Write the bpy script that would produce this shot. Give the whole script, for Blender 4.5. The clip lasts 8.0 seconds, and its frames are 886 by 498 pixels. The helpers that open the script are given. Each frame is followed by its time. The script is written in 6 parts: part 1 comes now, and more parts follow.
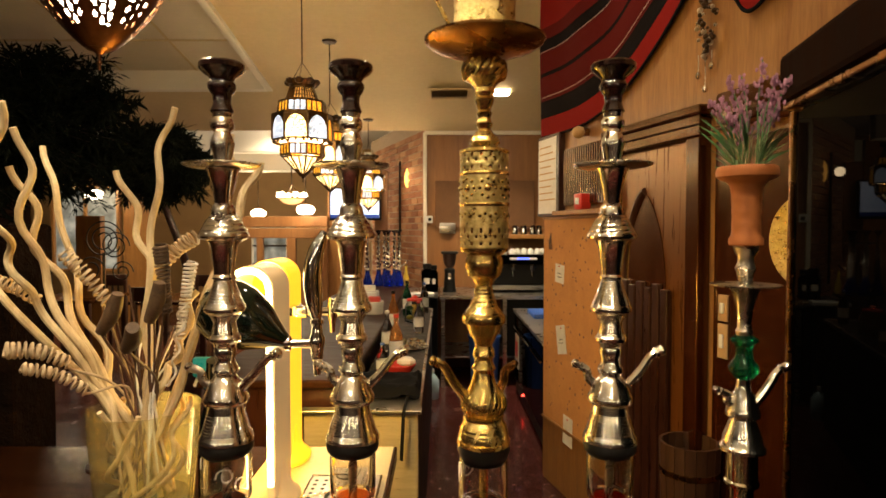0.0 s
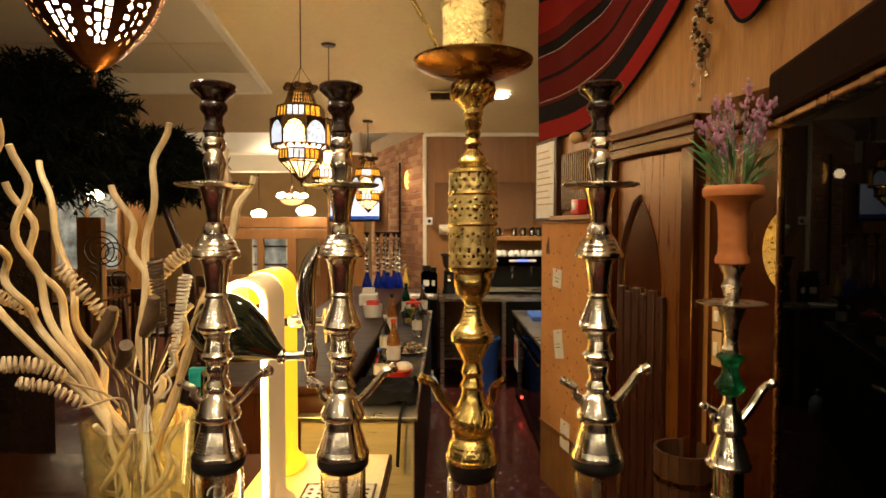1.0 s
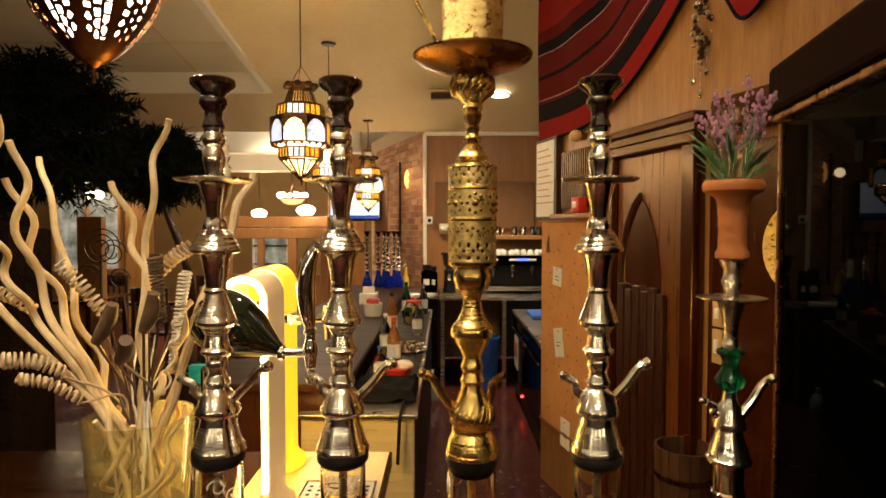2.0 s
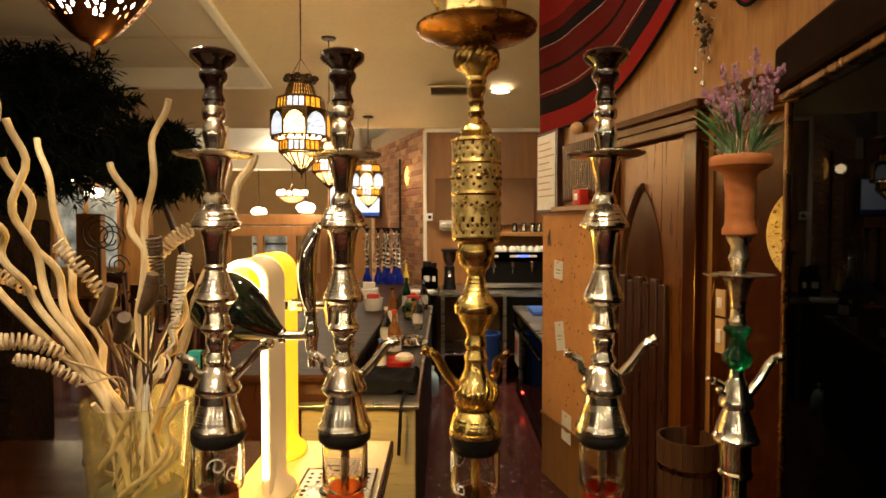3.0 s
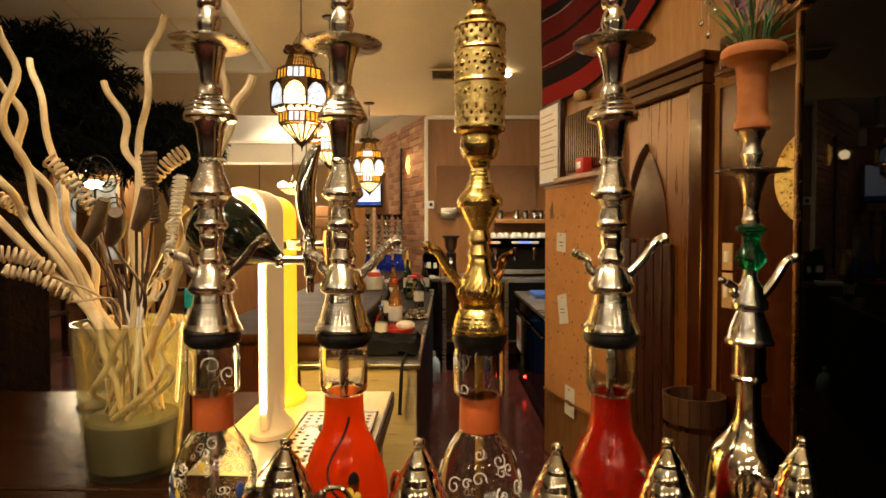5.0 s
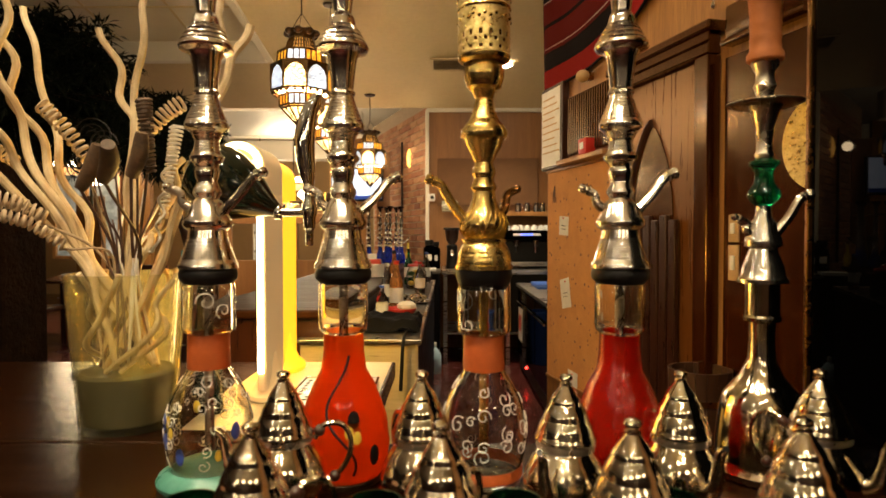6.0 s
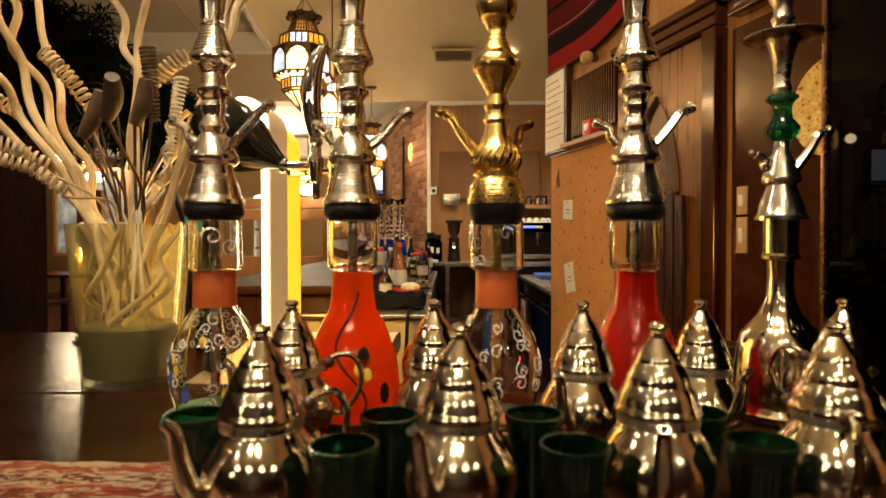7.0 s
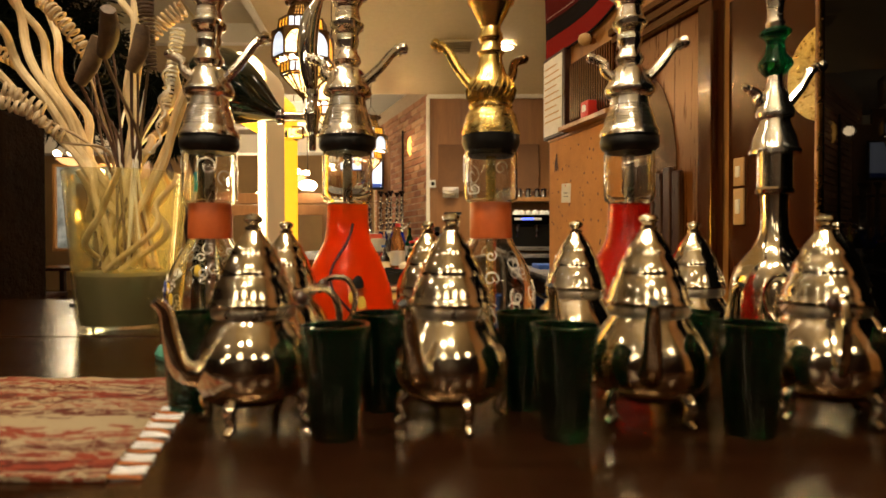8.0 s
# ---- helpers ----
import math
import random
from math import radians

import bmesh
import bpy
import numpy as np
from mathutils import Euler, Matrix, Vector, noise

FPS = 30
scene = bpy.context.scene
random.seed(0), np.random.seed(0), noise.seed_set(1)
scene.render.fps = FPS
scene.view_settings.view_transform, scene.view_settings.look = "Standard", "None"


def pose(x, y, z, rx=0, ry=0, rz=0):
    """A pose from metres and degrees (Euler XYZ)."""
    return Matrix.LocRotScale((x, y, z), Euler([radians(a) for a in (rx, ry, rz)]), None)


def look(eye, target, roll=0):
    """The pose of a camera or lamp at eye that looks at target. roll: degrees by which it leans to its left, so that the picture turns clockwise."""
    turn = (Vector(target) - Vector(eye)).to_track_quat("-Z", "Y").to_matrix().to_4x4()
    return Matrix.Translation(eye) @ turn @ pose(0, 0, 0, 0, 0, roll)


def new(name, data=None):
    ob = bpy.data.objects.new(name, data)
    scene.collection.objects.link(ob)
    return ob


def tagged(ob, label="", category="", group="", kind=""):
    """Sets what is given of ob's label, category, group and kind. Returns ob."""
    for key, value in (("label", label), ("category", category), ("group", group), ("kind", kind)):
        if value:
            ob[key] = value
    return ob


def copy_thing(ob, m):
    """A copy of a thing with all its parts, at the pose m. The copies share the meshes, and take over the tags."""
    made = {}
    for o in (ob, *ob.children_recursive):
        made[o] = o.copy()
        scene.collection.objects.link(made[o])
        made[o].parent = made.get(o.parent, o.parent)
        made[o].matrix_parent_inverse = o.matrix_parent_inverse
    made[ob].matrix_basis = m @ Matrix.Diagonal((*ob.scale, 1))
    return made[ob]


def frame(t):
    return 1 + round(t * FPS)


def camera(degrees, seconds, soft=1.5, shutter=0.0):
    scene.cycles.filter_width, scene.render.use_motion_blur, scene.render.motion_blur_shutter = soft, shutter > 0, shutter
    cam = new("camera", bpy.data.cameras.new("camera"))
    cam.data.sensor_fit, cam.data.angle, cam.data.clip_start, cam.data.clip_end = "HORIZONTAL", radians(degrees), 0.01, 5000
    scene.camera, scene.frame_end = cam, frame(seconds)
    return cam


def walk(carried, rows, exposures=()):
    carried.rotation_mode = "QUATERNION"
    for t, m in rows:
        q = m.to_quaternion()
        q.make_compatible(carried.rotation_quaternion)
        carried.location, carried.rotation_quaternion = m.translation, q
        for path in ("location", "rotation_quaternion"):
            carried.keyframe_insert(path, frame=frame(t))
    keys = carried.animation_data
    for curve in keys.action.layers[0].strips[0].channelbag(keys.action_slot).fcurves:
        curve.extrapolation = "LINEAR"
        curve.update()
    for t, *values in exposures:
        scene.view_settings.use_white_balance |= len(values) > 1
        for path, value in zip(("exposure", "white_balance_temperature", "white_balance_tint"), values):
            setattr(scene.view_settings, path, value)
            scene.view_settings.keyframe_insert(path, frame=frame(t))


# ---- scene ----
cam = camera(73.4, 8.0, 1.5)
cam.data.dof.use_dof, cam.data.dof.focus_distance, cam.data.dof.aperture_fstop = True, 1.8, 5.0
METRES, EYE, TILT, LEAN, TURN = 0.66, 1.60, -2.0, 0.0, 0.0
ROWS = [
    (0.0, 0.0, 0.0, 0.0, 0.0, 0.0, 0.0),
    (0.5, 0.0196, 0.0012, 0.0417, 0.05, -0.12, -0.06),
    (1.0, 0.0337, -0.0193, 0.0551, 0.15, -0.15, -0.04),
    (2.5, 0.0355, -0.0162, 0.0168, 0.17, -0.15, 0.01),
    (3.0, 0.0252, 0.0039, -0.0255, 0.14, -0.09, 0.01),
    (3.5, 0.0253, 0.0144, -0.0847, 0.14, -0.0, -0.01),
    (4.0, 0.0266, 0.0254, -0.1422, 0.17, 0.07, -0.0),
    (4.5, 0.0232, 0.0413, -0.2224, 0.21, 0.19, 0.03),
    (6.0, 0.0151, 0.1121, -0.4876, 0.32, 0.67, 0.02),
    (6.5, 0.0012, 0.1404, -0.5638, 0.33, 0.81, 0.07),
    (7.0, -0.0134, 0.1485, -0.6542, 0.33, 0.98, 0.07),
    (7.5, -0.0134, 0.1489, -0.7394, 0.3, 1.11, 0.06),
    (8.0, -0.0005, 0.1474, -0.8287, 0.31, 1.28, 0.04),
]
walk(cam, [(t, pose(0, 0, EYE, TILT, LEAN, TURN) @ pose(METRES * x, METRES * y, METRES * z, 90 + pitch, roll, yaw)) for t, x, y, z, yaw, pitch, roll in ROWS])

# ------------------------------------------------------------ world and light
world = bpy.data.worlds.new("night")
world.use_nodes = True
world.node_tree.nodes["Background"].inputs[0].default_value = (0.010, 0.012, 0.02, 1)
world.node_tree.nodes["Background"].inputs[1].default_value = 0.3
scene.world = world
WARM, SOFTWARM = (1.0, 0.72, 0.40), (1.0, 0.79, 0.50)


def lamp(name, kind, at, power, color, size=0.05, aim=None):
    data = bpy.data.lights.new(name, kind)
    data.energy, data.color = power, color
    if kind == "AREA":
        data.shape, data.size, data.spread = "DISK", size, radians(110)
    else:
        data.shadow_soft_size = size
    ob = new(name, data)
    ob.matrix_world = look(at, aim) if aim else Matrix.Translation(at)
    return ob


# ------------------------------------------------------------ materials
def shader(name):
    mat = bpy.data.materials.new(name)
    mat.use_nodes = True
    nt = mat.node_tree
    return mat, nt, nt.nodes["Principled BSDF"]


def texture(nt, scale, detail=4, stretch=(1, 1, 1), coord="Object", rough=0.6, distort=0.0):
    tc = nt.nodes.new("ShaderNodeTexCoord")
    mp = nt.nodes.new("ShaderNodeMapping")
    mp.inputs["Scale"].default_value = stretch
    nz = nt.nodes.new("ShaderNodeTexNoise")
    nz.inputs["Scale"].default_value, nz.inputs["Detail"].default_value = scale, detail
    nz.inputs["Roughness"].default_value, nz.inputs["Distortion"].default_value = rough, distort
    nt.links.new(tc.outputs[coord], mp.inputs["Vector"])
    nt.links.new(mp.outputs[0], nz.inputs["Vector"])
    return nz.outputs["Fac"]


def ramp(nt, fac, stops):
    r = nt.nodes.new("ShaderNodeValToRGB")
    els = r.color_ramp.elements
    while len(els) < len(stops):
        els.new(0.5)
    for e, (p, c) in zip(els, stops):
        e.position, e.color = p, (*c, 1)
    nt.links.new(fac, r.inputs[0])
    return r.outputs[0]


def span(nt, fac, low, high):
    m = nt.nodes.new("ShaderNodeMapRange")
    m.inputs["To Min"].default_value, m.inputs["To Max"].default_value = low, high
    m.inputs["From Min"].default_value, m.inputs["From Max"].default_value = 0.3, 0.7
    nt.links.new(fac, m.inputs[0])
    return m.outputs[0]


def bump(nt, bsdf, fac, strength, distance=0.002):
    b = nt.nodes.new("ShaderNodeBump")
    b.inputs["Strength"].default_value, b.inputs["Distance"].default_value = strength, distance
    nt.links.new(fac, b.inputs["Height"])
    nt.links.new(b.outputs[0], bsdf.inputs["Normal"])


def surface(name, c1, c2, scale=8, rough=(0.4, 0.6), metal=0.0, stretch=(1, 1, 1), relief=0.2, fine=60, coat=0.0, dist=0.0015, coord="Object"):
    """Two scales of noise: large tone patches and fine relief."""
    mat, nt, b = shader(name)
    big = texture(nt, scale, 5, stretch, coord, 0.65, 0.4)
    small = texture(nt, fine, 4, stretch, coord)
    mix = nt.nodes.new("ShaderNodeMix")
    mix.inputs[0].default_value = 0.35
    nt.links.new(big, mix.inputs[2])
    nt.links.new(small, mix.inputs[3])
    nt.links.new(ramp(nt, mix.outputs[0], [(0.3, c1), (0.7, c2)]), b.inputs["Base Color"])
    nt.links.new(span(nt, big, *rough), b.inputs["Roughness"])
    b.inputs["Metallic"].default_value = metal
    b.inputs["Coat Weight"].default_value = coat
    b.inputs["Coat Roughness"].default_value = 0.12
    if relief:
        bump(nt, b, small, relief, dist)
    return mat


def plain(name, color, rough=0.5, metal=0.0):
    return surface(name, tuple(c * 0.82 for c in color), tuple(min(1, c * 1.12) for c in color), 12, (rough * 0.8, min(1, rough * 1.2)), metal, relief=0.08)


def glow(name, color, strength):
    mat, nt, b = shader(name)
    b.inputs["Base Color"].default_value = (*color, 1)
    b.inputs["Emission Color"].default_value = (*color, 1)
    b.inputs["Emission Strength"].default_value = strength
    b.inputs["Roughness"].default_value = 0.4
    return mat


def lace_glow(name, color, strength, scale=52.0):
    """Lit glass behind fine pierced metal lace."""
    mat = glow(name, color, strength)
    nt = mat.node_tree
    b = nt.nodes["Principled BSDF"]
    tc = nt.nodes.new("ShaderNodeTexCoord")
    vo = nt.nodes.new("ShaderNodeTexVoronoi")
    vo.feature = "DISTANCE_TO_EDGE"
    vo.inputs["Scale"].default_value = scale
    nt.links.new(tc.outputs["Object"], vo.inputs["Vector"])
    mr = nt.nodes.new("ShaderNodeMapRange")
    mr.inputs["From Min"].default_value, mr.inputs["From Max"].default_value = 0.05, 0.16
    mr.inputs["To Min"].default_value, mr.inputs["To Max"].default_value = strength * 0.10, strength
    nt.links.new(vo.outputs["Distance"], mr.inputs[0])
    nt.links.new(mr.outputs[0], b.inputs["Emission Strength"])
    return mat


def glass(name, color=(1, 1, 1), rough=0.02, trans=1.0, ior=1.45):
    mat, nt, b = shader(name)
    b.inputs["Base Color"].default_value = (*color, 1)
    b.inputs["Transmission Weight"].default_value = trans
    b.inputs["IOR"].default_value = ior
    n = texture(nt, 30, 3)
    nt.links.new(span(nt, n, rough * 0.7, rough * 1.6), b.inputs["Roughness"])
    return mat


def thin_glass(name, tint, gloss=0.05, film=0.0):
    """Thin-walled glass: tinted see-through with a clear reflection."""
    mat, nt, b = shader(name)
    nt.nodes.remove(b)
    tr, gl = nt.nodes.new("ShaderNodeBsdfTransparent"), nt.nodes.new("ShaderNodeBsdfGlossy")
    tr.inputs[0].default_value = (*tint, 1)
    n = texture(nt, 40, 3)
    nt.links.new(span(nt, n, gloss * 0.6, gloss * 1.5), gl.inputs["Roughness"])
    lw = nt.nodes.new("ShaderNodeLayerWeight")
    lw.inputs[0].default_value = 0.5
    pw = nt.nodes.new("ShaderNodeMath")
    pw.operation, pw.inputs[1].default_value = "POWER", 3.5
    nt.links.new(lw.outputs["Facing"], pw.inputs[0])
    sc = nt.nodes.new("ShaderNodeMath")
    sc.operation, sc.inputs[1].default_value, sc.inputs[2].default_value = "MULTIPLY_ADD", 0.9, 0.06
    nt.links.new(pw.outputs[0], sc.inputs[0])
    mx = nt.nodes.new("ShaderNodeMixShader")
    nt.links.new(sc.outputs[0], mx.inputs[0])
    nt.links.new(tr.outputs[0], mx.inputs[1])
    nt.links.new(gl.outputs[0], mx.inputs[2])
    last = mx
    if film:
        df = nt.nodes.new("ShaderNodeBsdfTranslucent")
        df.inputs[0].default_value = (*tint, 1)
        last = nt.nodes.new("ShaderNodeMixShader")
        last.inputs[0].default_value = film
        nt.links.new(mx.outputs[0], last.inputs[1])
        nt.links.new(df.outputs[0], last.inputs[2])
    nt.links.new(last.outputs[0], nt.nodes["Material Output"].inputs[0])
    return mat


SILVER = surface("polished_silver", (0.68, 0.63, 0.55), (0.86, 0.82, 0.74), 14, (0.12, 0.23), 1.0, relief=0.05, fine=90)
DULL = surface("tarnished_silver", (0.40, 0.34, 0.27), (0.62, 0.55, 0.45), 20, (0.2, 0.36), 1.0, relief=0.12, fine=120)
TEASILVER = surface("tea_silver", (0.54, 0.46, 0.33), (0.80, 0.72, 0.57), 16, (0.08, 0.17), 1.0, relief=0.06, fine=110)
BRASS = surface("brass", (0.60, 0.42, 0.13), (0.76, 0.56, 0.20), 14, (0.17, 0.30), 1.0, relief=0.1, fine=120)
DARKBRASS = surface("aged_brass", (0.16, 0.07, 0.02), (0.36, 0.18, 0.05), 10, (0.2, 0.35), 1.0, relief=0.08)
EMBOSSED = surface("embossed_brass", (0.38, 0.25, 0.07), (0.82, 0.64, 0.28), 70, (0.22, 0.42), 1.0, relief=0.8, fine=150, dist=0.004)
# yellowish base puts the beer towers' golden light into the steel's colour
STEELFRONT = surface("gold_tinted_steel", (0.46, 0.38, 0.22), (0.64, 0.54, 0.34), 5, (0.26, 0.40), 0.4, stretch=(1, 1, 10), relief=0.06)
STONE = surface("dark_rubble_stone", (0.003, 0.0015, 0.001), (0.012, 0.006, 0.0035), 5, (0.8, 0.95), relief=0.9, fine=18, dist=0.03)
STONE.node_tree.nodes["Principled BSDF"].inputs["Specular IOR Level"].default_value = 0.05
STEEL = surface("brushed_steel", (0.40, 0.38, 0.35), (0.60, 0.57, 0.52), 6, (0.22, 0.38), 1.0, stretch=(1, 1, 14), relief=0.08)
CHROME = surface("chrome", (0.60, 0.60, 0.60), (0.75, 0.75, 0.74), 10, (0.06, 0.12), 1.0, relief=0.02)
RUBBER = plain("black_rubber", (0.006, 0.005, 0.005), 0.45)
RUBBER.node_tree.nodes["Principled BSDF"].inputs["Specular IOR Level"].default_value = 0.25
BLACKGLAZE = surface("dark_glaze", (0.006, 0.003, 0.003), (0.022, 0.007, 0.005), 30, (0.08, 0.2), coat=0.6, relief=0.05)
CLAY = surface("terracotta", (0.28, 0.080, 0.015), (0.44, 0.14, 0.030), 18, (0.65, 0.85), relief=0.25)
CLEAR = glass("clear_glass", (0.97, 0.96, 0.92), 0.03)
REDGLASS = glass("red_glass", (0.90, 0.030, 0.008), 0.16, 0.88)

GREENGLASS = glass("green_glass", (0.006, 0.24, 0.10), 0.08, 0.95)
TEAGLASS = thin_glass("green_tea_glass", (0.13, 0.32, 0.23), 0.12, 0.04)
TEARIM = thin_glass("green_glass_rim", (0.03, 0.26, 0.15), 0.15, 0.25)
VASEGLASS = thin_glass("vase_glass", (0.93, 0.92, 0.80), 0.05, 0.085)
ORANGE = surface("orange_enamel", (0.42, 0.085, 0.02), (0.58, 0.13, 0.03), 20, (0.3, 0.45), relief=0.05)
TEAL = surface("teal_enamel", (0.05, 0.20, 0.15), (0.12, 0.34, 0.26), 20, (0.25, 0.4), relief=0.1)
WHITEINK = plain("white_paint", (0.75, 0.72, 0.66), 0.5)
ORANGEGLASS = thin_glass("orange_red_glass", (1.0, 0.44, 0.15), 0.08, 0.55)
BLUEINK = plain("blue_paint", (0.04, 0.08, 0.35), 0.4)
YELLOWINK = plain("yellow_paint", (0.7, 0.5, 0.06), 0.4)
COUNTERWOOD = surface("varnished_counter", (0.006, 0.0019, 0.0008), (0.019, 0.006, 0.002), 3, (0.13, 0.26), stretch=(1, 9, 1), relief=0.12, coat=0.0, fine=40)
COUNTERWOOD.node_tree.nodes["Principled BSDF"].inputs["Specular IOR Level"].default_value = 0.30
COUNTERWOOD.node_tree.nodes["Principled BSDF"].inputs["Specular Tint"].default_value = (1.0, 0.66, 0.38, 1)
DOORWOOD = surface("red_brown_wood", (0.017, 0.004, 0.0014), (0.050, 0.012, 0.003), 4, (0.16, 0.28), stretch=(9, 9, 0.7), relief=0.05, coat=0.6, fine=30)
DOORWOOD.node_tree.nodes["Principled BSDF"].inputs["Coat Tint"].default_value = (1.0, 0.78, 0.48, 1)
DOORWOOD.node_tree.nodes["Principled BSDF"].inputs["Specular Tint"].default_value = (1.0, 0.72, 0.40, 1)
DOORWOOD.node_tree.nodes["Principled BSDF"].inputs["Specular IOR Level"].default_value = 0.8
# lighter and more orange than the frame: the lit leaf's gold in colour
DOORPANEL = surface("door_leaf_lit_tone", (0.055, 0.017, 0.0035), (0.140, 0.048, 0.010), 4, (0.24, 0.36), stretch=(9, 9, 0.7), relief=0.10, coat=0.12, fine=30)
DOORPANEL.node_tree.nodes["Principled BSDF"].inputs["Coat Roughness"].default_value = 0.32
DOORPANEL.node_tree.nodes["Principled BSDF"].inputs["IOR"].default_value = 1.8
DOORPANEL.node_tree.nodes["Principled BSDF"].inputs["Specular Tint"].default_value = (1.0, 0.56, 0.18, 1)
DOORPANEL.node_tree.nodes["Principled BSDF"].inputs["Coat Tint"].default_value = (1.0, 0.78, 0.48, 1)
BARTOP = surface("worn_bar_top", (0.010, 0.0035, 0.0015), (0.032, 0.011, 0.004), 3, (0.42, 0.58), stretch=(1, 9, 1), relief=0.06, fine=40)
BARTOP.node_tree.nodes["Principled BSDF"].inputs["IOR"].default_value = 1.15
DARKWOOD = surface("dark_wood", (0.016, 0.0045, 0.0022), (0.048, 0.014, 0.006), 5, (0.25, 0.4), stretch=(8, 8, 0.8), relief=0.1, coat=0.3, fine=30)
CROWNWOOD = surface("matt_dark_wood", (0.005, 0.0016, 0.0008), (0.014, 0.0045, 0.0018), 5, (0.55, 0.7), stretch=(8, 8, 0.8), relief=0.1, fine=30)
CROWNWOOD.node_tree.nodes["Principled BSDF"].inputs["IOR"].default_value = 1.06
PLY = surface("plywood", (0.18, 0.070, 0.017), (0.40, 0.195, 0.056), 3.2, (0.35, 0.5), stretch=(5, 5, 0.5), relief=0.06, fine=20, coat=0.15)
PANELWOOD = surface("back_panel_wood", (0.19, 0.080, 0.025), (0.32, 0.145, 0.048), 2.5, (0.4, 0.55), stretch=(6, 6, 0.4), relief=0.05, fine=20)
CORK = surface("cork", (0.44, 0.19, 0.055), (0.62, 0.29, 0.095), 9, (0.8, 0.95), relief=0.5, fine=140)
CEILING = surface("ceiling_paint", (0.56, 0.44, 0.25), (0.66, 0.53, 0.31), 1.2, (0.7, 0.9), relief=0.1, fine=25)
TILEPAINT = surface("ceiling_tile", (0.62, 0.54, 0.40), (0.72, 0.64, 0.50), 1.5, (0.8, 0.95), relief=0.2, fine=60)
WHITEPAINT = surface("white_wall_paint", (0.70, 0.65, 0.55), (0.80, 0.75, 0.66), 2, (0.6, 0.8), relief=0.08)
# emitting blotches stand in for the bright view behind the panes
GLOWPANE = glow("blotched_glow_pane", (0.10, 0.10, 0.09), 0.42)
GLOWPANE.node_tree.links.new(ramp(GLOWPANE.node_tree, texture(GLOWPANE.node_tree, 3.5, 3), [(0.36, (0.06, 0.07, 0.05)), (0.5, (0.40, 0.40, 0.33)), (0.66, (1.0, 0.92, 0.72))]), GLOWPANE.node_tree.nodes["Principled BSDF"].inputs["Emission Color"])
WALLTAN = surface("tan_plaster", (0.40, 0.24, 0.10), (0.54, 0.34, 0.15), 2, (0.6, 0.8), relief=0.15)
MORTAR = surface("mortar", (0.30, 0.22, 0.14), (0.42, 0.32, 0.22), 20, (0.85, 0.95), relief=0.4)
BLACKGLOSS = surface("black_gloss", (0.0004, 0.0004, 0.0004), (0.0010, 0.0009, 0.0010), 4, (0.012, 0.02), relief=0.0)
BLACKGLOSS.node_tree.nodes["Principled BSDF"].inputs["IOR"].default_value = 1.06
BLACKMATT = plain("black_plastic", (0.006, 0.0055, 0.0055), 0.5)
BLACKMATT.node_tree.nodes["Principled BSDF"].inputs["Specular IOR Level"].default_value = 0.25
# weak emission stands in for yellow light bounced onto the cream tower
CREAM = glow("cream_bounce_glow", (0.84, 0.60, 0.29), 0.20)
LEDWHITE = glow("led_tube", (1.0, 0.74, 0.34), 18.0)
LEDGOLD = glow("led_tube_gold", (1.0, 0.55, 0.06), 15.0)
LEDYELLOW = glow("led_face", (1.0, 0.52, 0.02), 1.25)
GREENBLACK = surface("bottle_green_gloss", (0.0015, 0.004, 0.0025), (0.004, 0.010, 0.006), 5, (0.05, 0.12), coat=0.6, relief=0.0)
STICK = surface("peeled_willow", (0.40, 0.27, 0.12), (0.84, 0.68, 0.42), 16, (0.5, 0.7), stretch=(1, 1, 0.3), relief=0.3, fine=70)
SHAVING = surface("bleached_wood_shaving", (0.58, 0.54, 0.46), (0.86, 0.82, 0.74), 20, (0.4, 0.6), relief=0.2)
CURL = surface("dried_curl", (0.34, 0.24, 0.14), (0.58, 0.45, 0.29), 14, (0.55, 0.75), relief=0.3)
PODMAT = surface("dried_pod", (0.045, 0.022, 0.010), (0.14, 0.08, 0.036), 40, (0.6, 0.8), relief=0.8, fine=160)
STEM = surface("dried_stem", (0.05, 0.022, 0.015), (0.13, 0.065, 0.04), 20, (0.5, 0.7), relief=0.2)
SAND = surface("white_sand", (0.11, 0.10, 0.062), (0.17, 0.155, 0.10), 30, (0.85, 0.95), relief=0.4, fine=250)
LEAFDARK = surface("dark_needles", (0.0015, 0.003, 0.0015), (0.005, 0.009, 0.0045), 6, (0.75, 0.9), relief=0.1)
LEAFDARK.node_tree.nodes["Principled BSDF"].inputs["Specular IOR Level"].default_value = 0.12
LEAFGREEN = surface("leaf_green", (0.035, 0.11, 0.03), (0.09, 0.22, 0.07), 20, (0.5, 0.7), relief=0.1)
LAVENDER = surface("lavender_petal", (0.20, 0.075, 0.14), (0.40, 0.19, 0.27), 60, (0.6, 0.8), relief=0.2)
PAPER = plain("paper", (0.72, 0.69, 0.64), 0.7)
REDPLASTIC = plain("red_plastic", (0.52, 0.03, 0.02), 0.35)
BLUEPLASTIC = plain("blue_plastic", (0.03, 0.10, 0.42), 0.4)
BLUEGLASS = glass("blue_glass", (0.02, 0.07, 0.75), 0.06, 0.8)
WHITECHINA = plain("white_china", (0.80, 0.80, 0.78), 0.2)
CLOTHBLACK = plain("black_cloth", (0.004, 0.004, 0.005), 0.95)
CLOTHBLACK.node_tree.nodes["Principled BSDF"].inputs["Specular IOR Level"].default_value = 0.1
CLOTHWHITE = plain("white_cloth", (0.72, 0.72, 0.74), 0.9)
BOWLGLASS = glow("amber_bowl_lit", (1.0, 0.55, 0.20), 1.6)
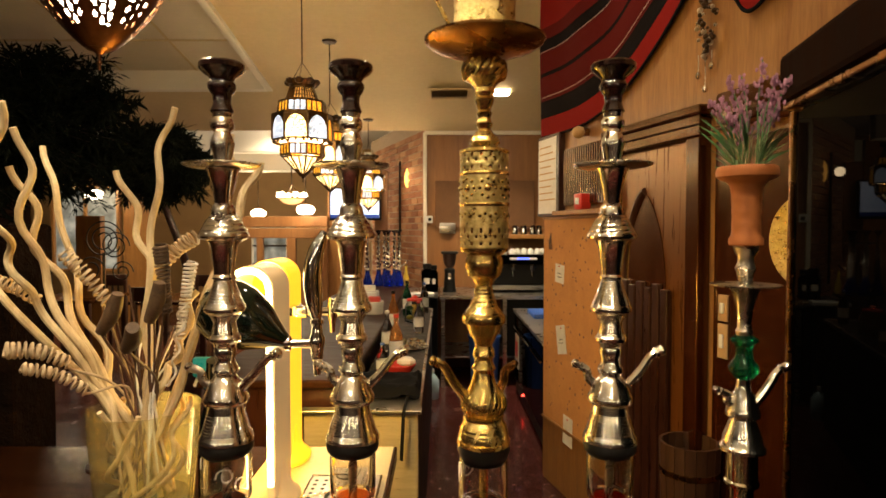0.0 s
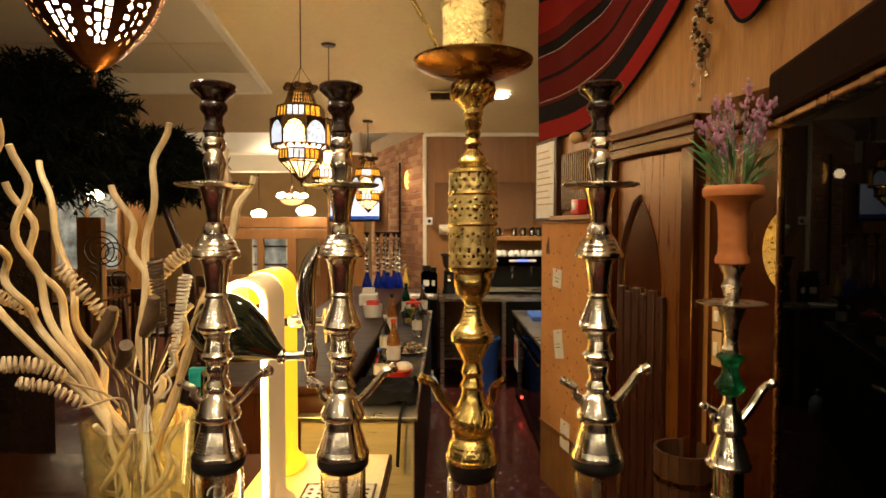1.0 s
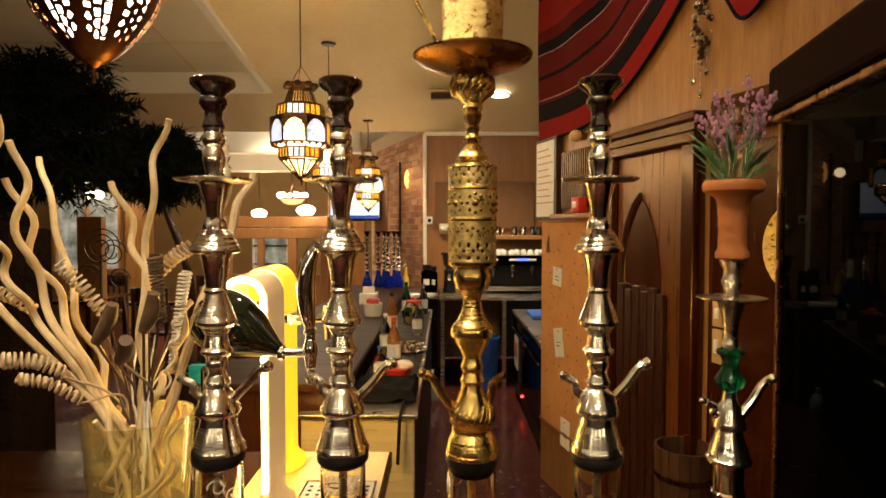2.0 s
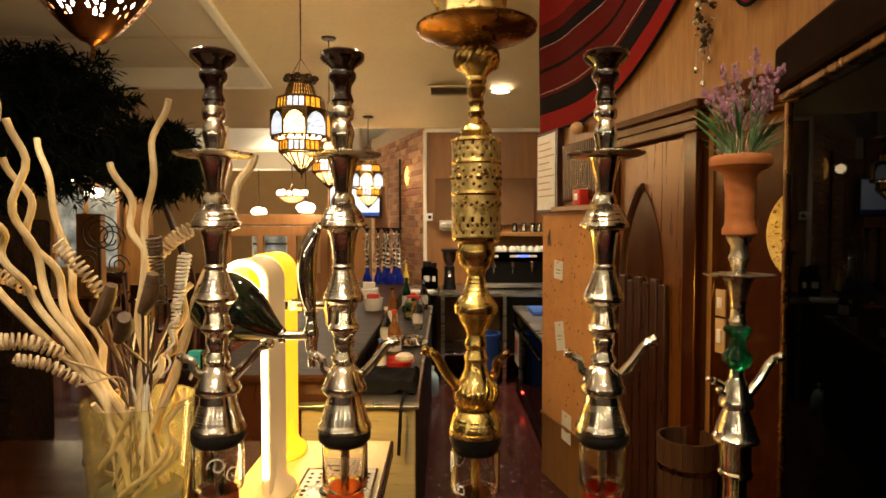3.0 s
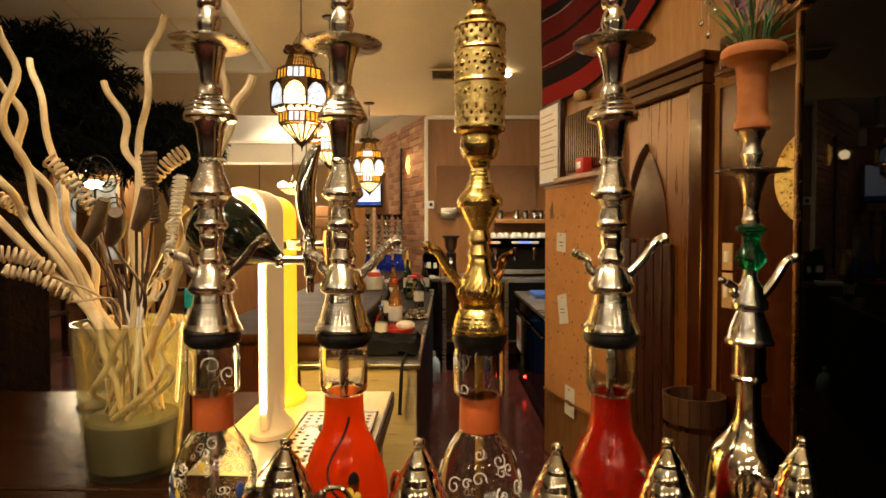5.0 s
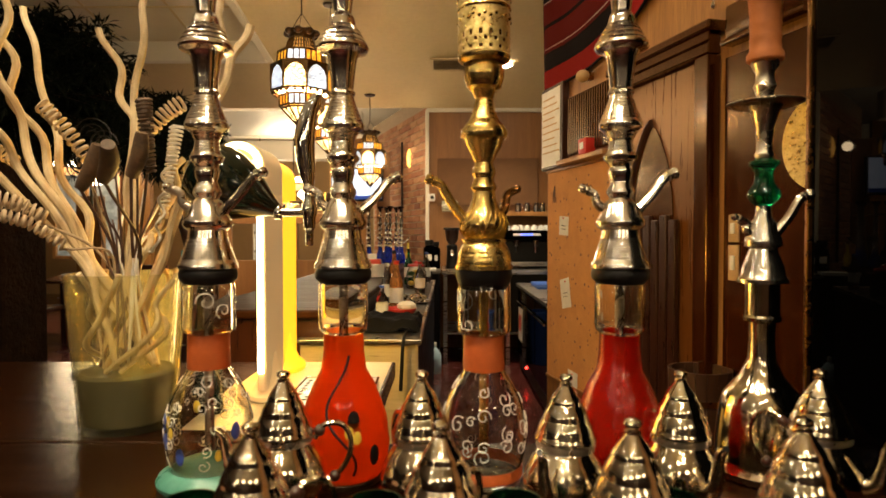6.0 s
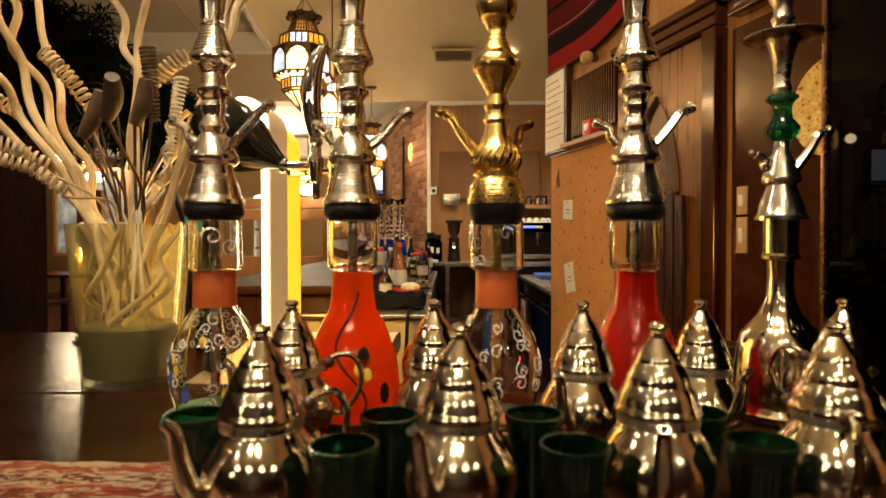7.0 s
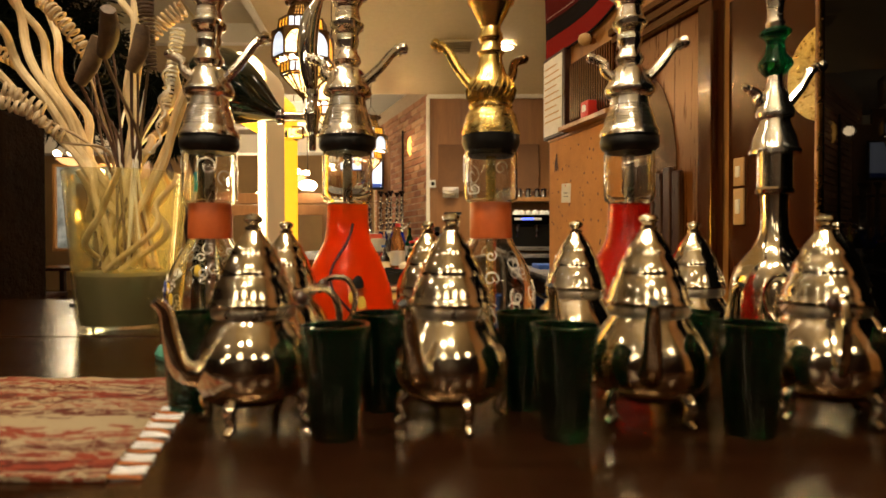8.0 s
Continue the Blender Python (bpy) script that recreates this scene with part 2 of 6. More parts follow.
LAMPGLASS = glow("milk_glass_lit", (1.0, 0.78, 0.48), 22.0)
DOWNLENS = glow("downlight_lens", (1.0, 0.86, 0.62), 95.0)
DOMEGLOBE = glow("dome_globe", (1.0, 0.84, 0.58), 28.0)
PANELIT = lace_glow("panel_glass_lit", (1.0, 0.66, 0.26), 6.5)
AMBERGLASS = lace_glow("amber_glass_lit", (1.0, 0.44, 0.03), 1.5)
CLEARLIT = lace_glow("pale_glass_lit", (0.74, 0.85, 1.0), 1.7)
NECKLIT = lace_glow("pierced_neck_lit", (1.0, 0.52, 0.12), 1.0, 90.0)
IRON = surface("dark_bronze", (0.03, 0.018, 0.010), (0.09, 0.055, 0.03), 20, (0.3, 0.5), 0.9, relief=0.2)
LANTERNBRASS = surface("lantern_brass", (0.07, 0.036, 0.013), (0.20, 0.115, 0.042), 24, (0.28, 0.45), 1.0, relief=0.25)
COPPER = surface("copper_shade", (0.10, 0.040, 0.016), (0.22, 0.10, 0.04), 16, (0.25, 0.42), 1.0, relief=0.15)
WIRE = plain("black_wire", (0.010, 0.009, 0.009), 0.4, 0.6)
SOUNDPANEL = surface("brown_felt", (0.13, 0.060, 0.025), (0.19, 0.095, 0.042), 5, (0.85, 0.95), relief=0.3, fine=150)


def floor_material():
    mat, nt, b = shader("red_floor_vinyl")
    speck = texture(nt, 22, 7, rough=0.78)
    big = texture(nt, 3, 4)
    col = ramp(nt, speck, [(0.0, (0.022, 0.005, 0.005)), (0.52, (0.050, 0.011, 0.010)), (0.60, (0.09, 0.03, 0.025)), (0.66, (0.34, 0.25, 0.22))])
    nt.links.new(col, b.inputs["Base Color"])
    nt.links.new(span(nt, big, 0.10, 0.30), b.inputs["Roughness"])
    bump(nt, b, texture(nt, 14, 3), 0.25, 0.004)
    return mat


def brick_material():
    mat, nt, b = shader("old_brick")
    info = nt.nodes.new("ShaderNodeObjectInfo")
    n = texture(nt, 25, 5)
    add = nt.nodes.new("ShaderNodeMath")
    add.operation = "MULTIPLY_ADD"
    add.inputs[1].default_value = 0.45
    nt.links.new(n, add.inputs[0])
    half = nt.nodes.new("ShaderNodeMath")
    half.operation = "MULTIPLY"
    half.inputs[1].default_value = 0.55
    nt.links.new(info.outputs["Random"], half.inputs[0])
    nt.links.new(half.outputs[0], add.inputs[2])
    nt.links.new(ramp(nt, add.outputs[0], [(0.1, (0.16, 0.055, 0.022)), (0.45, (0.30, 0.12, 0.05)), (0.8, (0.42, 0.23, 0.11))]), b.inputs["Base Color"])
    b.inputs["Roughness"].default_value = 0.85
    bump(nt, b, n, 0.5, 0.006)
    return mat


def stripes_material(name, stops, repeat=1.0, wobble=0.016, grain=60, streak=(1, 1, 1)):
    """Woven stripes across the cloth's V direction."""
    mat, nt, b = shader(name)
    uv = nt.nodes.new("ShaderNodeUVMap")
    uv.uv_map = "UVMap"
    sep = nt.nodes.new("ShaderNodeSeparateXYZ")
    nt.links.new(uv.outputs[0], sep.inputs[0])
    n = texture(nt, grain, 5, streak)
    wob = nt.nodes.new("ShaderNodeMath")
    wob.operation = "MULTIPLY_ADD"
    wob.inputs[1].default_value = wobble
    nt.links.new(n, wob.inputs[0])
    nt.links.new(sep.outputs[1], wob.inputs[2])
    rep = nt.nodes.new("ShaderNodeMath")
    rep.operation = "MULTIPLY"
    rep.inputs[1].default_value = repeat
    nt.links.new(wob.outputs[0], rep.inputs[0])
    fr = nt.nodes.new("ShaderNodeMath")
    fr.operation = "FRACT"
    nt.links.new(rep.outputs[0], fr.inputs[0])
    r = ramp(nt, fr.outputs[0], stops)
    r.node.color_ramp.interpolation = "CONSTANT"
    nt.links.new(r, b.inputs["Base Color"])
    b.inputs["Roughness"].default_value = 0.9
    b.inputs["Specular IOR Level"].default_value = 0.08
    bump(nt, b, texture(nt, 300, 2, (1, 4, 1)), 0.5, 0.002)
    return mat


FLOORMAT, BRICK = floor_material(), brick_material()
RED, DKRED, BLK, GREY = (0.17, 0.008, 0.006), (0.075, 0.005, 0.004), (0.005, 0.003, 0.003), (0.28, 0.22, 0.18)
KILIM = stripes_material("kilim_weave", [(0.0, RED), (0.16, BLK), (0.30, DKRED), (0.325, GREY), (0.335, DKRED), (0.50, BLK), (0.53, DKRED), (0.70, GREY), (0.71, BLK), (0.80, DKRED), (0.90, RED)])
CR, RR, DR = (0.22, 0.17, 0.11), (0.14, 0.026, 0.014), (0.06, 0.012, 0.008)
RUNNER = stripes_material("runner_weave", [(0.0, CR), (0.12, DR), (0.2, CR), (0.27, RR), (0.33, CR), (0.40, DR), (0.47, RR), (0.55, CR), (0.62, DR), (0.70, CR), (0.78, RR), (0.88, CR)], 1.6, 0.42, 75, (0.4, 1.3, 1))


# ------------------------------------------------------------ mesh helpers
def part(name, bm, mat, parent=None, label="", smooth=True, m=None):
    me = bpy.data.meshes.new(name)
    bmesh.ops.recalc_face_normals(bm, faces=bm.faces)
    for f in bm.faces:
        f.smooth = smooth
    if smooth and len(bm.edges) < 40000:
        for e in bm.edges:
            if len(e.link_faces) == 2 and e.calc_face_angle(0) > 0.62:
                e.smooth = False
    bm.to_mesh(me)
    bm.free()
    me.materials.append(mat)
    ob = new(name, me)
    if parent:
        ob.parent = parent
    if m is not None:
        ob.matrix_basis = m
    if label:
        ob["label"] = label
    return ob


def thing(name, at, label, category, group="", rz=0.0, kind=""):
    ob = new(name)
    ob.empty_display_size = 0.05
    ob.matrix_basis = pose(*at, 0, 0, rz)
    return tagged(ob, label, category, group, kind)


def lathe(profile, seg=28, bm=None, close=True):
    """Turned about z from (radius, height) pairs."""
    bm = bm or bmesh.new()
    rings = []
    for r, z in profile:
        if r < 1e-5:
            rings.append([bm.verts.new((0, 0, z))])
        else:
            rings.append([bm.verts.new((r * math.cos(2 * math.pi * i / seg), r * math.sin(2 * math.pi * i / seg), z)) for i in range(seg)])
    for a, b in zip(rings, rings[1:]):
        for i in range(seg):
            j = (i + 1) % seg
            q = [a[i % len(a)], a[j % len(a)], b[j % len(b)], b[i % len(b)]]
            q = list(dict.fromkeys(q))
            if len(q) > 2:
                bm.faces.new(q)
    if close:
        for ring in (rings[0], rings[-1]):
            if len(ring) > 2:
                bm.faces.new(ring)
    return bm


def ridged(pairs, zones, pitch=8.0, depth=0.8):
    """Adds turned ridges to a (height, radius) profile between the given heights."""
    out = []
    for (h0, r0), (h1, r1) in zip(pairs, pairs[1:]):
        out.append((h0, r0))
        if any(a <= h0 and h1 <= b for a, b in zones) and h1 - h0 > pitch:
            n = int((h1 - h0) / pitch)
            for k in range(n):
                for f, d in ((0.12, 0), (0.62, 0), (0.74, depth), (0.95, depth)):
                    t = (k + f) / n
                    out.append((h0 + (h1 - h0) * t, r0 + (r1 - r0) * t - d))
    return out + [pairs[-1]]


def mm(pairs):
    """(height, radius) in millimetres to (radius, height) in metres."""
    return [(r / 1000, h / 1000) for h, r in pairs]


def spline(points, steps=6):
    """A smooth line through the points."""
    p = [Vector(q) for q in points]
    p = [p[0] * 2 - p[1]] + p + [p[-1] * 2 - p[-2]]
    out = []
    for i in range(1, len(p) - 2):
        for k in range(steps):
            t = k / steps
            out.append(0.5 * ((2 * p[i]) + (p[i + 1] - p[i - 1]) * t + (2 * p[i - 1] - 5 * p[i] + 4 * p[i + 1] - p[i + 2]) * t * t + (3 * p[i] - p[i - 1] - 3 * p[i + 1] + p[i + 2]) * t ** 3))
    return out + [p[-2]]


def tube(points, radius, seg=8, bm=None, flat=1.0):
    """A tube along points; radius is a number or a function of 0..1."""
    bm = bm or bmesh.new()
    pts = [Vector(p) for p in points]
    rings, side = [], None
    for i, p in enumerate(pts):
        d = (pts[min(i + 1, len(pts) - 1)] - pts[max(i - 1, 0)]).normalized()
        if side is None:
            side = d.orthogonal().normalized()
        side = (side - d * side.dot(d)).normalized()
        up = d.cross(side)
        r = radius(i / (len(pts) - 1)) if callable(radius) else radius
        rings.append([bm.verts.new(p + (side * math.cos(2 * math.pi * k / seg) + up * math.sin(2 * math.pi * k / seg) * flat) * r) for k in range(seg)])
    for a, b in zip(rings, rings[1:]):
        for k in range(seg):
            bm.faces.new((a[k], a[(k + 1) % seg], b[(k + 1) % seg], b[k]))
    bm.faces.new(rings[0])
    bm.faces.new(rings[-1])
    return bm


def box(size, at=(0, 0, 0), bevel=0.004, bm=None, turn=None):
    """A box by its centre, with bevelled edges."""
    own = bmesh.new()
    bmesh.ops.create_cube(own, size=1)
    bmesh.ops.scale(own, vec=size, verts=own.verts)
    if bevel:
        bmesh.ops.bevel(own, geom=own.edges[:], offset=min(bevel, min(size) * 0.3), segments=2, profile=0.5, affect="EDGES")
    if turn is not None:
        bmesh.ops.transform(own, matrix=turn, verts=own.verts)
    bmesh.ops.translate(own, vec=at, verts=own.verts)
    if bm is None:
        return own
    tmp = bpy.data.meshes.new("tmp")
    own.to_mesh(tmp)
    own.free()
    bm.from_mesh(tmp)
    bpy.data.meshes.remove(tmp)
    return bm


def span_box(x0, x1, y0, y1, z0, z1, bevel=0.004, bm=None):
    return box((x1 - x0, y1 - y0, z1 - z0), ((x0 + x1) / 2, (y0 + y1) / 2, (z0 + z1) / 2), bevel, bm)


def ball(r, at=(0, 0, 0), bm=None, u=12, v=8, squash=(1, 1, 1)):
    bm = bm or bmesh.new()
    m = Matrix.Translation(at) @ Matrix.Diagonal((*squash, 1))
    bmesh.ops.create_uvsphere(bm, u_segments=u, v_segments=v, radius=r, matrix=m)
    return bm


def structure(name, bm, mat, label, smooth=False):
    return tagged(part(name, bm, mat, None, label, smooth), label, name.split("_")[0], "", "structure")


# ------------------------------------------------------------ the room
RZ = math.degrees(math.atan2(-0.9649, 0.2625))
CT = 0.865  # counter height


def rw(s, z, off=0.0):
    """A place on the slanting door wall: s along it towards the counter, off into the room."""
    return (0.661 + 0.2625 * s - 0.9649 * off, 3.74 - 0.9649 * s - 0.2625 * off, z)


def ceil_z(y):
    return 3.885 - 0.175 * min(max(y, 2.4), 6.76)


structure("floor", span_box(-9, 4, -4, 14, -0.1, 0, 0), FLOORMAT, "dark red speckled vinyl floor, scuffed and shiny")
structure("wall_back", span_box(-0.2, 2.5, 6.8, 6.92, 0, 2.75, 0), PANELWOOD, "wood-panelled wall behind the coffee machine")
# unseen closing walls, made dark so metal and glass reflect little
structure("wall_rear", span_box(-9, 4, -4.12, -4, 0, 3.6, 0), DARKWOOD, "unseen wall closing the room, dark to keep metal reflections deep")
structure("wall_left", span_box(-9.12, -9, -4, 14, 0, 3.6, 0), DARKWOOD, "unseen side wall, dark so the cooler's glass reflects black")
structure("wall_far", span_box(-9, 4, 13, 13.12, 0, 3.6, 0), WALLTAN, "tan plastered far wall of the dining room")
structure("wall_east", span_box(4, 4.12, -4, 13, 0, 3.6, 0), DARKWOOD, "plain wall closing the room")
bm = box((4.6, 0.12, 3.5), (2.24, 0.06, 1.75), 0)
bmesh.ops.transform(bm, matrix=pose(*rw(0, 0), 0, 0, RZ), verts=bm.verts)
structure("wall_right", bm, PLY, "plywood-faced wall with the kitchen door")


def slab(x0, x1, ys, thick=0.08, lift=0.0):
    bm = bmesh.new()
    for y0, y1 in zip(ys, ys[1:]):
        a = [bm.verts.new((x, y, ceil_z(y) + lift + dz)) for dz in (0, thick) for x, y in ((x0, y0), (x1, y0), (x1, y1), (x0, y1))]
        for q in ((3, 2, 1, 0), (4, 5, 6, 7), (0, 1, 5, 4), (1, 2, 6, 5), (2, 3, 7, 6), (3, 0, 4, 7)):
            bm.faces.new([a[i] for i in q])
    bmesh.ops.remove_doubles(bm, verts=bm.verts, dist=1e-4)
    return bm


structure("ceiling", slab(-1.6, 4.0, (-4, 2.4, 6.76)), CEILING, "tan painted sloping ceiling")
structure("ceiling_2", slab(-9, -1.6, (5.64, 6.76)), CEILING, "tan painted ceiling border beyond the recess")
structure("ceiling_3", slab(-9, -1.6, (-4, 2.4, 5.64), lift=0.16), TILEPAINT, "pale recessed ceiling tray")
structure("ceiling_4", span_box(-9, 4, 6.9, 13, 3.32, 3.4, 0), WHITEPAINT, "white ceiling of the dining room")
bm = bmesh.new()
a = [bm.verts.new((x, y, ceil_z(y) + dz)) for x in (-1.602, -1.66) for y, dz in ((2.0, -0.012), (5.64, -0.012), (5.64, 0.17), (2.0, 0.17))]
for q in ((0, 1, 2, 3), (4, 5, 6, 7), (0, 1, 5, 4), (3, 2, 6, 7), (1, 2, 6, 5), (0, 3, 7, 4)):
    bm.faces.new([a[i] for i in q])
structure("trim", bm, WHITEPAINT, "painted timber edge of the ceiling recess")
structure("trim_2", span_box(-9, -1.66, 5.58, 5.66, ceil_z(5.64) - 0.012, ceil_z(5.64) + 0.17, 0.004), WHITEPAINT, "painted timber edge across the ceiling recess")
bm = bmesh.new()
for x in (-2.3, -3.0, -3.7):
    a = [bm.verts.new((x + dx, y, ceil_z(y) + 0.155 + dz)) for dx in (0, 0.025) for y, dz in ((2.4, 0), (5.58, 0), (5.58, 0.01), (2.4, 0.01))]
    for q in ((0, 1, 2, 3), (4, 5, 6, 7), (0, 1, 5, 4), (3, 2, 6, 7)):
        bm.faces.new([a[i] for i in q])
for y in (3.4, 4.3, 5.0):
    span_box(-8, -1.7, y, y + 0.025, ceil_z(y) + 0.15, ceil_z(y) + 0.165, 0, bm)
structure("trim_3", bm, CEILING, "thin joint strips between ceiling panels")
structure("trim_4", span_box(-0.21, 2.4, 6.75, 6.8, 2.66, 2.70, 0.006), WHITEPAINT, "white cornice strip above the panelling")
structure("trim_5", span_box(-0.225, -0.185, 6.765, 6.805, 0.9, 2.68, 0.004), WHITEPAINT, "white corner strip beside the bricks")

# brick pier running away from the panelled wall
BA = math.degrees(math.atan2(2.05, -0.815))
bm = box((2.4, 0.2, 2.9), (1.2, -0.112, 1.45), 0)
pier = structure("wall_brick", bm, MORTAR, "old brick wall with pale mortar beside the bar")
pier.matrix_basis = pose(-0.215, 6.82, 0, 0, 0, BA)

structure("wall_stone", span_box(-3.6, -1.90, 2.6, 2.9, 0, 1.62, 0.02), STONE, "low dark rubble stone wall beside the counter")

# the dining room seen beyond the bar
structure("trim_6", span_box(-9, -1.2, 8.6, 8.85, 2.70, 3.06, 0.01), WHITEPAINT, "white ceiling beam in the dining room")
structure("trim_7", span_box(-9, -1.0, 10.6, 10.9, 2.62, 2.95, 0.01), WHITEPAINT, "cream bulkhead over the dining room windows")


def far_window(name, x0, x1, y, z0, z1, glassmat=BLACKGLOSS, label="tall dark window in a timber frame reflecting lamps"):
    w = thing(name, (x0, y, z0), label, "window", kind="structure")
    part("pane", span_box(0.04, x1 - x0 - 0.04, 0.0, 0.012, 0.04, z1 - z0 - 0.04, 0), glassmat, w, "", False)
    W, H = x1 - x0, z1 - z0
    for q in ((0, W, 0, 0.05), (0, W, H - 0.05, H), (0, 0.05, 0.05, H - 0.05), (W - 0.05, W, 0.05, H - 0.05), (W / 2 - 0.02, W / 2 + 0.02, 0.05, H - 0.05)):
        part("window_frame", span_box(q[0], q[1], -0.05, 0.03, q[2], q[3], 0.005), PLY, w, "", False)
    return w


far_window("window_1", -6.3, -5.2, 9.6, 0.9, 2.3, GLOWPANE, "tall window with a glowing pane in place of the bright room behind")

fr = thing("glass_door_fridge", (-3.14, 9.7, 0), "white glass-door fridge, its lit inside put into the door's glow", "fridge")
part("body", span_box(0, 0.62, 0.03, 0.5, 0, 1.75, 0.01), WHITEPAINT, fr, "", False)
part("door_glass", span_box(0.05, 0.57, 0.0, 0.012, 0.15, 1.6, 0.004), GLOWPANE, fr, "bright glass door", False)
for z in (0.12, 0.55, 1.0, 1.3, 1.61):
    part("door_bar", span_box(0.03, 0.59, -0.014, -0.001, z, z + 0.03, 0.003), IRON, fr, "", False)

# timber partition with openings
part_y = 9.0
pt = thing("partition", (-3.35, part_y, 0), "low brown timber partition with glazed openings", "partition", kind="structure")
for x0, x1, z0, z1 in ((0, 1.6, 1.62, 1.78), (0, 1.6, 1.45, 1.60), (0, 0.12, 0, 1.45), (0.52, 0.62, 0.9, 1.45), (0.98, 1.12, 0, 1.45), (1.48, 1.6, 0, 1.45), (0.12, 1.48, 0, 0.9)):
    part("panel", span_box(x0 + 0.002, x1 - 0.002, 0, 0.08, z0, z1, 0.006), PANELWOOD, pt, "", False)
structure("wall_screen", span_box(-1.75, -1.2, 9.05, 9.15, 0, 2.75, 0), PLY, "honey-coloured timber screen wall")
structure("wall_screen_2", span_box(-5.1, -4.7, 9.5, 9.62, 0, 2.5, 0), PLY, "honey-coloured timber post wall")
structure("wall_screen_3", span_box(-4.45, -4.15, 7.2, 7.3, 0, 1.75, 0), PLY, "honey-coloured timber upright")

# ------------------------------------------------------------ lamps
FAR_LAMPS = ((-2.36, 9.3, 1.97), (-3.35, 10.8, 1.80), (-2.02, 8.75, 1.80), (-5.25, 8.4, 2.12), (-5.4, 9.2, 2.05))


def pendant_lamp(at, top):
    p = thing("pendant_lamp", at, "lit milk-glass pendant lamp, in the dining room or added behind the camera", "lamp", "milk-glass pendants")
    part("shade", lathe(mm([(0, 20), (5, 90), (60, 140), (110, 120), (140, 60), (150, 0)]), 20), LAMPGLASS, p, "glowing milk glass")
    part("rim", lathe(mm([(52, 143), (68, 143), (68, 150), (52, 150)]), 20, close=False), IRON, p)
    part("rod", tube([(0, 0, 0.15), (0, 0, top - at[2])], 0.008), IRON, p)
    return p


def bowl_lamp(at, top):
    """A shallow bowl of amber glass in a dark ring, hung by a rod and three arms."""
    p = thing("bowl_lamp", at, "amber glass bowl lamp in a dark iron ring, lit", "lamp", "bowl lamps in the dining room")
    part("bowl", lathe(mm([(0, 0), (4, 60), (30, 130), (80, 185), (86, 190), (86, 180), (34, 120), (10, 50), (8, 0)]), 24), BOWLGLASS, p, "glowing amber glass")
    part("ring", lathe(mm([(84, 186), (84, 205), (108, 205), (108, 186)]), 24, close=False), IRON, p)
    for k in range(3):
        a = 2.1 * k + 0.4
        part("arm", tube([(0.19 * math.cos(a), 0.19 * math.sin(a), 0.10), (0, 0, 0.30)], 0.006, 6), IRON, p)
    for k in range(6):
        a = 2 * math.pi * k / 6
        part("small_globe", ball(0.042, (0.2 * math.cos(a), 0.2 * math.sin(a), 0.15), None, 12, 8), LAMPGLASS, p, "small lit globe")
    part("rod", tube([(0, 0, 0.02), (0, 0, top - at[2])], 0.009), IRON, p)
    return p


for k, (x, y, z) in enumerate(FAR_LAMPS):
    (bowl_lamp if k in (0, 3) else pendant_lamp)((x, y, z), 3.32)
    lamp("pendant_bulb", "POINT", (x, y, z + 0.30), 24, SOFTWARM, 0.1)


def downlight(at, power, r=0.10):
    d = thing("downlight", at, "round recessed ceiling downlight, seen at the back bar, added elsewhere as fill", "lamp", "ceiling downlights")
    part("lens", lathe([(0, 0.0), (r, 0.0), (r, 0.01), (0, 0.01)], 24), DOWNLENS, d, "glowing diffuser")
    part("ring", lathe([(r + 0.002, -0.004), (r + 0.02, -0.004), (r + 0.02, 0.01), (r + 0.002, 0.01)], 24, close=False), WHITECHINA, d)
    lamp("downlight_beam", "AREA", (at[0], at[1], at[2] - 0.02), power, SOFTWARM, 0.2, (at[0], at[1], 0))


# hidden pair added above the ceiling edge to brighten the white beam
for x in (-2.3, -4.2):
    downlight((x, 8.12, 3.304), 38)
downlight((0.55, 5.7, ceil_z(5.7) - 0.014), 26, 0.078)
# fill downlights added out of view to light the pipes, branches and door wall
FILL_DOWNS = ((0.25, 2.5, 2.2), (-0.55, 0.1, 12.5), (0.15, -0.1, 9), (-0.95, 0.75, 12), (0.0, -1.6, 12), (-0.9, -1.7, 12), (-3.4, 0.4, 10), (-3.0, -1.8, 10))
for x, y, w in FILL_DOWNS:
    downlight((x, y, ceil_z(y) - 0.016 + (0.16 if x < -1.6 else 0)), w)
# unseen pendants added behind the camera to give the metal its highlights
for x, y, z in ((-1.5, -1.1, 1.95), (-0.6, -1.3, 2.0), (0.35, -1.2, 1.95), (1.2, -1.0, 2.0), (-2.4, -1.6, 1.9)):
    pendant_lamp((x, y, z), ceil_z(y) + (0.16 if x < -1.6 else 0))


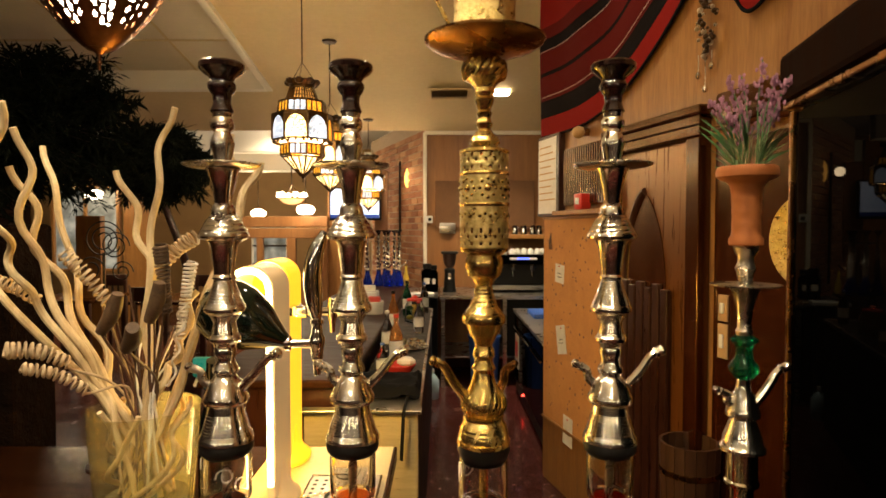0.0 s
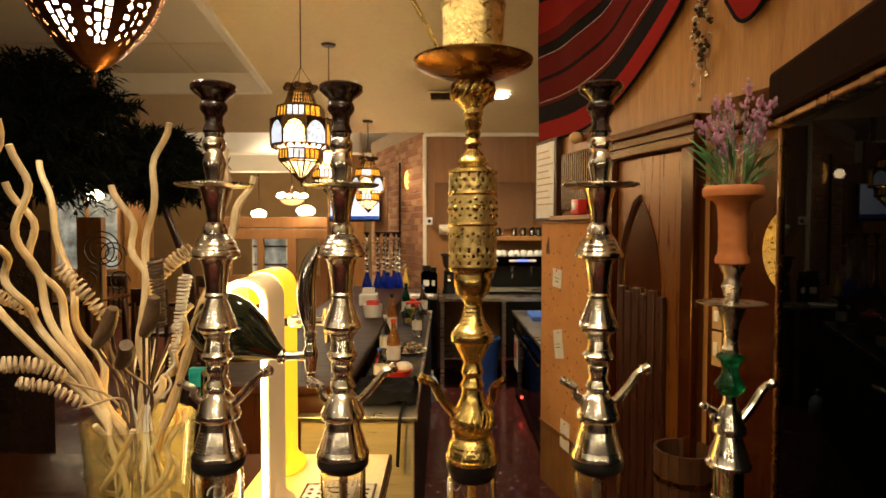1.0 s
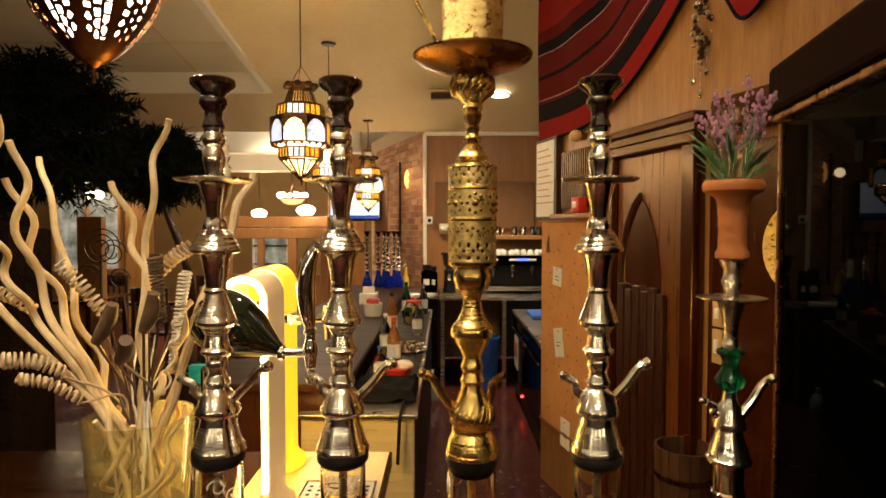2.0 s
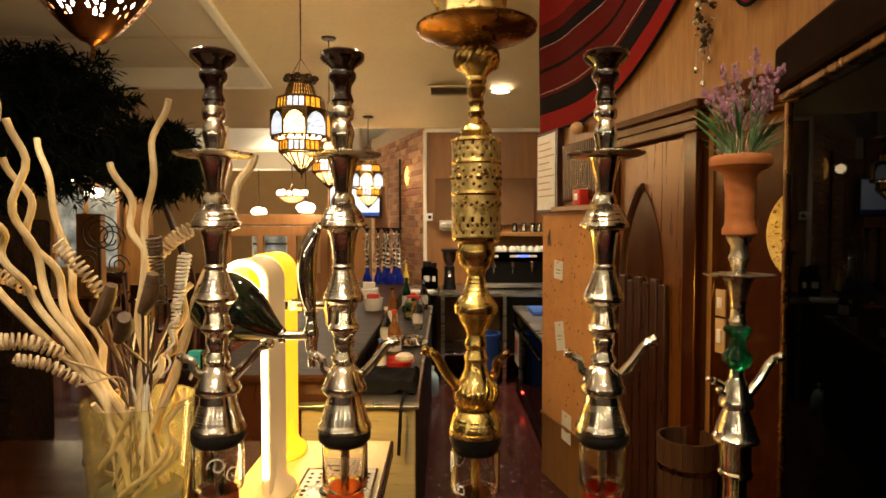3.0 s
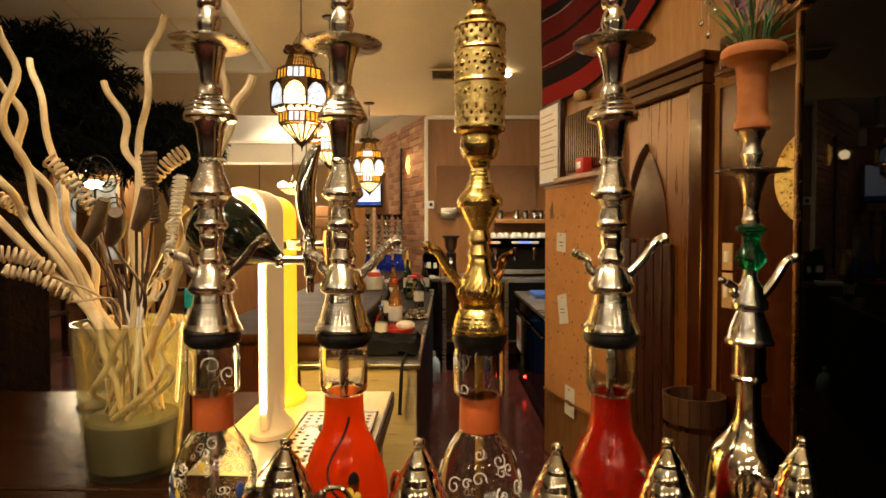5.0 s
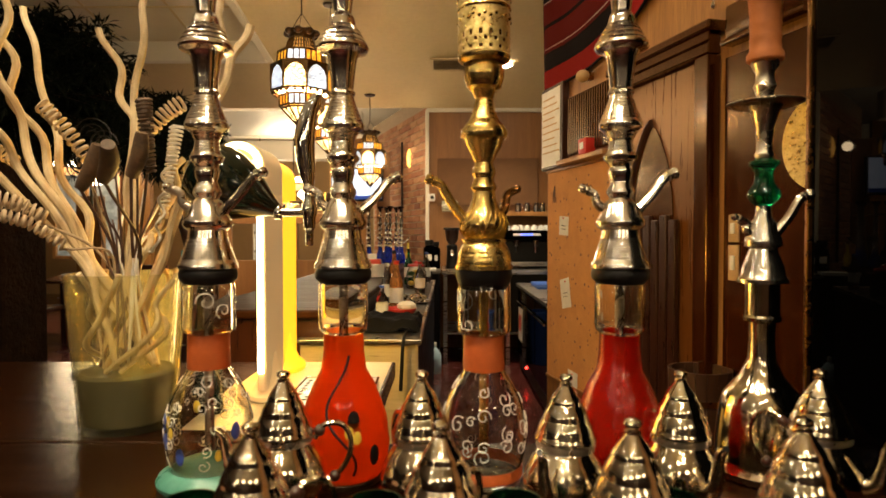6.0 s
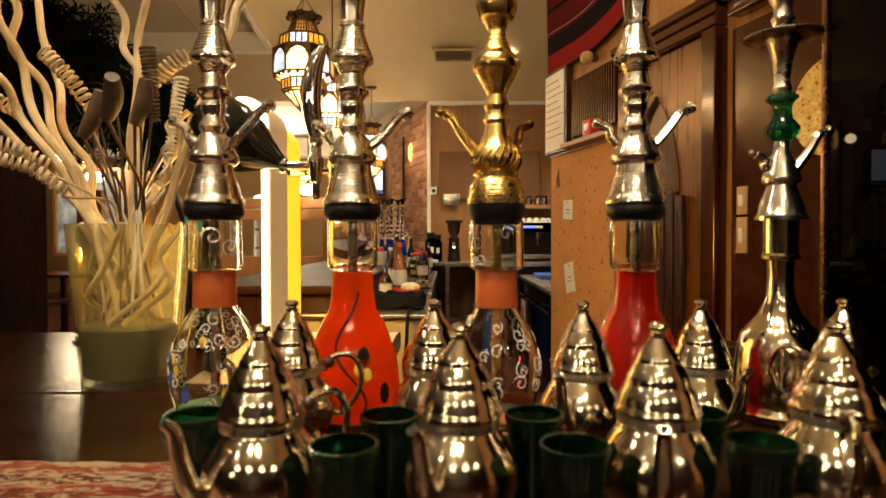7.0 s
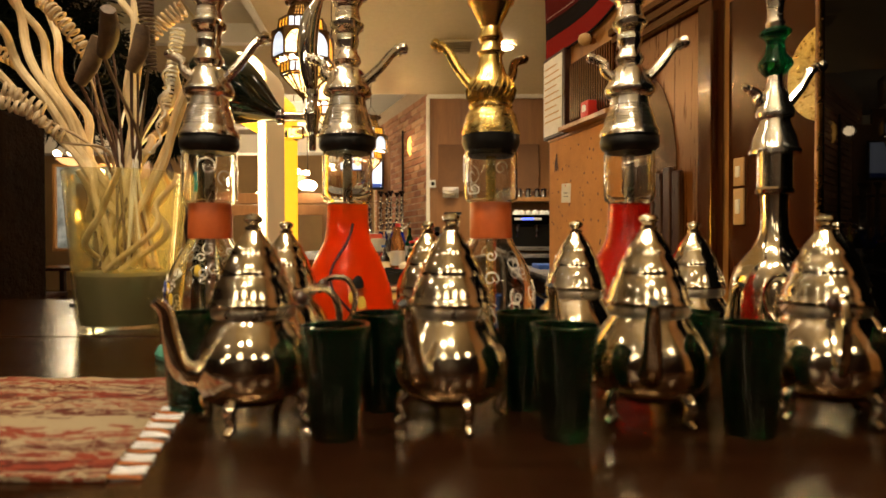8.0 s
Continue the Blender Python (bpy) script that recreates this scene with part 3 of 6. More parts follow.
def lantern(at, top):
    """An eight-sided lantern of brass strips and coloured glass, 0.58 m high."""
    n = 8
    L = thing("hanging_lantern", at, "eight-sided brass lantern with amber and clear glass, lit", "lantern", "lanterns over the bar")
    tiers = [(0.0, 0.012), (0.112, 0.120), (0.124, 0.132), (0.186, 0.132), (0.212, 0.180), (0.362, 0.180), (0.376, 0.146), (0.444, 0.138), (0.456, 0.096), (0.532, 0.070)]
    pts = [[Vector((r * math.cos(2 * math.pi * (i + 0.5) / n), r * math.sin(2 * math.pi * (i + 0.5) / n), z)) for i in range(n)] for z, r in tiers]
    bm = bmesh.new()
    for k, ring in enumerate(pts):
        for i in range(n):
            j = (i + 1) % n
            tube([ring[i], ring[j]], 0.0075, 4, bm)
            if k:
                tube([pts[k - 1][i], ring[i]], 0.0075, 4, bm)
    for i in range(n):
        j = (i + 1) % n
        # bars down the cone and across the two narrow bands
        for k, cuts in ((0, (0.5,)), (2, (0.34, 0.66)), (6, (0.34, 0.66)), (8, (0.25, 0.5, 0.75))):
            for f in cuts:
                tube([pts[k][i].lerp(pts[k][j], f), pts[k + 1][i].lerp(pts[k + 1][j], f)], 0.0055, 4, bm)
        for f in (0.33, 0.66):
            tube([pts[8][i].lerp(pts[9][i], f), pts[8][j].lerp(pts[9][j], f)], 0.0036, 4, bm)
        # pierced corner plates that leave a pointed arch of glass in the widest tier
        a, b, lo, hi = pts[4][i], pts[4][j], 0.54, 0.95
        apex = pts[5][i].lerp(pts[5][j], 0.5).lerp((a + b) / 2, 1 - hi)
        for q, low in ((pts[5][i], a), (pts[5][j], b)):
            c = (pts[5][i] + pts[5][j]) / 2
            side = low.lerp(q, lo).lerp((a + b) / 2 + (q - low) * lo, 0.06)
            arc = spline([side, side.lerp(apex, 0.55) + (q - c) * 0.13 + Vector((0, 0, 0.008)), apex], 4)
            tube(arc, 0.0036, 4, bm)
            vs = [bm.verts.new((v.x * 1.006, v.y * 1.006, v.z)) for v in [q, low.lerp(q, lo)] + arc + [c]]
            for m in range(1, len(vs) - 1):
                bm.faces.new((vs[0], vs[m], vs[m + 1]))
            tube([low.lerp((a + b) / 2, 0.06), side], 0.0034, 4, bm)
        # scalloped skirt under the widest tier
        for f in (0.17, 0.5, 0.83):
            ball(0.0125, pts[4][i].lerp(pts[4][j], f) * 0.985 - Vector((0, 0, pts[4][i].z * -0.015 + 0.012)), bm, 6, 5, (1, 1, 0.7))
    part("frame", bm, LANTERNBRASS, L, "", False)
    for k in (0, 2, 4, 6, 8):
        for i in range(n):
            q = [pts[k][i], pts[k][(i + 1) % n], pts[k + 1][(i + 1) % n], pts[k + 1][i]]
            q = [Vector((v.x * 0.985, v.y * 0.985, v.z)) for v in q]
            inner = [Vector((v.x * 0.98, v.y * 0.98, v.z)) for v in q]
            bm = bmesh.new()
            vs = [bm.verts.new(v) for v in q + inner]
            for f in ((0, 1, 2, 3), (4, 5, 6, 7), (0, 1, 5, 4), (1, 2, 6, 5), (2, 3, 7, 6), (3, 0, 4, 7)):
                bm.faces.new([vs[j] for j in f])
            mat = NECKLIT if k == 8 else PANELIT if k == 0 else (PANELIT if k == 4 else AMBERGLASS, CLEARLIT, AMBERGLASS, CLEARLIT)[(i + (3 if k == 4 else 2)) % 4]
            part("pane", bm, mat, L, "", False).visible_shadow = False
    bm = lathe([(0.066, 0.530), (0.074, 0.545), (0.098, 0.572), (0.095, 0.576), (0.04, 0.55)], 16, close=False)
    for i in range(8):
        a = 2 * math.pi * i / 8
        ball(0.026, (0.085 * math.cos(a), 0.085 * math.sin(a), 0.566), bm, 8, 6, (1, 1, 0.8))
    part("crown", bm, IRON, L, "dark scalloped crown")
    part("finial", lathe(mm([(-40, 0), (-36, 4), (-18, 4), (-10, 9), (0, 12)]), 10), IRON, L)
    bm = tube([(0, 0, 0.68), (0, 0, top - at[2])], 0.0045, 6)
    for i in range(3):
        tube([(0.08 * math.cos(i * 2.1), 0.08 * math.sin(i * 2.1), 0.572), (0, 0, 0.69)], 0.0022, 4, bm)
    part("chain", bm, IRON, L)
    part("ceiling_rose", lathe([(0, top - at[2] - 0.02), (0.05, top - at[2] - 0.015), (0.06, top - at[2])], 16), IRON, L)
    return L


LANTERNS = ((-0.859, 3.66, 1.920), (-0.888, 4.70, 1.895), (-0.80, 6.40, 1.80))
for x, y, z in LANTERNS:
    lantern((x, y, z), ceil_z(y))
    lamp("lantern_bulb", "POINT", (x, y, z + 0.28), 29, WARM, 0.06)


def dome_lamp(at, top):
    D = thing("dome_lamp", at, "pierced copper dome lamp glowing through its holes", "lamp")
    prof = [(0.026, 0.045), (0.052, 0.068), (0.086, 0.106), (0.118, 0.152), (0.140, 0.205), (0.158, 0.255), (0.148, 0.31), (0.115, 0.355), (0.05, 0.385)]
    fine = spline([(r, 0, z) for r, z in prof], 11)
    bm = lathe([(p.x, p.z) for p in fine], 180, close=False)
    gone = []
    for f in bm.faces:
        c = f.calc_center_median()
        ang = math.atan2(c.y, c.x) * 36 / (2 * math.pi)
        u, v = (ang % 1) - 0.5, ((c.z * 52 + 0.5 * (math.floor(ang) % 2)) % 1) - 0.5
        if c.z > 0.082 and (u * u * 5 + v * v * 5 < 0.50 + 0.30 * math.sin(ang * 1.05)) and int(math.floor(ang)) % 4:
            gone.append(f)
    bmesh.ops.delete(bm, geom=gone, context="FACES")
    shell = part("shade", bm, COPPER, D, "pierced copper")
    sol = shell.modifiers.new("thickness", "SOLIDIFY")
    sol.thickness = 0.0018
    part("globe", lathe([(0, 0.085), (0.04, 0.095), (0.085, 0.14), (0.112, 0.2), (0.122, 0.25), (0.11, 0.31), (0.05, 0.35), (0, 0.36)], 24), DOMEGLOBE, D, "glowing inner globe")
    part("finial", lathe(mm([(0, 0), (3, 4), (10, 3), (16, 6), (22, 3.5), (34, 4.5), (40, 12), (46, 24), (52, 31)]), 16), COPPER, D)
    part("chain", tube([(0, 0, 0.38), (0, 0, top - at[2])], 0.006), IRON, D)


dome_lamp((-0.738, 1.29, 1.938), ceil_z(1.3))
# point lamp added above the shade to lift the dim ceiling tray
lamp("dome_top_glow", "POINT", (-0.70, 1.29, 2.42), 16, SOFTWARM, 0.05)

v = thing("ceiling_vent", (0.06, 5.7, ceil_z(5.7) - 0.018), "square louvred air vent set in the ceiling", "vent")
part("frame", span_box(-0.2, 0.2, -0.2, 0.2, 0.004, 0.016, 0.004), CEILING, v, "", False)
for i in range(7):
    part("slat", box((0.34, 0.03, 0.004), (0, -0.15 + i * 0.05, 0), 0.001, None, pose(0, 0, 0, 25)), IRON, v, "", False)

# ------------------------------------------------------------ counter
structure("counter_top", span_box(-3.2, 0.93, 0.22, 1.235, CT - 0.05, CT, 0.012), COUNTERWOOD, "glossy dark varnished timber counter top")
structure("counter_top_2", span_box(-3.2, -0.155, 1.237, 1.98, CT - 0.05, CT, 0.004), COUNTERWOOD, "glossy dark varnished counter wing carrying the beer towers")
structure("counter_front", span_box(-3.2, 0.91, 0.4, 1.20, 0.0, CT - 0.052, 0), DARKWOOD, "dark timber body under the counter top")
structure("counter_front_2", span_box(-3.2, -0.19, 1.202, 1.94, 0.0, CT - 0.052, 0), DARKWOOD, "dark timber body under the counter wing")
# ------------------------------------------------------------ water pipes on the counter
STEM_A = [(356, 48), (360, 48), (366, 46), (370, 43), (385, 39), (395, 36), (406, 32), (419, 30), (423, 37), (429, 40), (436, 39), (442, 35), (461, 29), (472, 18), (476, 20), (481, 23), (487, 22), (493, 18), (501, 16), (509, 19), (517, 20), (523, 18), (530, 21), (535, 27), (541, 28), (547, 23), (567, 19), (582, 27), (588, 35), (593, 36), (602, 33), (622, 25), (643, 18), (645, 21), (649, 21), (653, 18), (673, 20), (703, 24), (713, 29), (717, 42), (721, 44), (725, 43), (731, 40), (740, 35), (748, 31), (759, 22), (768, 21), (774, 19), (779, 15), (804, 18), (834, 26), (840, 30), (846, 16), (856, 15), (875, 19), (883, 21), (895, 18), (904, 14), (908, 18), (914, 20), (924, 20), (930, 16), (938, 17)]
BOWL_A = [(938, 18), (941, 20), (955, 15), (968, 16), (975, 21), (981, 24), (988, 24), (994, 20), (1000, 23), (1008, 34), (1014, 39), (1022, 39), (1025, 36), (1018, 30), (1008, 20), (1004, 0)]
STEM_B = [(355, 47), (362, 47), (363, 44.5), (367, 44.5), (376, 43.5), (388, 40), (398, 34), (400, 36), (404, 36), (406, 30), (411, 33), (420, 39), (430, 39), (440, 35), (454, 26), (470, 20), (482, 18), (489, 22), (496, 18), (504, 16), (512, 20), (518, 19), (529, 15), (544, 22), (554, 28), (566, 32.5), (568, 34), (569, 37.5), (574, 38.5), (580, 38.5), (584, 37), (585, 34.5), (588, 33.5), (599, 25), (614, 19), (634, 15), (642, 18), (650, 24), (652, 28), (658, 30), (668, 33), (680, 33), (684, 31), (691, 30)]
NECK_B = [(868, 38), (872, 37), (877, 24), (884, 27), (890, 25), (897, 20), (907, 11), (913, 14), (917, 15), (922, 12), (927, 11), (935, 14), (940, 11), (950, 15), (958, 17), (963, 14), (970, 18), (977, 17), (984, 22), (992, 32), (1002, 38), (1012, 38), (1022, 35), (1030, 27)]
STEM_C = [(330, 40), (336, 40), (340, 36), (357, 33), (372, 27), (387, 22), (392, 29), (398, 30), (406, 28), (418, 22), (430, 21), (440, 14), (452, 12), (460, 12)]
STEM_C2 = [(540, 13), (548, 15), (554, 12), (568, 12), (594, 15), (619, 22), (628, 28), (634, 13), (640, 12), (655, 15), (662, 18), (672, 14), (684, 14), (692, 19), (700, 22), (706, 20)]
GLASS_A = [(0, 58), (10, 64), (25, 60), (39, 63), (67, 70), (105, 71), (143, 60), (162, 50), (181, 38), (192, 33), (246, 32), (252, 42), (258, 44), (326, 43), (336, 38)]
GLASS_R = [(0, 52), (8, 60), (20, 66), (40, 74), (62, 77), (105, 72), (140, 60), (162, 51), (185, 38), (215, 34), (246, 33), (252, 39), (262, 41), (326, 41), (336, 37)]
METAL_C = [(0, 74), (6, 80), (16, 80), (24, 74), (34, 73), (60, 73), (90, 70), (115, 67), (140, 60), (156, 47), (172, 34), (200, 22), (235, 20), (262, 21), (265, 29), (271, 30), (275, 27), (330, 27), (333, 34)]


def shell(profile, wall=3.0, low=None, high=None):
    """A hollow turned glass body with a real wall."""
    p = [q for q in profile if (low is None or q[0] >= low) and (high is None or q[0] <= high)]
    inner = [(max(h, p[0][0] + 5), max(r - wall, 1)) for h, r in reversed(p)]
    return [(p[0][0], 0)] + p + inner + [(p[0][0] + 5, 0)]


def radius_at(profile, h):
    for (h0, r0), (h1, r1) in zip(profile, profile[1:]):
        if h0 <= h <= h1 and h1 > h0:
            return r0 + (r1 - r0) * (h - h0) / (h1 - h0)
    return profile[-1][1]


def on_body(profile, ang, h, out=0.6):
    r = (radius_at(profile, h) + out) / 1000
    return (r * math.cos(ang), r * math.sin(ang), h / 1000)


def scrolls(profile, count, lo, hi, size, thick, seed):
    """Painted curls lying on the glass."""
    rnd, bm = random.Random(seed), bmesh.new()
    for i in range(count):
        a0, h0 = rnd.uniform(0, 6.283), rnd.uniform(lo, hi)
        s, turn = size * rnd.uniform(0.6, 1.2), rnd.choice((-1, 1))
        pts = []
        for k in range(15):
            t = k / 14
            ang, rad = turn * t * 7.5 + rnd.uniform(-0.05, 0.05) + i, s * (0.25 + 0.9 * t)
            h = min(max(h0 + rad * math.sin(ang), lo - 4), hi + 6)
            pts.append(on_body(profile, a0 + rad * math.cos(ang) / max(radius_at(profile, h), 20), h))
        tube(pts, thick / 1000, 4, bm)
    return bm


def motif(profile, spots, size):
    """Flat painted petals lying on the glass."""
    bm = bmesh.new()
    for a, h in spots:
        own = ball(size / 1000, (0, 0, 0), None, 10, 6, (0.12, 0.7, 1.2))
        bmesh.ops.transform(own, matrix=Matrix.Translation(on_body(profile, a, h, -0.4)) @ pose(0, 0, 0, 0, 0, math.degrees(a)), verts=own.verts)
        tmp = bpy.data.meshes.new("tmp")
        own.to_mesh(tmp)
        own.free()
        bm.from_mesh(tmp)
        bpy.data.meshes.remove(tmp)
    return bm


def port(start, tip, knob=11, side=0.0, mat=SILVER, parent=None, name="hose_port"):
    """A curved hose outlet with a turned end; start and tip are (reach, height) in millimetres."""
    (r0, h0), (r1, h1) = start, tip
    c, s = math.cos(side), math.sin(side)
    mid = ((r0 * 0.55 + r1 * 0.45), h0 * 0.45 + h1 * 0.55 - 6)
    flat = spline([(r0, 0, h0), (mid[0], 0, mid[1]), (r1 - 14, 0, h1 - 8), (r1, 0, h1)], 5)
    pts = [(p.x * c / 1000, p.x * s / 1000, p.z / 1000) for p in flat]
    p = part(name, tube(pts, lambda t: 0.0085 - 0.0015 * t, 10), mat, parent)
    end = Vector(pts[-1])
    d = (end - Vector(pts[-3])).normalized()
    bm = lathe(mm([(-8, 7), (-6, knob), (-2, knob), (0, knob * 0.75), (4, knob), (9, knob), (13, knob * 0.6), (13, 0)]), 14)
    bmesh.ops.transform(bm, matrix=Matrix.Translation(end) @ d.to_track_quat("Z", "Y").to_matrix().to_4x4(), verts=bm.verts)
    part("collar", bm, mat, p)
    return p


def dish(h, r, depth, inner):
    return lathe(mm([(h - depth * 0.2, inner), (h - depth * 0.1, r * 0.6), (h, r * 0.92), (h + depth * 0.35, r), (h + depth * 0.6, r), (h + depth * 0.5, r * 0.93), (h + 2, r * 0.6), (h + 2, inner)]), 40, close=False)


def grommet(profile, parent):
    return part("grommet", lathe(mm(profile), 24), RUBBER, parent, "black rubber seal")


def silver_pipe(at, label, glass_kind, tip, tip_side, valve_side, seed):
    P = thing("water_pipe", (*at, CT), label, "water pipe", "water pipes on the counter")
    part("stem", lathe(mm(ridged(STEM_A, ((362, 407), (547, 583), (592, 645), (724, 760)), 5.0, 0.9)), 36), SILVER, P, "turned silver stem with stacked bulbs")
    part("tray", dish(843, 68, 9, 16), DULL, P, "shallow silver ash tray")
    part("bowl", lathe(mm(BOWL_A), 28), BLACKGLAZE, P, "dark glazed tobacco bowl")
    grommet([(330, 38), (338, 46), (342, 47), (350, 47), (354, 45), (357, 46)], P)
    port((26, 448), tip, 10, tip_side, SILVER, P)
    port((24, 452), (56, 487), 8, valve_side, DULL, P, "purge_valve")
    part("dip_tube", tube([(0, 0, 0.05), (0, 0, 0.345)], 0.008, 10), DULL, P)
    if glass_kind == "red":
        base = part("base", lathe(mm(shell(GLASS_R, 3, 0, 246)), 36, close=False), ORANGEGLASS if seed == 2 else REDGLASS, P, "orange-red glass bulb" if seed == 2 else "red coloured glass bulb")
        part("neck", lathe(mm([(247, 33), (252, 39), (262, 41), (326, 41), (336, 37), (334, 34), (326, 38), (262, 38), (250, 31)]), 30, close=False), CLEAR, base, "clear glass neck")
        part("foot", lathe(mm([(0.5, 40), (0.5, 62), (9, 63), (14, 60), (9, 52)]), 30), IRON, base)
        if seed == 2:
            bm = motif(GLASS_R, ((-1.18, 116), (-0.72, 58), (-2.6, 90)), 14)
            part("painted_flower", motif(GLASS_R, ((-1.12, 88), (-1.3, 97), (2.0, 90)), 11), YELLOWINK, base, "pale yellow patches on the bulb")["kind"] = "stuff"
            part("painted_leaf", bm, BLACKMATT, base, "black painted leaves")["kind"] = "stuff"
            stalk = [on_body(GLASS_R, -1.5 + 0.35 * math.sin(h * 0.035), h) for h in range(30, 215, 8)]
            part("painted_stalk", tube(stalk, 0.0022, 5), BLACKMATT, base, "black painted stalk")
    else:
        base = part("base", lathe(mm(shell(GLASS_A, 3)), 36, close=False), CLEAR, P, "clear painted glass bulb")
        part("band", lathe(mm([(190, 34), (192, 34.6), (246, 33.6), (248, 33), (246, 32.6), (192, 33.4)]), 30, close=False), ORANGE, base, "orange enamel band")
        part("painted_scrollwork", scrolls(GLASS_A, 70, 36, 176, 9, 0.8, seed), WHITEINK, base, "white painted scrolls")["kind"] = "stuff"
        part("neck_scrollwork", scrolls([(h, r) for h, r in GLASS_A if h > 250], 5, 262, 318, 13, 0.9, seed + 1), WHITEINK, base, "white painted loops")["kind"] = "stuff"
        bm = motif(GLASS_A, ((-2.5, 110), (-2.75, 85), (-2.4, 80), (-0.6, 95), (-1.9, 60)), 12)
        part("painted_leaf", bm, BLUEINK, base)["kind"] = "stuff"
        bm = motif(GLASS_A, ((-2.15, 96), (-2.3, 112), (-1.0, 60), (-1.5, 140)), 8)
        part("painted_petal", bm, YELLOWINK, base)["kind"] = "stuff"
        part("foot", lathe(mm([(0.5, 60), (0.5, 82), (8, 84), (16, 80), (26, 63), (24, 58)]), 32), TEAL, base, "teal enamelled foot")
    return P


silver_pipe((-0.389, 1.055), "silver water pipe with painted clear glass base and teal foot", "clear", (93, 512), -0.15, 3.3, 1)
silver_pipe((-0.163, 1.060), "silver water pipe with orange-red painted glass base", "red", (88, 508), 0.25, 3.0, 2)
silver_pipe((0.300, 1.056), "silver water pipe with plain red glass base", "red", (88, 512), 0.1, 2.9, 4)

# brass pipe with the pierced drum
B = thing("water_pipe", (0.072, 1.042, CT), "tall brass water pipe with pierced drum and wide plate", "water pipe", "water pipes on the counter")
part("stem", lathe(mm(ridged(STEM_B, ((367, 399), (585, 640)), 6, 0.5)), 40), BRASS, B, "turned brass stem")
bm = bmesh.new()
for i in range(22):
    a = 2 * math.pi * i / 22
    pts = [((0.0395 - 0.012 * abs(t - 0.45) ** 2 * 3) * math.cos(a + 0.5 * t), (0.0395 - 0.012 * abs(t - 0.45) ** 2 * 3) * math.sin(a + 0.5 * t), 0.408 + 0.04 * t) for t in (0, 0.25, 0.5, 0.75, 1)]
    tube(pts, 0.0022, 5, bm)
part("twisted_ribs", bm, BRASS, B)
for prof in ([(690, 34), (694, 41), (699, 43), (704, 42)], [(772, 42.5), (776, 44), (780, 42.5)], [(826, 42.5), (829, 44), (833, 42.5)], [(862, 42), (866, 44), (870, 43), (871, 37)]):
    part("ring", lathe(mm(prof), 40, close=False), BRASS, B)
bm = lathe([(0.0425, 0.700 + 0.166 * i / 56) for i in range(57)], 96, close=False)
gone = []
for f in bm.faces:
    c = f.calc_center_median()
    u = (math.atan2(c.y, c.x) / (2 * math.pi) * 16) % 1 - 0.5
    h = c.z * 1000
    if 704 < h < 738 or 834 < h < 862:
        w = (h - (704 if h < 760 else 834)) / 11.0
        v, u2 = (w % 1) - 0.5, ((u + 0.5 + 0.5 * (int(w) % 2)) % 1) - 0.5
        if u2 * u2 * 9 + v * v * 5 < 0.55:
            gone.append(f)
bmesh.ops.delete(bm, geom=gone, context="FACES")
drum = part("drum", bm, EMBOSSED, B, "pierced and embossed brass drum")
drum.modifiers.new("thickness", "SOLIDIFY").thickness = 0.0015
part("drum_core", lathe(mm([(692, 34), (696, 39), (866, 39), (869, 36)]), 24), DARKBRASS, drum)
for i in range(7):
    a = 2 * math.pi * i / 7 + 0.3
    bm = bmesh.new()
    for k in range(8):
        b = a + 0.33 * math.cos(2 * math.pi * k / 8)
        ball(0.0036, (0.0418 * math.cos(b), 0.0418 * math.sin(b), 0.803 + 0.016 * math.sin(2 * math.pi * k / 8)), bm, 6, 5)
    ball(0.008, (0.0385 * math.cos(a), 0.0385 * math.sin(a), 0.803), bm, 8, 6)
    for k in range(4):
        b = a + (k - 1.5) * 0.22
        ball(0.0034, (0.0416 * math.cos(b), 0.0416 * math.sin(b), 0.756 + 0.004 * (k % 2)), bm, 6, 5)
    part("medallion", bm, BRASS, drum)
part("neck", lathe(mm(NECK_B), 28), BRASS, B, "knotted brass neck")
bm = bmesh.new()
for i in range(18):
    a = 2 * math.pi * i / 18
    tube([((0.0385 - 0.012 * (t - 0.5) ** 2) * math.cos(a + 0.6 * t), (0.0385 - 0.012 * (t - 0.5) ** 2) * math.sin(a + 0.6 * t), 0.994 + 0.028 * t) for t in (0, 0.25, 0.5, 0.75, 1)], 0.0025, 5, bm)
part("rope_bead", bm, BRASS, B)
part("plate", lathe(mm([(1030, 26), (1032, 42), (1038, 62), (1050, 95), (1057, 104), (1061, 105), (1060, 101), (1050, 88), (1042, 60), (1036, 26)]), 56, close=False), DARKBRASS, B, "wide dark brass plate")
part("wind_cover", lathe(mm([(1040, 52), (1046, 55), (1052, 53), (1100, 53), (1150, 54), (1154, 57), (1160, 55), (1180, 40), (1190, 10), (1191, 0)]), 40), EMBOSSED, B, "embossed gilt charcoal cover")
part("tongs", tube([(-0.055, -0.03, 1.062), (-0.075, -0.035, 1.10), (-0.115, -0.04, 1.175)], 0.0035, 6), BRASS, B)
grommet([(322, 37), (336, 44), (345, 47), (352, 46), (356, 47)], B)
port((28, 432), (84, 500), 9, math.pi + 0.05, BRASS, B)
port((26, 436), (60, 486), 7, 0.5, DARKBRASS, B, "purge_valve")
base = part("base", lathe(mm(shell(GLASS_A, 3)), 36, close=False), CLEAR, B, "clear glass bulb")
part("band", lathe(mm([(190, 34), (192, 34.6), (246, 33.6), (248, 33), (246, 32.6), (192, 33.4)]), 30, close=False), ORANGE, base, "orange enamel band")
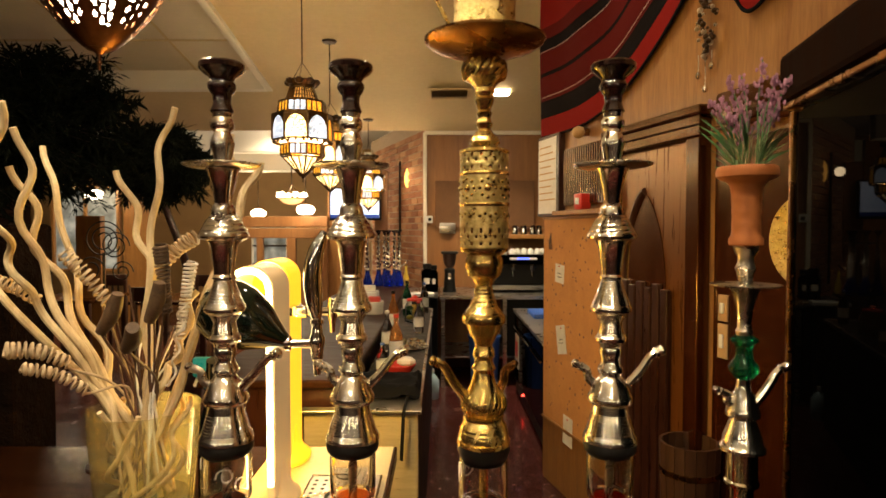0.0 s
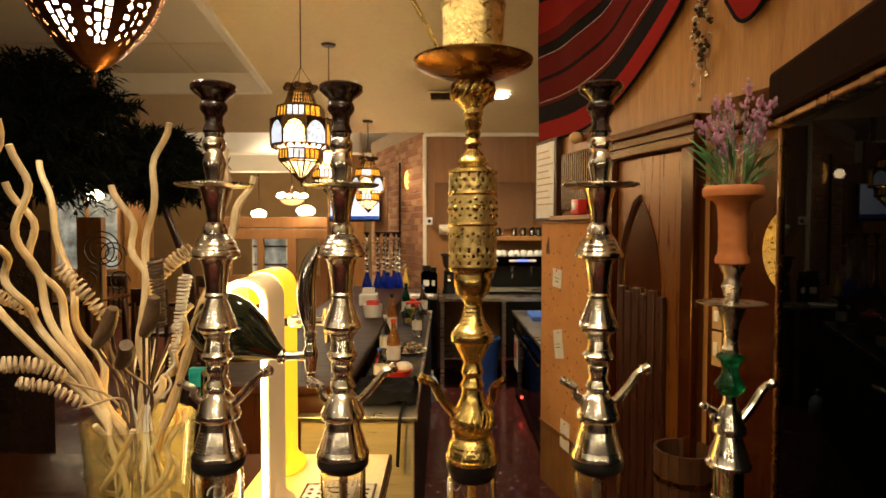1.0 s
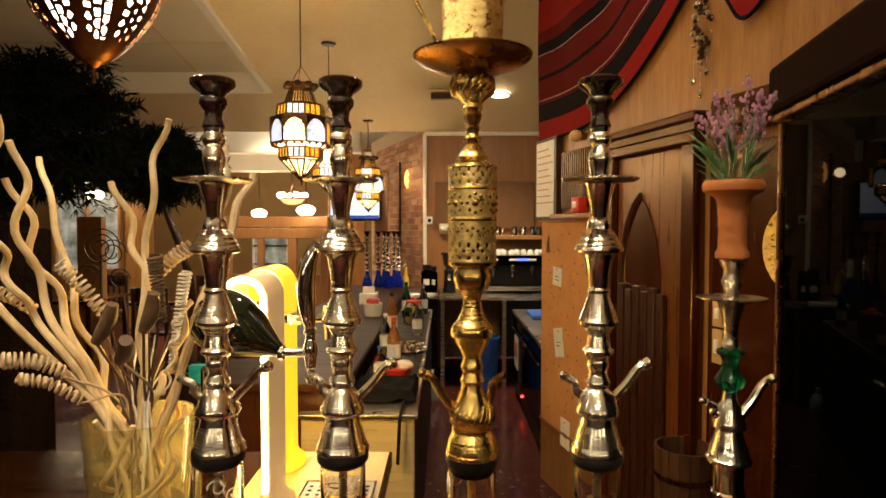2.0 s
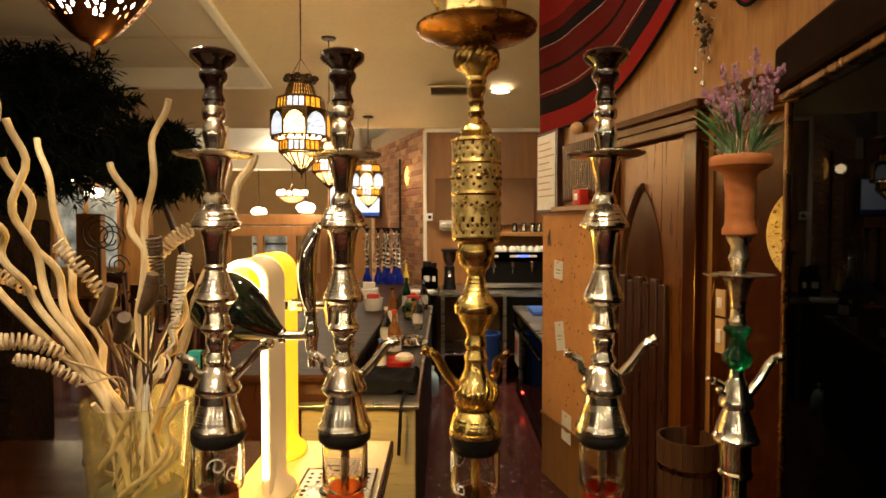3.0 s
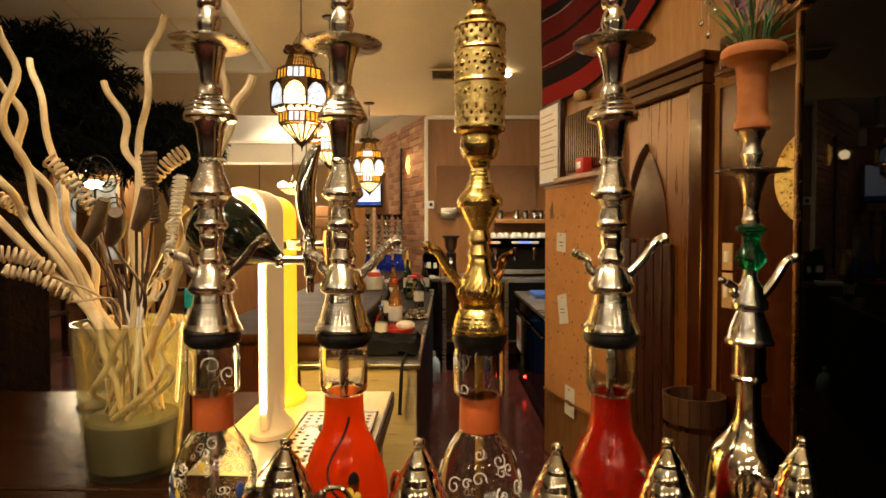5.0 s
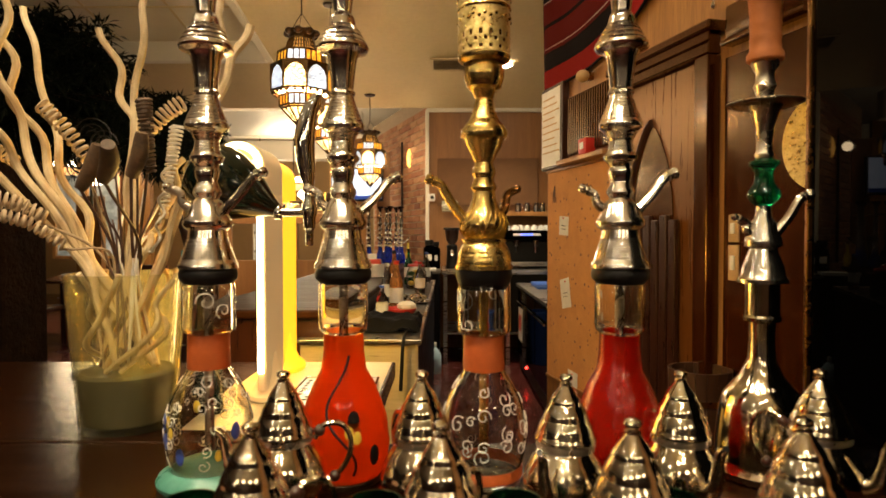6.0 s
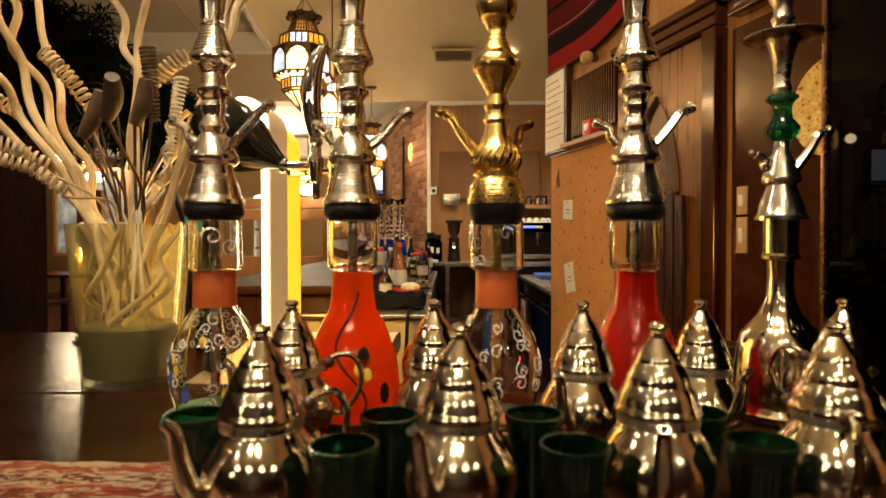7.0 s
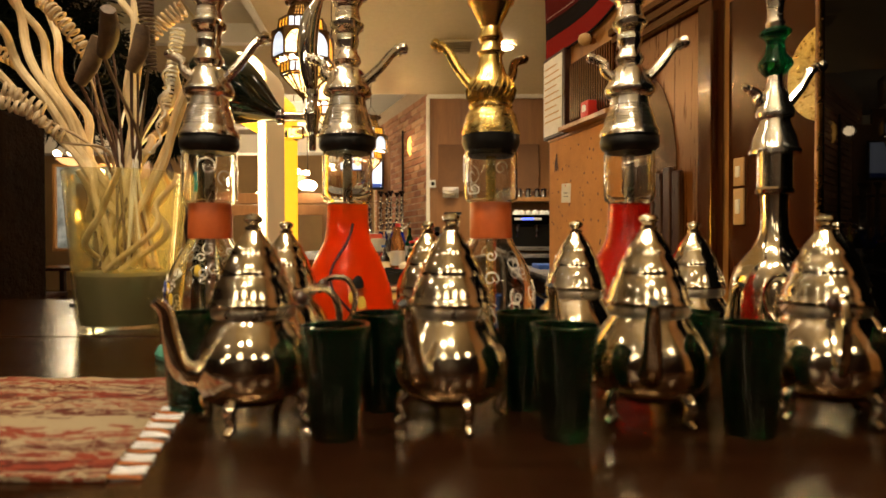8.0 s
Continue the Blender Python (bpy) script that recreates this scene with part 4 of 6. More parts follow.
part("foot_band", lathe(mm([(18, 63), (20, 64.6), (34, 63), (36, 62), (34, 61), (20, 62)]), 30, close=False), ORANGE, base, "orange enamel ring")
part("painted_scrollwork", scrolls(GLASS_A, 34, 50, 170, 11, 0.9, 11), WHITEINK, base, "white painted scrolls")["kind"] = "stuff"
part("neck_scrollwork", scrolls([(h, r) for h, r in GLASS_A if h > 250], 5, 264, 318, 14, 0.9, 12), WHITEINK, base, "white painted loops")["kind"] = "stuff"
part("dip_tube", tube([(0, 0, 0.05), (0, 0, 0.345)], 0.008, 10), BRASS, B)

# metal pipe with green glass and the flower pot as its bowl
C = thing("water_pipe", (0.549, 1.077, CT), "silver metal water pipe with green glass bead", "water pipe", "water pipes on the counter")
part("base", lathe(mm(METAL_C), 36), TEASILVER, C, "polished metal base")
part("stem", lathe(mm(STEM_C), 28), SILVER, C)
part("bead", lathe(mm([(458, 10), (464, 18), (474, 26), (480, 27), (486, 25), (498, 16), (515, 14), (524, 18), (530, 25), (535, 24), (541, 14)]), 10), GREENGLASS, C, "faceted green glass bead")
part("upper_stem", lathe(mm(STEM_C2), 24), DULL, C)
part("tray", dish(630, 60, 6, 13), DULL, C, "thin tarnished tray")
port((20, 410), (78, 478), 9, 0.1, SILVER, C)
port((18, 412), (42, 438), 6, math.pi, SILVER, C, "purge_valve")
K = thing("flower_pot", (0.549, 1.077, CT + 0.704), "ribbed terracotta pot holding lavender sprigs", "flower pot")
part("pot", lathe(mm([(0, 27), (2, 29), (12, 29), (18, 25), (34, 24), (38, 25), (42, 24), (56, 24), (60, 25.2), (64, 24.4), (80, 25), (84, 26.2), (88, 25.4), (98, 26.5), (108, 28), (115, 34), (119, 45), (124, 51), (132, 52.5), (139, 51), (142, 48), (141, 45), (130, 42), (128, 0)]), 36), CLAY, K, "unglazed terracotta")
rnd = random.Random(3)
bmS, bmL, bmF = bmesh.new(), bmesh.new(), bmesh.new()
for i in range(15):
    a, lean, ln = rnd.uniform(0, 6.283), rnd.uniform(0.01, 0.075), rnd.uniform(0.10, 0.20)
    top = Vector((lean * math.cos(a), lean * math.sin(a), 0.13 + ln))
    pts = spline([(0.02 * math.cos(a), 0.02 * math.sin(a), 0.12), (top.x * 0.5 + 0.005, top.y * 0.5, 0.13 + ln * 0.55), top], 5)
    tube(pts, 0.0012, 5, bmS)
    for k in range(34):
        t = 0.45 + 0.55 * k / 33
        p = pts[min(int(t * (len(pts) - 1)), len(pts) - 1)].lerp(pts[-1], (t * (len(pts) - 1)) % 1 if t < 1 else 0)
        r = 0.009 * (1.1 - 0.7 * k / 33)
        q = p + Vector((rnd.uniform(-r, r), rnd.uniform(-r, r), rnd.uniform(-0.004, 0.004)))
        ball(0.0028, q, bmF, 5, 4, (1, 1, 1.5))
for i in range(46):
    a, ln = rnd.uniform(0, 6.283), rnd.uniform(0.05, 0.11)
    o = Vector((0.02 * math.cos(a), 0.02 * math.sin(a), 0.125 + rnd.uniform(0, 0.06)))
    d = Vector((math.cos(a) * rnd.uniform(0.3, 0.8), math.sin(a) * rnd.uniform(0.3, 0.8), rnd.uniform(0.25, 1))).normalized()
    s = d.orthogonal().normalized() * 0.004
    v = [bmL.verts.new(o + q) for q in (s * 0.4, d * ln * 0.5 + s, d * ln - Vector((0, 0, 0.01)), d * ln * 0.5 - s, -s * 0.4, d * ln * 0.5 + d.cross(s) * 0.3)]
    for f in ((0, 1, 5), (1, 2, 5), (2, 3, 5), (3, 4, 5), (4, 0, 5)):
        bmL.faces.new([v[j] for j in f])
part("foliage_stem", bmS, LEAFGREEN, K)
part("foliage", bmL, LEAFGREEN, K, "narrow green leaves")
part("blossom", bmF, LAVENDER, K, "faded purple blossoms")


# ------------------------------------------------------------ tea service
def teapot(at, rz, label):
    T = thing("teapot", (*at, CT), label, "teapot", "silver teapots", rz)
    part("body", lathe(mm([(22, 30), (26, 42), (34, 52), (48, 59), (62, 60), (76, 57), (92, 49), (102, 42), (108, 38), (112, 37)]), 36), TEASILVER, T, "bulbous polished body")
    part("shoulder_band", lathe(mm([(108, 38), (110, 41.5), (114, 42), (118, 41), (119, 37)]), 36), DULL, T)
    lid = part("lid", lathe(mm([(117, 36), (119, 42), (121, 43.5), (124, 43.5), (127, 41.5), (130, 40.5), (137, 38.8), (144, 36), (149, 33), (151, 32), (153, 32), (159, 30.2), (166, 26.6), (171, 23.2), (173, 22.4), (175, 22.3), (180, 19.8), (186, 15.6), (190, 12.6), (194, 10), (198, 7)]), 40), TEASILVER, T, "softly stepped bell-shaped lid")
    part("knob", lathe(mm([(196, 6), (198, 9), (200, 9), (202, 5.5), (203, 6), (205, 8.8), (208, 9.8), (211, 8.8), (213.5, 4.5), (214, 0)]), 20), TEASILVER, lid)
    sp = spline([(-0.050, 0, 0.055), (-0.070, 0, 0.064), (-0.079, 0, 0.092), (-0.084, 0, 0.118), (-0.094, 0, 0.130)], 6)
    part("spout", tube(sp, lambda t: 0.0145 - 0.0095 * t ** 0.7, 14), TEASILVER, T, "curved tapering spout")
    out = (Vector(sp[-1]) - Vector(sp[-2])).normalized()
    part("spout_mouth", tube([Vector(sp[-1]) - out * 0.002, Vector(sp[-1]) + out * 0.0006], 0.0044, 12), BLACKMATT, T, "dark opening of the spout")
    hd = spline([(0.044, 0, 0.112), (0.060, 0, 0.132), (0.085, 0, 0.130), (0.097, 0, 0.105), (0.090, 0, 0.075), (0.070, 0, 0.052), (0.054, 0, 0.05)], 6)
    part("handle", tube(hd, 0.0042, 10), TEASILVER, T)
    for p in (hd[3], hd[-8]):
        part("heat_ring", ball(0.0085, p, None, 10, 8), DARKWOOD, T)
    for k in range(4):
        a = math.pi / 4 + k * math.pi / 2
        c, s = math.cos(a), math.sin(a)
        leg = spline([(0.044 * c, 0.044 * s, 0.036), (0.054 * c, 0.054 * s, 0.024), (0.050 * c, 0.050 * s, 0.010), (0.058 * c, 0.058 * s, 0.003)], 4)
        part("leg", tube(leg, lambda t: 0.007 - 0.003 * t, 8), TEASILVER, T)
    return T


FIRST = teapot((0.005, 0.690), 62, "polished silver teapot with ridged lid on little feet")
for x, y, r in ((-0.197, 0.685, 38), (0.211, 0.700, 74), (0.398, 0.705, -112), (-0.228, 0.925, 8), (-0.026, 0.925, 120), (0.180, 0.905, 58), (0.353, 0.930, 105), (0.562, 0.938, 130)):
    copy_thing(FIRST, pose(x, y, CT, 0, 0, r))


def tea_glass(at, h=0.106):
    G = thing("tea_glass", (*at, CT), "green tinted tea glass, empty, beside the teapots", "glass", "green tea glasses")
    part("glass", lathe([(0, 0), (0.021, 0), (0.0225, 0.004), (0.026, h * 0.5), (0.0325, h), (0.0305, h), (0.0242, h * 0.5), (0.020, 0.008), (0, 0.008)], 28), TEAGLASS, G)
    part("rim_band", lathe([(0.0318, h * 0.93), (0.0323, h * 0.93), (0.0331, h + 0.0006), (0.0303, h + 0.0006), (0.0300, h * 0.985)], 28, close=False), TEARIM, G, "brighter green rim")
    return G


G0 = tea_glass((-0.106, 0.640))
for x, y in ((-0.072, 0.735), (0.112, 0.640), (0.088, 0.74), (0.292, 0.650), (0.270, 0.745), (-0.285, 0.735), (0.475, 0.66)):
    copy_thing(G0, pose(x, y, CT, 0, 0, 30 * x))

# woven runner on the counter
bm = bmesh.new()
uv = bm.loops.layers.uv.new("UVMap")
NX, NY = 24, 10
quad = [Vector((-1.1, 0.53)), Vector((-0.262, 0.53)), Vector((-0.345, 0.86)), Vector((-1.1, 0.88))]
grid = []
for z in (0.0045, 0.0008):
    rows = []
    for j in range(NY + 1):
        t = j / NY
        rows.append([bm.verts.new((*(quad[0].lerp(quad[1], i / NX)).lerp(quad[3].lerp(quad[2], i / NX), t), CT + z + (0.0012 * math.sin(i * 2.1 + j) if z > 0.002 else 0))) for i in range(NX + 1)])
    grid.append(rows)
for lay in range(2):
    for j in range(NY):
        for i in range(NX):
            f = bm.faces.new((grid[lay][j][i], grid[lay][j][i + 1], grid[lay][j + 1][i + 1], grid[lay][j + 1][i]))
            for loop, (u, v) in zip(f.loops, ((i, j), (i + 1, j), (i + 1, j + 1), (i, j + 1))):
                loop[uv].uv = (u / NX, v / NY)
edge = [grid[0][0][i] for i in range(NX + 1)], [grid[1][0][i] for i in range(NX + 1)], [grid[0][NY][i] for i in range(NX + 1)], [grid[1][NY][i] for i in range(NX + 1)]
for a, b in ((edge[0], edge[1]), (edge[2], edge[3]), ([r[NX] for r in grid[0]], [r[NX] for r in grid[1]]), ([r[0] for r in grid[0]], [r[0] for r in grid[1]])):
    for i in range(len(a) - 1):
        bm.faces.new((a[i], a[i + 1], b[i + 1], b[i]))
RN = thing("table_runner", (0, 0, 0), "red and cream woven runner lying on the counter", "runner")
part("weave", bm, RUNNER, RN)
for k in range(34):
    t = (k + 0.5) / 34
    a = quad[1].lerp(quad[2], t)
    part("fringe", tube([(a.x - 0.002, a.y, CT + 0.003), (a.x + 0.012, a.y + rnd.uniform(-0.003, 0.003), CT + 0.0022), (a.x + 0.026, a.y + rnd.uniform(-0.006, 0.006), CT + 0.0016)], 0.0015, 5), CLOTHWHITE if k % 3 else CLAY, RN)

# ------------------------------------------------------------ vase of dried branches
VX, VY = -0.682, 1.345
V = thing("vase", (VX, VY, CT), "clear glass vase half filled with pale sand", "vase")
body = part("vessel", lathe([(0, 0), (0.090, 0), (0.094, 0.006), (0.104, 0.12), (0.120, 0.330), (0.1155, 0.330), (0.099, 0.12), (0.089, 0.014), (0, 0.014)], 48), VASEGLASS, V, "tapering clear glass")
sand = part("sand", lathe([(0, 0.016), (0.0875, 0.016), (0.096, 0.115), (0.09, 0.122), (0.05, 0.116), (0, 0.120)], 40), SAND, V, "pale sand")


def scr(px, py, d):
    """A place at depth d from bearings across and down."""
    return Vector(((px - 784) / 1059 * d, d - 0.011, 1.611 - (py - 401) / 1059 * d))


def branch(name, label, mat, pts, r0, r1, wob=0.010, waves=3.0, seed=0, seg=8):
    rnd = random.Random(seed)
    sp = spline(pts, 14)
    n, ph, ph2 = len(sp), rnd.uniform(0, 6), rnd.uniform(0, 6)
    out = []
    for i, p in enumerate(sp):
        t = i / (n - 1)
        w = wob * min(1, t * 2) * (0.8 + 0.35 * math.sin(t * waves * 2.3 + ph2))
        out.append(p + Vector((w * math.sin(t * waves * 6.28 + ph), w * math.sin(t * waves * 5.1 + ph2), 0.3 * w * math.cos(t * waves * 6.28))))
    bm = tube(out, lambda t: (r0 + (r1 - r0) * t) * (0.62 + 0.38 * min(1, t * 2.5)), seg)
    ob = part(name, bm, mat)
    return tagged(ob, label, "branch", "branches in the vase")


ROOT = [Vector((VX + 0.055 * math.cos(k * 2.4), VY + 0.05 * math.sin(k * 2.4), CT + 0.13)) for k in range(20)]
TIPS = [(2, 185, 1.22, -30, 470), (38, 232, 1.25, 70, 480), (-6, 400, 1.22, 60, 540), (82, 262, 1.42, 130, 480), (213, 308, 1.40, 262, 470), (304, 195, 1.38, 268, 430), (460, 292, 1.45, 400, 440), (416, 244, 1.50, 396, 420), (28, 300, 1.30, 100, 500), (345, 520, 1.42, 318, 620)]
for k, (px, py, d, mx, my) in enumerate(TIPS):
    tip, mid = scr(px, py, d), scr(mx, my, (d + 1.37) / 2)
    rim = Vector((VX + (mid.x - VX) * 0.40, VY + (mid.y - VY) * 0.3, CT + 0.36))
    rim.x = min(max(rim.x, VX - 0.095), VX + 0.095)
    branch("willow_branch", "pale peeled willow branch, wavy, standing in the vase", STICK, [ROOT[k], rim, mid, tip], 0.0100, 0.0105 if k == 6 else 0.0075, 0.006 if k == 6 else 0.0115, 4.6, k)
for k in range(5):
    a = rnd.uniform(0, 6.283)
    p0 = Vector((VX + 0.06 * math.cos(a), VY + 0.06 * math.sin(a), CT + 0.125))
    branch("willow_twig", "short pale twig curling inside the vase", STICK, [p0, Vector((VX + 0.075 * math.cos(a + 1.2), VY + 0.075 * math.sin(a + 1.2), CT + 0.19)), Vector((VX + 0.07 * math.cos(a + 2.0), VY + 0.07 * math.sin(a + 2.0), CT + 0.26)), Vector((VX + 0.085 * math.cos(a + 2.4), VY + 0.085 * math.sin(a + 2.4), CT + 0.33))], 0.008, 0.006, 0.012, 2.0, 40 + k)


def curl(start, end, turns, r0, r1, sag, k, mat=CURL):
    """A dried tendril wound into a spring."""
    a, b = Vector(start), Vector(end)
    axis = spline([a, (a + b) / 2 + Vector((0, 0, sag)), b], 40)
    n, pts = len(axis), []
    for i, p in enumerate(axis):
        d = (axis[min(i + 1, n - 1)] - axis[max(i - 1, 0)]).normalized()
        s = d.cross(Vector((0, 1, 0.2))).normalized()
        u = d.cross(s)
        for m in range(4):
            t = (i + m / 4) / n
            r, ang = r0 + (r1 - r0) * t, 2 * math.pi * turns * t
            q = p.lerp(axis[min(i + 1, n - 1)], m / 4)
            pts.append(q + s * r * math.cos(ang) + u * r * math.sin(ang))
    stalk = spline([ROOT[k], Vector((VX + (a.x - VX) * 0.4, VY, CT + 0.36)), pts[0]], 6)
    bm = tube(pts, 0.0042, 6, None, 0.6)
    tube(stalk, 0.003, 6, bm)
    tagged(part("spiral_tendril", bm, mat), "dried tendril wound into a spring, standing in the vase", "tendril", "tendrils in the vase")


curl(scr(120, 650, 1.28), scr(4, 628, 1.22), 11, 0.012, 0.016, 0.012, 3)
curl(scr(150, 700, 1.26), scr(34, 660, 1.2), 11, 0.010, 0.011, 0.012, 4)
curl(scr(190, 540, 1.32), scr(110, 452, 1.30), 11, 0.013, 0.014, 0.006, 5)
curl(scr(295, 560, 1.34), scr(284, 440, 1.32), 19, 0.008, 0.015, 0.0, 6, PODMAT)
curl(scr(70, 540, 1.36), scr(-20, 500, 1.36), 9, 0.012, 0.014, 0.008, 7)
curl(scr(310, 640, 1.40), scr(338, 470, 1.40), 25, 0.006, 0.013, 0.0, 8, SHAVING)
curl(scr(290, 470, 1.44), scr(345, 425, 1.44), 8, 0.014, 0.017, 0.006, 9)
curl(scr(300, 690, 1.36), scr(322, 545, 1.36), 3.5, 0.005, 0.009, 0.0, 10, SHAVING)


def pod(base, tip, r, k):
    a, b = Vector(base), Vector(tip)
    bm = tube(spline([a, a.lerp(b, 0.5) + Vector((0.006, 0, 0)), b], 8), lambda t: r * (0.55 + 0.45 * math.sin(0.3 + 2.5 * t)), 12)
    ob = tagged(part("seed_head", bm, PODMAT), "brown dried seed head on a thin stalk in the vase", "seed head", "seed heads in the vase")
    stalk = spline([ROOT[k], Vector((VX + (a.x - VX) * 0.35, VY, CT + 0.36)), a], 6)
    part("stalk", tube(stalk, 0.0034, 6), STEM, ob)


pod(scr(176, 595, 1.30), scr(208, 526, 1.28), 0.017, 10)
pod(scr(262, 575, 1.30), scr(282, 506, 1.28), 0.017, 11)
pod(scr(222, 625, 1.12), scr(234, 588, 1.05), 0.016, 12)
for k in range(11):
    t = scr(rnd.uniform(170, 330), rnd.uniform(500, 650), rnd.uniform(1.3, 1.45))
    branch("dry_stem", "thin straight brown stem standing in the vase", (STEM, SHAVING)[k % 5 == 0], [ROOT[k], Vector((VX + (t.x - VX) * 0.45, VY, CT + 0.36)), t], 0.0034, 0.0022, 0.003, 1.0, 90 + k, 6)

# black wire scroll stand behind the vase
bm = bmesh.new()
for cx, cz, r, n in ((0, 0.70, 0.060, 2.4), (0.03, 0.68, 0.045, 2.0), (-0.04, 0.61, 0.04, 1.7), (0.05, 0.60, 0.035, 1.6)):
    tube([(cx + r * (1 - 0.7 * i / 60) * math.cos(i / 60 * n * 6.28), 0.01 * (cx > 0), cz + r * (1 - 0.7 * i / 60) * math.sin(i / 60 * n * 6.28)) for i in range(61)], 0.0022, 5, bm)
tube([(0, 0, 0.0), (0, 0, 0.66)], 0.004, 6, bm)
lathe([(0, 0), (0.06, 0), (0.06, 0.006), (0, 0.008)], 20, bm)
ob = tagged(part("wire_stand", bm, WIRE), "black wire scroll stand on the counter", "stand")
ob.matrix_basis = pose(-1.04, 1.82, CT + 0.0005)


# ------------------------------------------------------------ beer towers
def beer_tower(at, label, lit):
    """Deep, thin arched band on a flared foot; front light tube, added rear one."""
    T = thing("beer_tower", (*at, CT + 0.0014), label, "beer tower", "illuminated beer towers")
    half, top, deep, thick = 0.052, 0.575, 0.16, 0.011
    line = [(half, 0.03), (half, 0.2), (half, 0.40), (half, top)] + [(half * math.cos(math.pi * k / 14), top + half * math.sin(math.pi * k / 14)) for k in range(1, 14)] + [(-half, top), (-half, top - 0.05)]
    bm, rings = bmesh.new(), []
    prof = ((-1, 0.004), (-0.6, 0), (0.6, 0), (1, 0.004), (1, deep - 0.004), (0.6, deep), (-0.6, deep), (-1, deep - 0.004))
    for i, (x, z) in enumerate(line):
        (x0, z0), (x1, z1) = line[max(i - 1, 0)], line[min(i + 1, len(line) - 1)]
        out = Vector((z1 - z0, 0, x0 - x1)).normalized()
        rings.append([bm.verts.new(Vector((x, v, z)) + out * u * thick) for u, v in prof])
    for a, b in zip(rings, rings[1:]):
        for k in range(8):
            bm.faces.new((a[k], a[(k + 1) % 8], b[(k + 1) % 8], b[k]))
    bm.faces.new(rings[0])
    bm.faces.new(rings[-1])
    part("arch", bm, LEDYELLOW if lit else CREAM, T, "glowing yellow arch" if lit else "cream arch, bounced yellow light put into a weak glow")
    # the rear tube is unseen, added to gild the steel behind
    for y, mat in ((-0.0045, LEDGOLD if lit else LEDWHITE), (deep + 0.0045, LEDGOLD)):
        part("light_tube", tube([(x, y, z) for x, z in line if z > 0.1 or x < 0] if y > 0 else [(half, y, 0.075)] + [(x, y, z) for x, z in line[1:]], 0.0078, 8), mat, T, "bright warm light tube")
    foot = lathe(mm([(0, 50), (4, 54), (14, 54), (22, 48), (34, 36), (60, 25), (95, 17), (110, 13)]), 32)
    bmesh.ops.transform(foot, matrix=pose(half, deep / 2, 0.0005) @ Matrix.Diagonal((1, 1.6, 1, 1)), verts=foot.verts)
    part("foot", foot, LEDYELLOW if lit else CREAM, T)
    return T


beer_tower((-0.492, 1.50), "cream beer tower with bright light tubes on the counter", False)
beer_tower((-0.530, 1.79), "yellow glowing beer tower with light tubes on the counter", True)


# added point lamps boost the towers' light on steel and glass round them
lamp("tower_glow", "POINT", (-0.53, 1.965, CT + 0.30), 20.0, (1.0, 0.57, 0.10), 0.03)
lamp("tower_glow_front", "POINT", (-0.49, 1.72, CT + 0.30), 10.0, (1.0, 0.60, 0.12), 0.02)


def tap(at, label):
    F = thing("beer_tap", at, label, "beer tap", "beer taps")
    prof = [(0.0, -0.060), (0.040, -0.056), (0.068, -0.036), (0.080, 0.0), (0.078, 0.035), (0.062, 0.080), (0.038, 0.118), (0.022, 0.145), (0.014, 0.162), (0, 0.164)]
    turn = pose(0, 0, 0, 0, 90, 0)
    bm = lathe(prof, 40)
    bmesh.ops.transform(bm, matrix=pose(0.165, 0, 0.0) @ pose(0, 0, 0, 0, 118, 0) @ pose(0, 0, -0.165), verts=bm.verts)
    part("housing", bm, GREENBLACK, F, "dark green glossy tap housing")
    bm = lathe([(0.016, 0.155), (0.018, 0.158), (0.018, 0.168), (0.011, 0.172), (0.011, 0.222)], 20)
    bmesh.ops.transform(bm, matrix=turn, verts=bm.verts)
    part("shank", bm, CHROME, F)
    part("valve", lathe(mm([(-75, 7), (-72, 9), (-40, 9), (-36, 13), (-10, 15), (0, 18), (16, 18), (24, 13), (44, 12), (48, 16), (58, 15)]), 20), CHROME, F, "chrome valve", m=pose(0.232, 0, 0))
    part("handle", tube(spline([(0.232, 0, 0.055), (0.226, 0, 0.10), (0.222, 0, 0.16), (0.232, 0, 0.22), (0.252, 0, 0.265)], 6), lambda t: 0.010 + 0.013 * math.sin(math.pi * min(1, t * 1.05)) ** 0.8, 14), CHROME, F, "curved polished tap handle")
    return F


tap((-0.530, 1.40, CT + 0.462), "dark green beer tap with polished curved handle")
part("support", tube([(-0.0, 0, -0.04), (-0.02, 0.02, -0.2), (0.0, 0.03, -0.474)], lambda t: 0.03 - 0.008 * math.sin(3.14 * t), 14), GREENBLACK, [o for o in scene.objects if o.name == "beer_tap"][0], "dark pedestal")
t2 = thing("beer_tap", (-0.43, 1.74, CT + 0.49), "short chrome beer tap fixed to the yellow tower", "beer tap", "beer taps")
bm = lathe([(0.018, 0), (0.018, 0.03), (0.012, 0.035), (0.012, 0.10)], 18)
bmesh.ops.transform(bm, matrix=pose(0, 0, 0, 0, 90, 0), verts=bm.verts)
part("shank", bm, CHROME, t2)
part("valve", lathe(mm([(-60, 7), (-30, 9), (-10, 15), (10, 15), (40, 10)]), 16), CHROME, t2, m=pose(0.105, 0, 0))
part("bracket", box((0.05, 0.06, 0.03), (-0.02, 0.03, 0), 0.006), CHROME, t2)

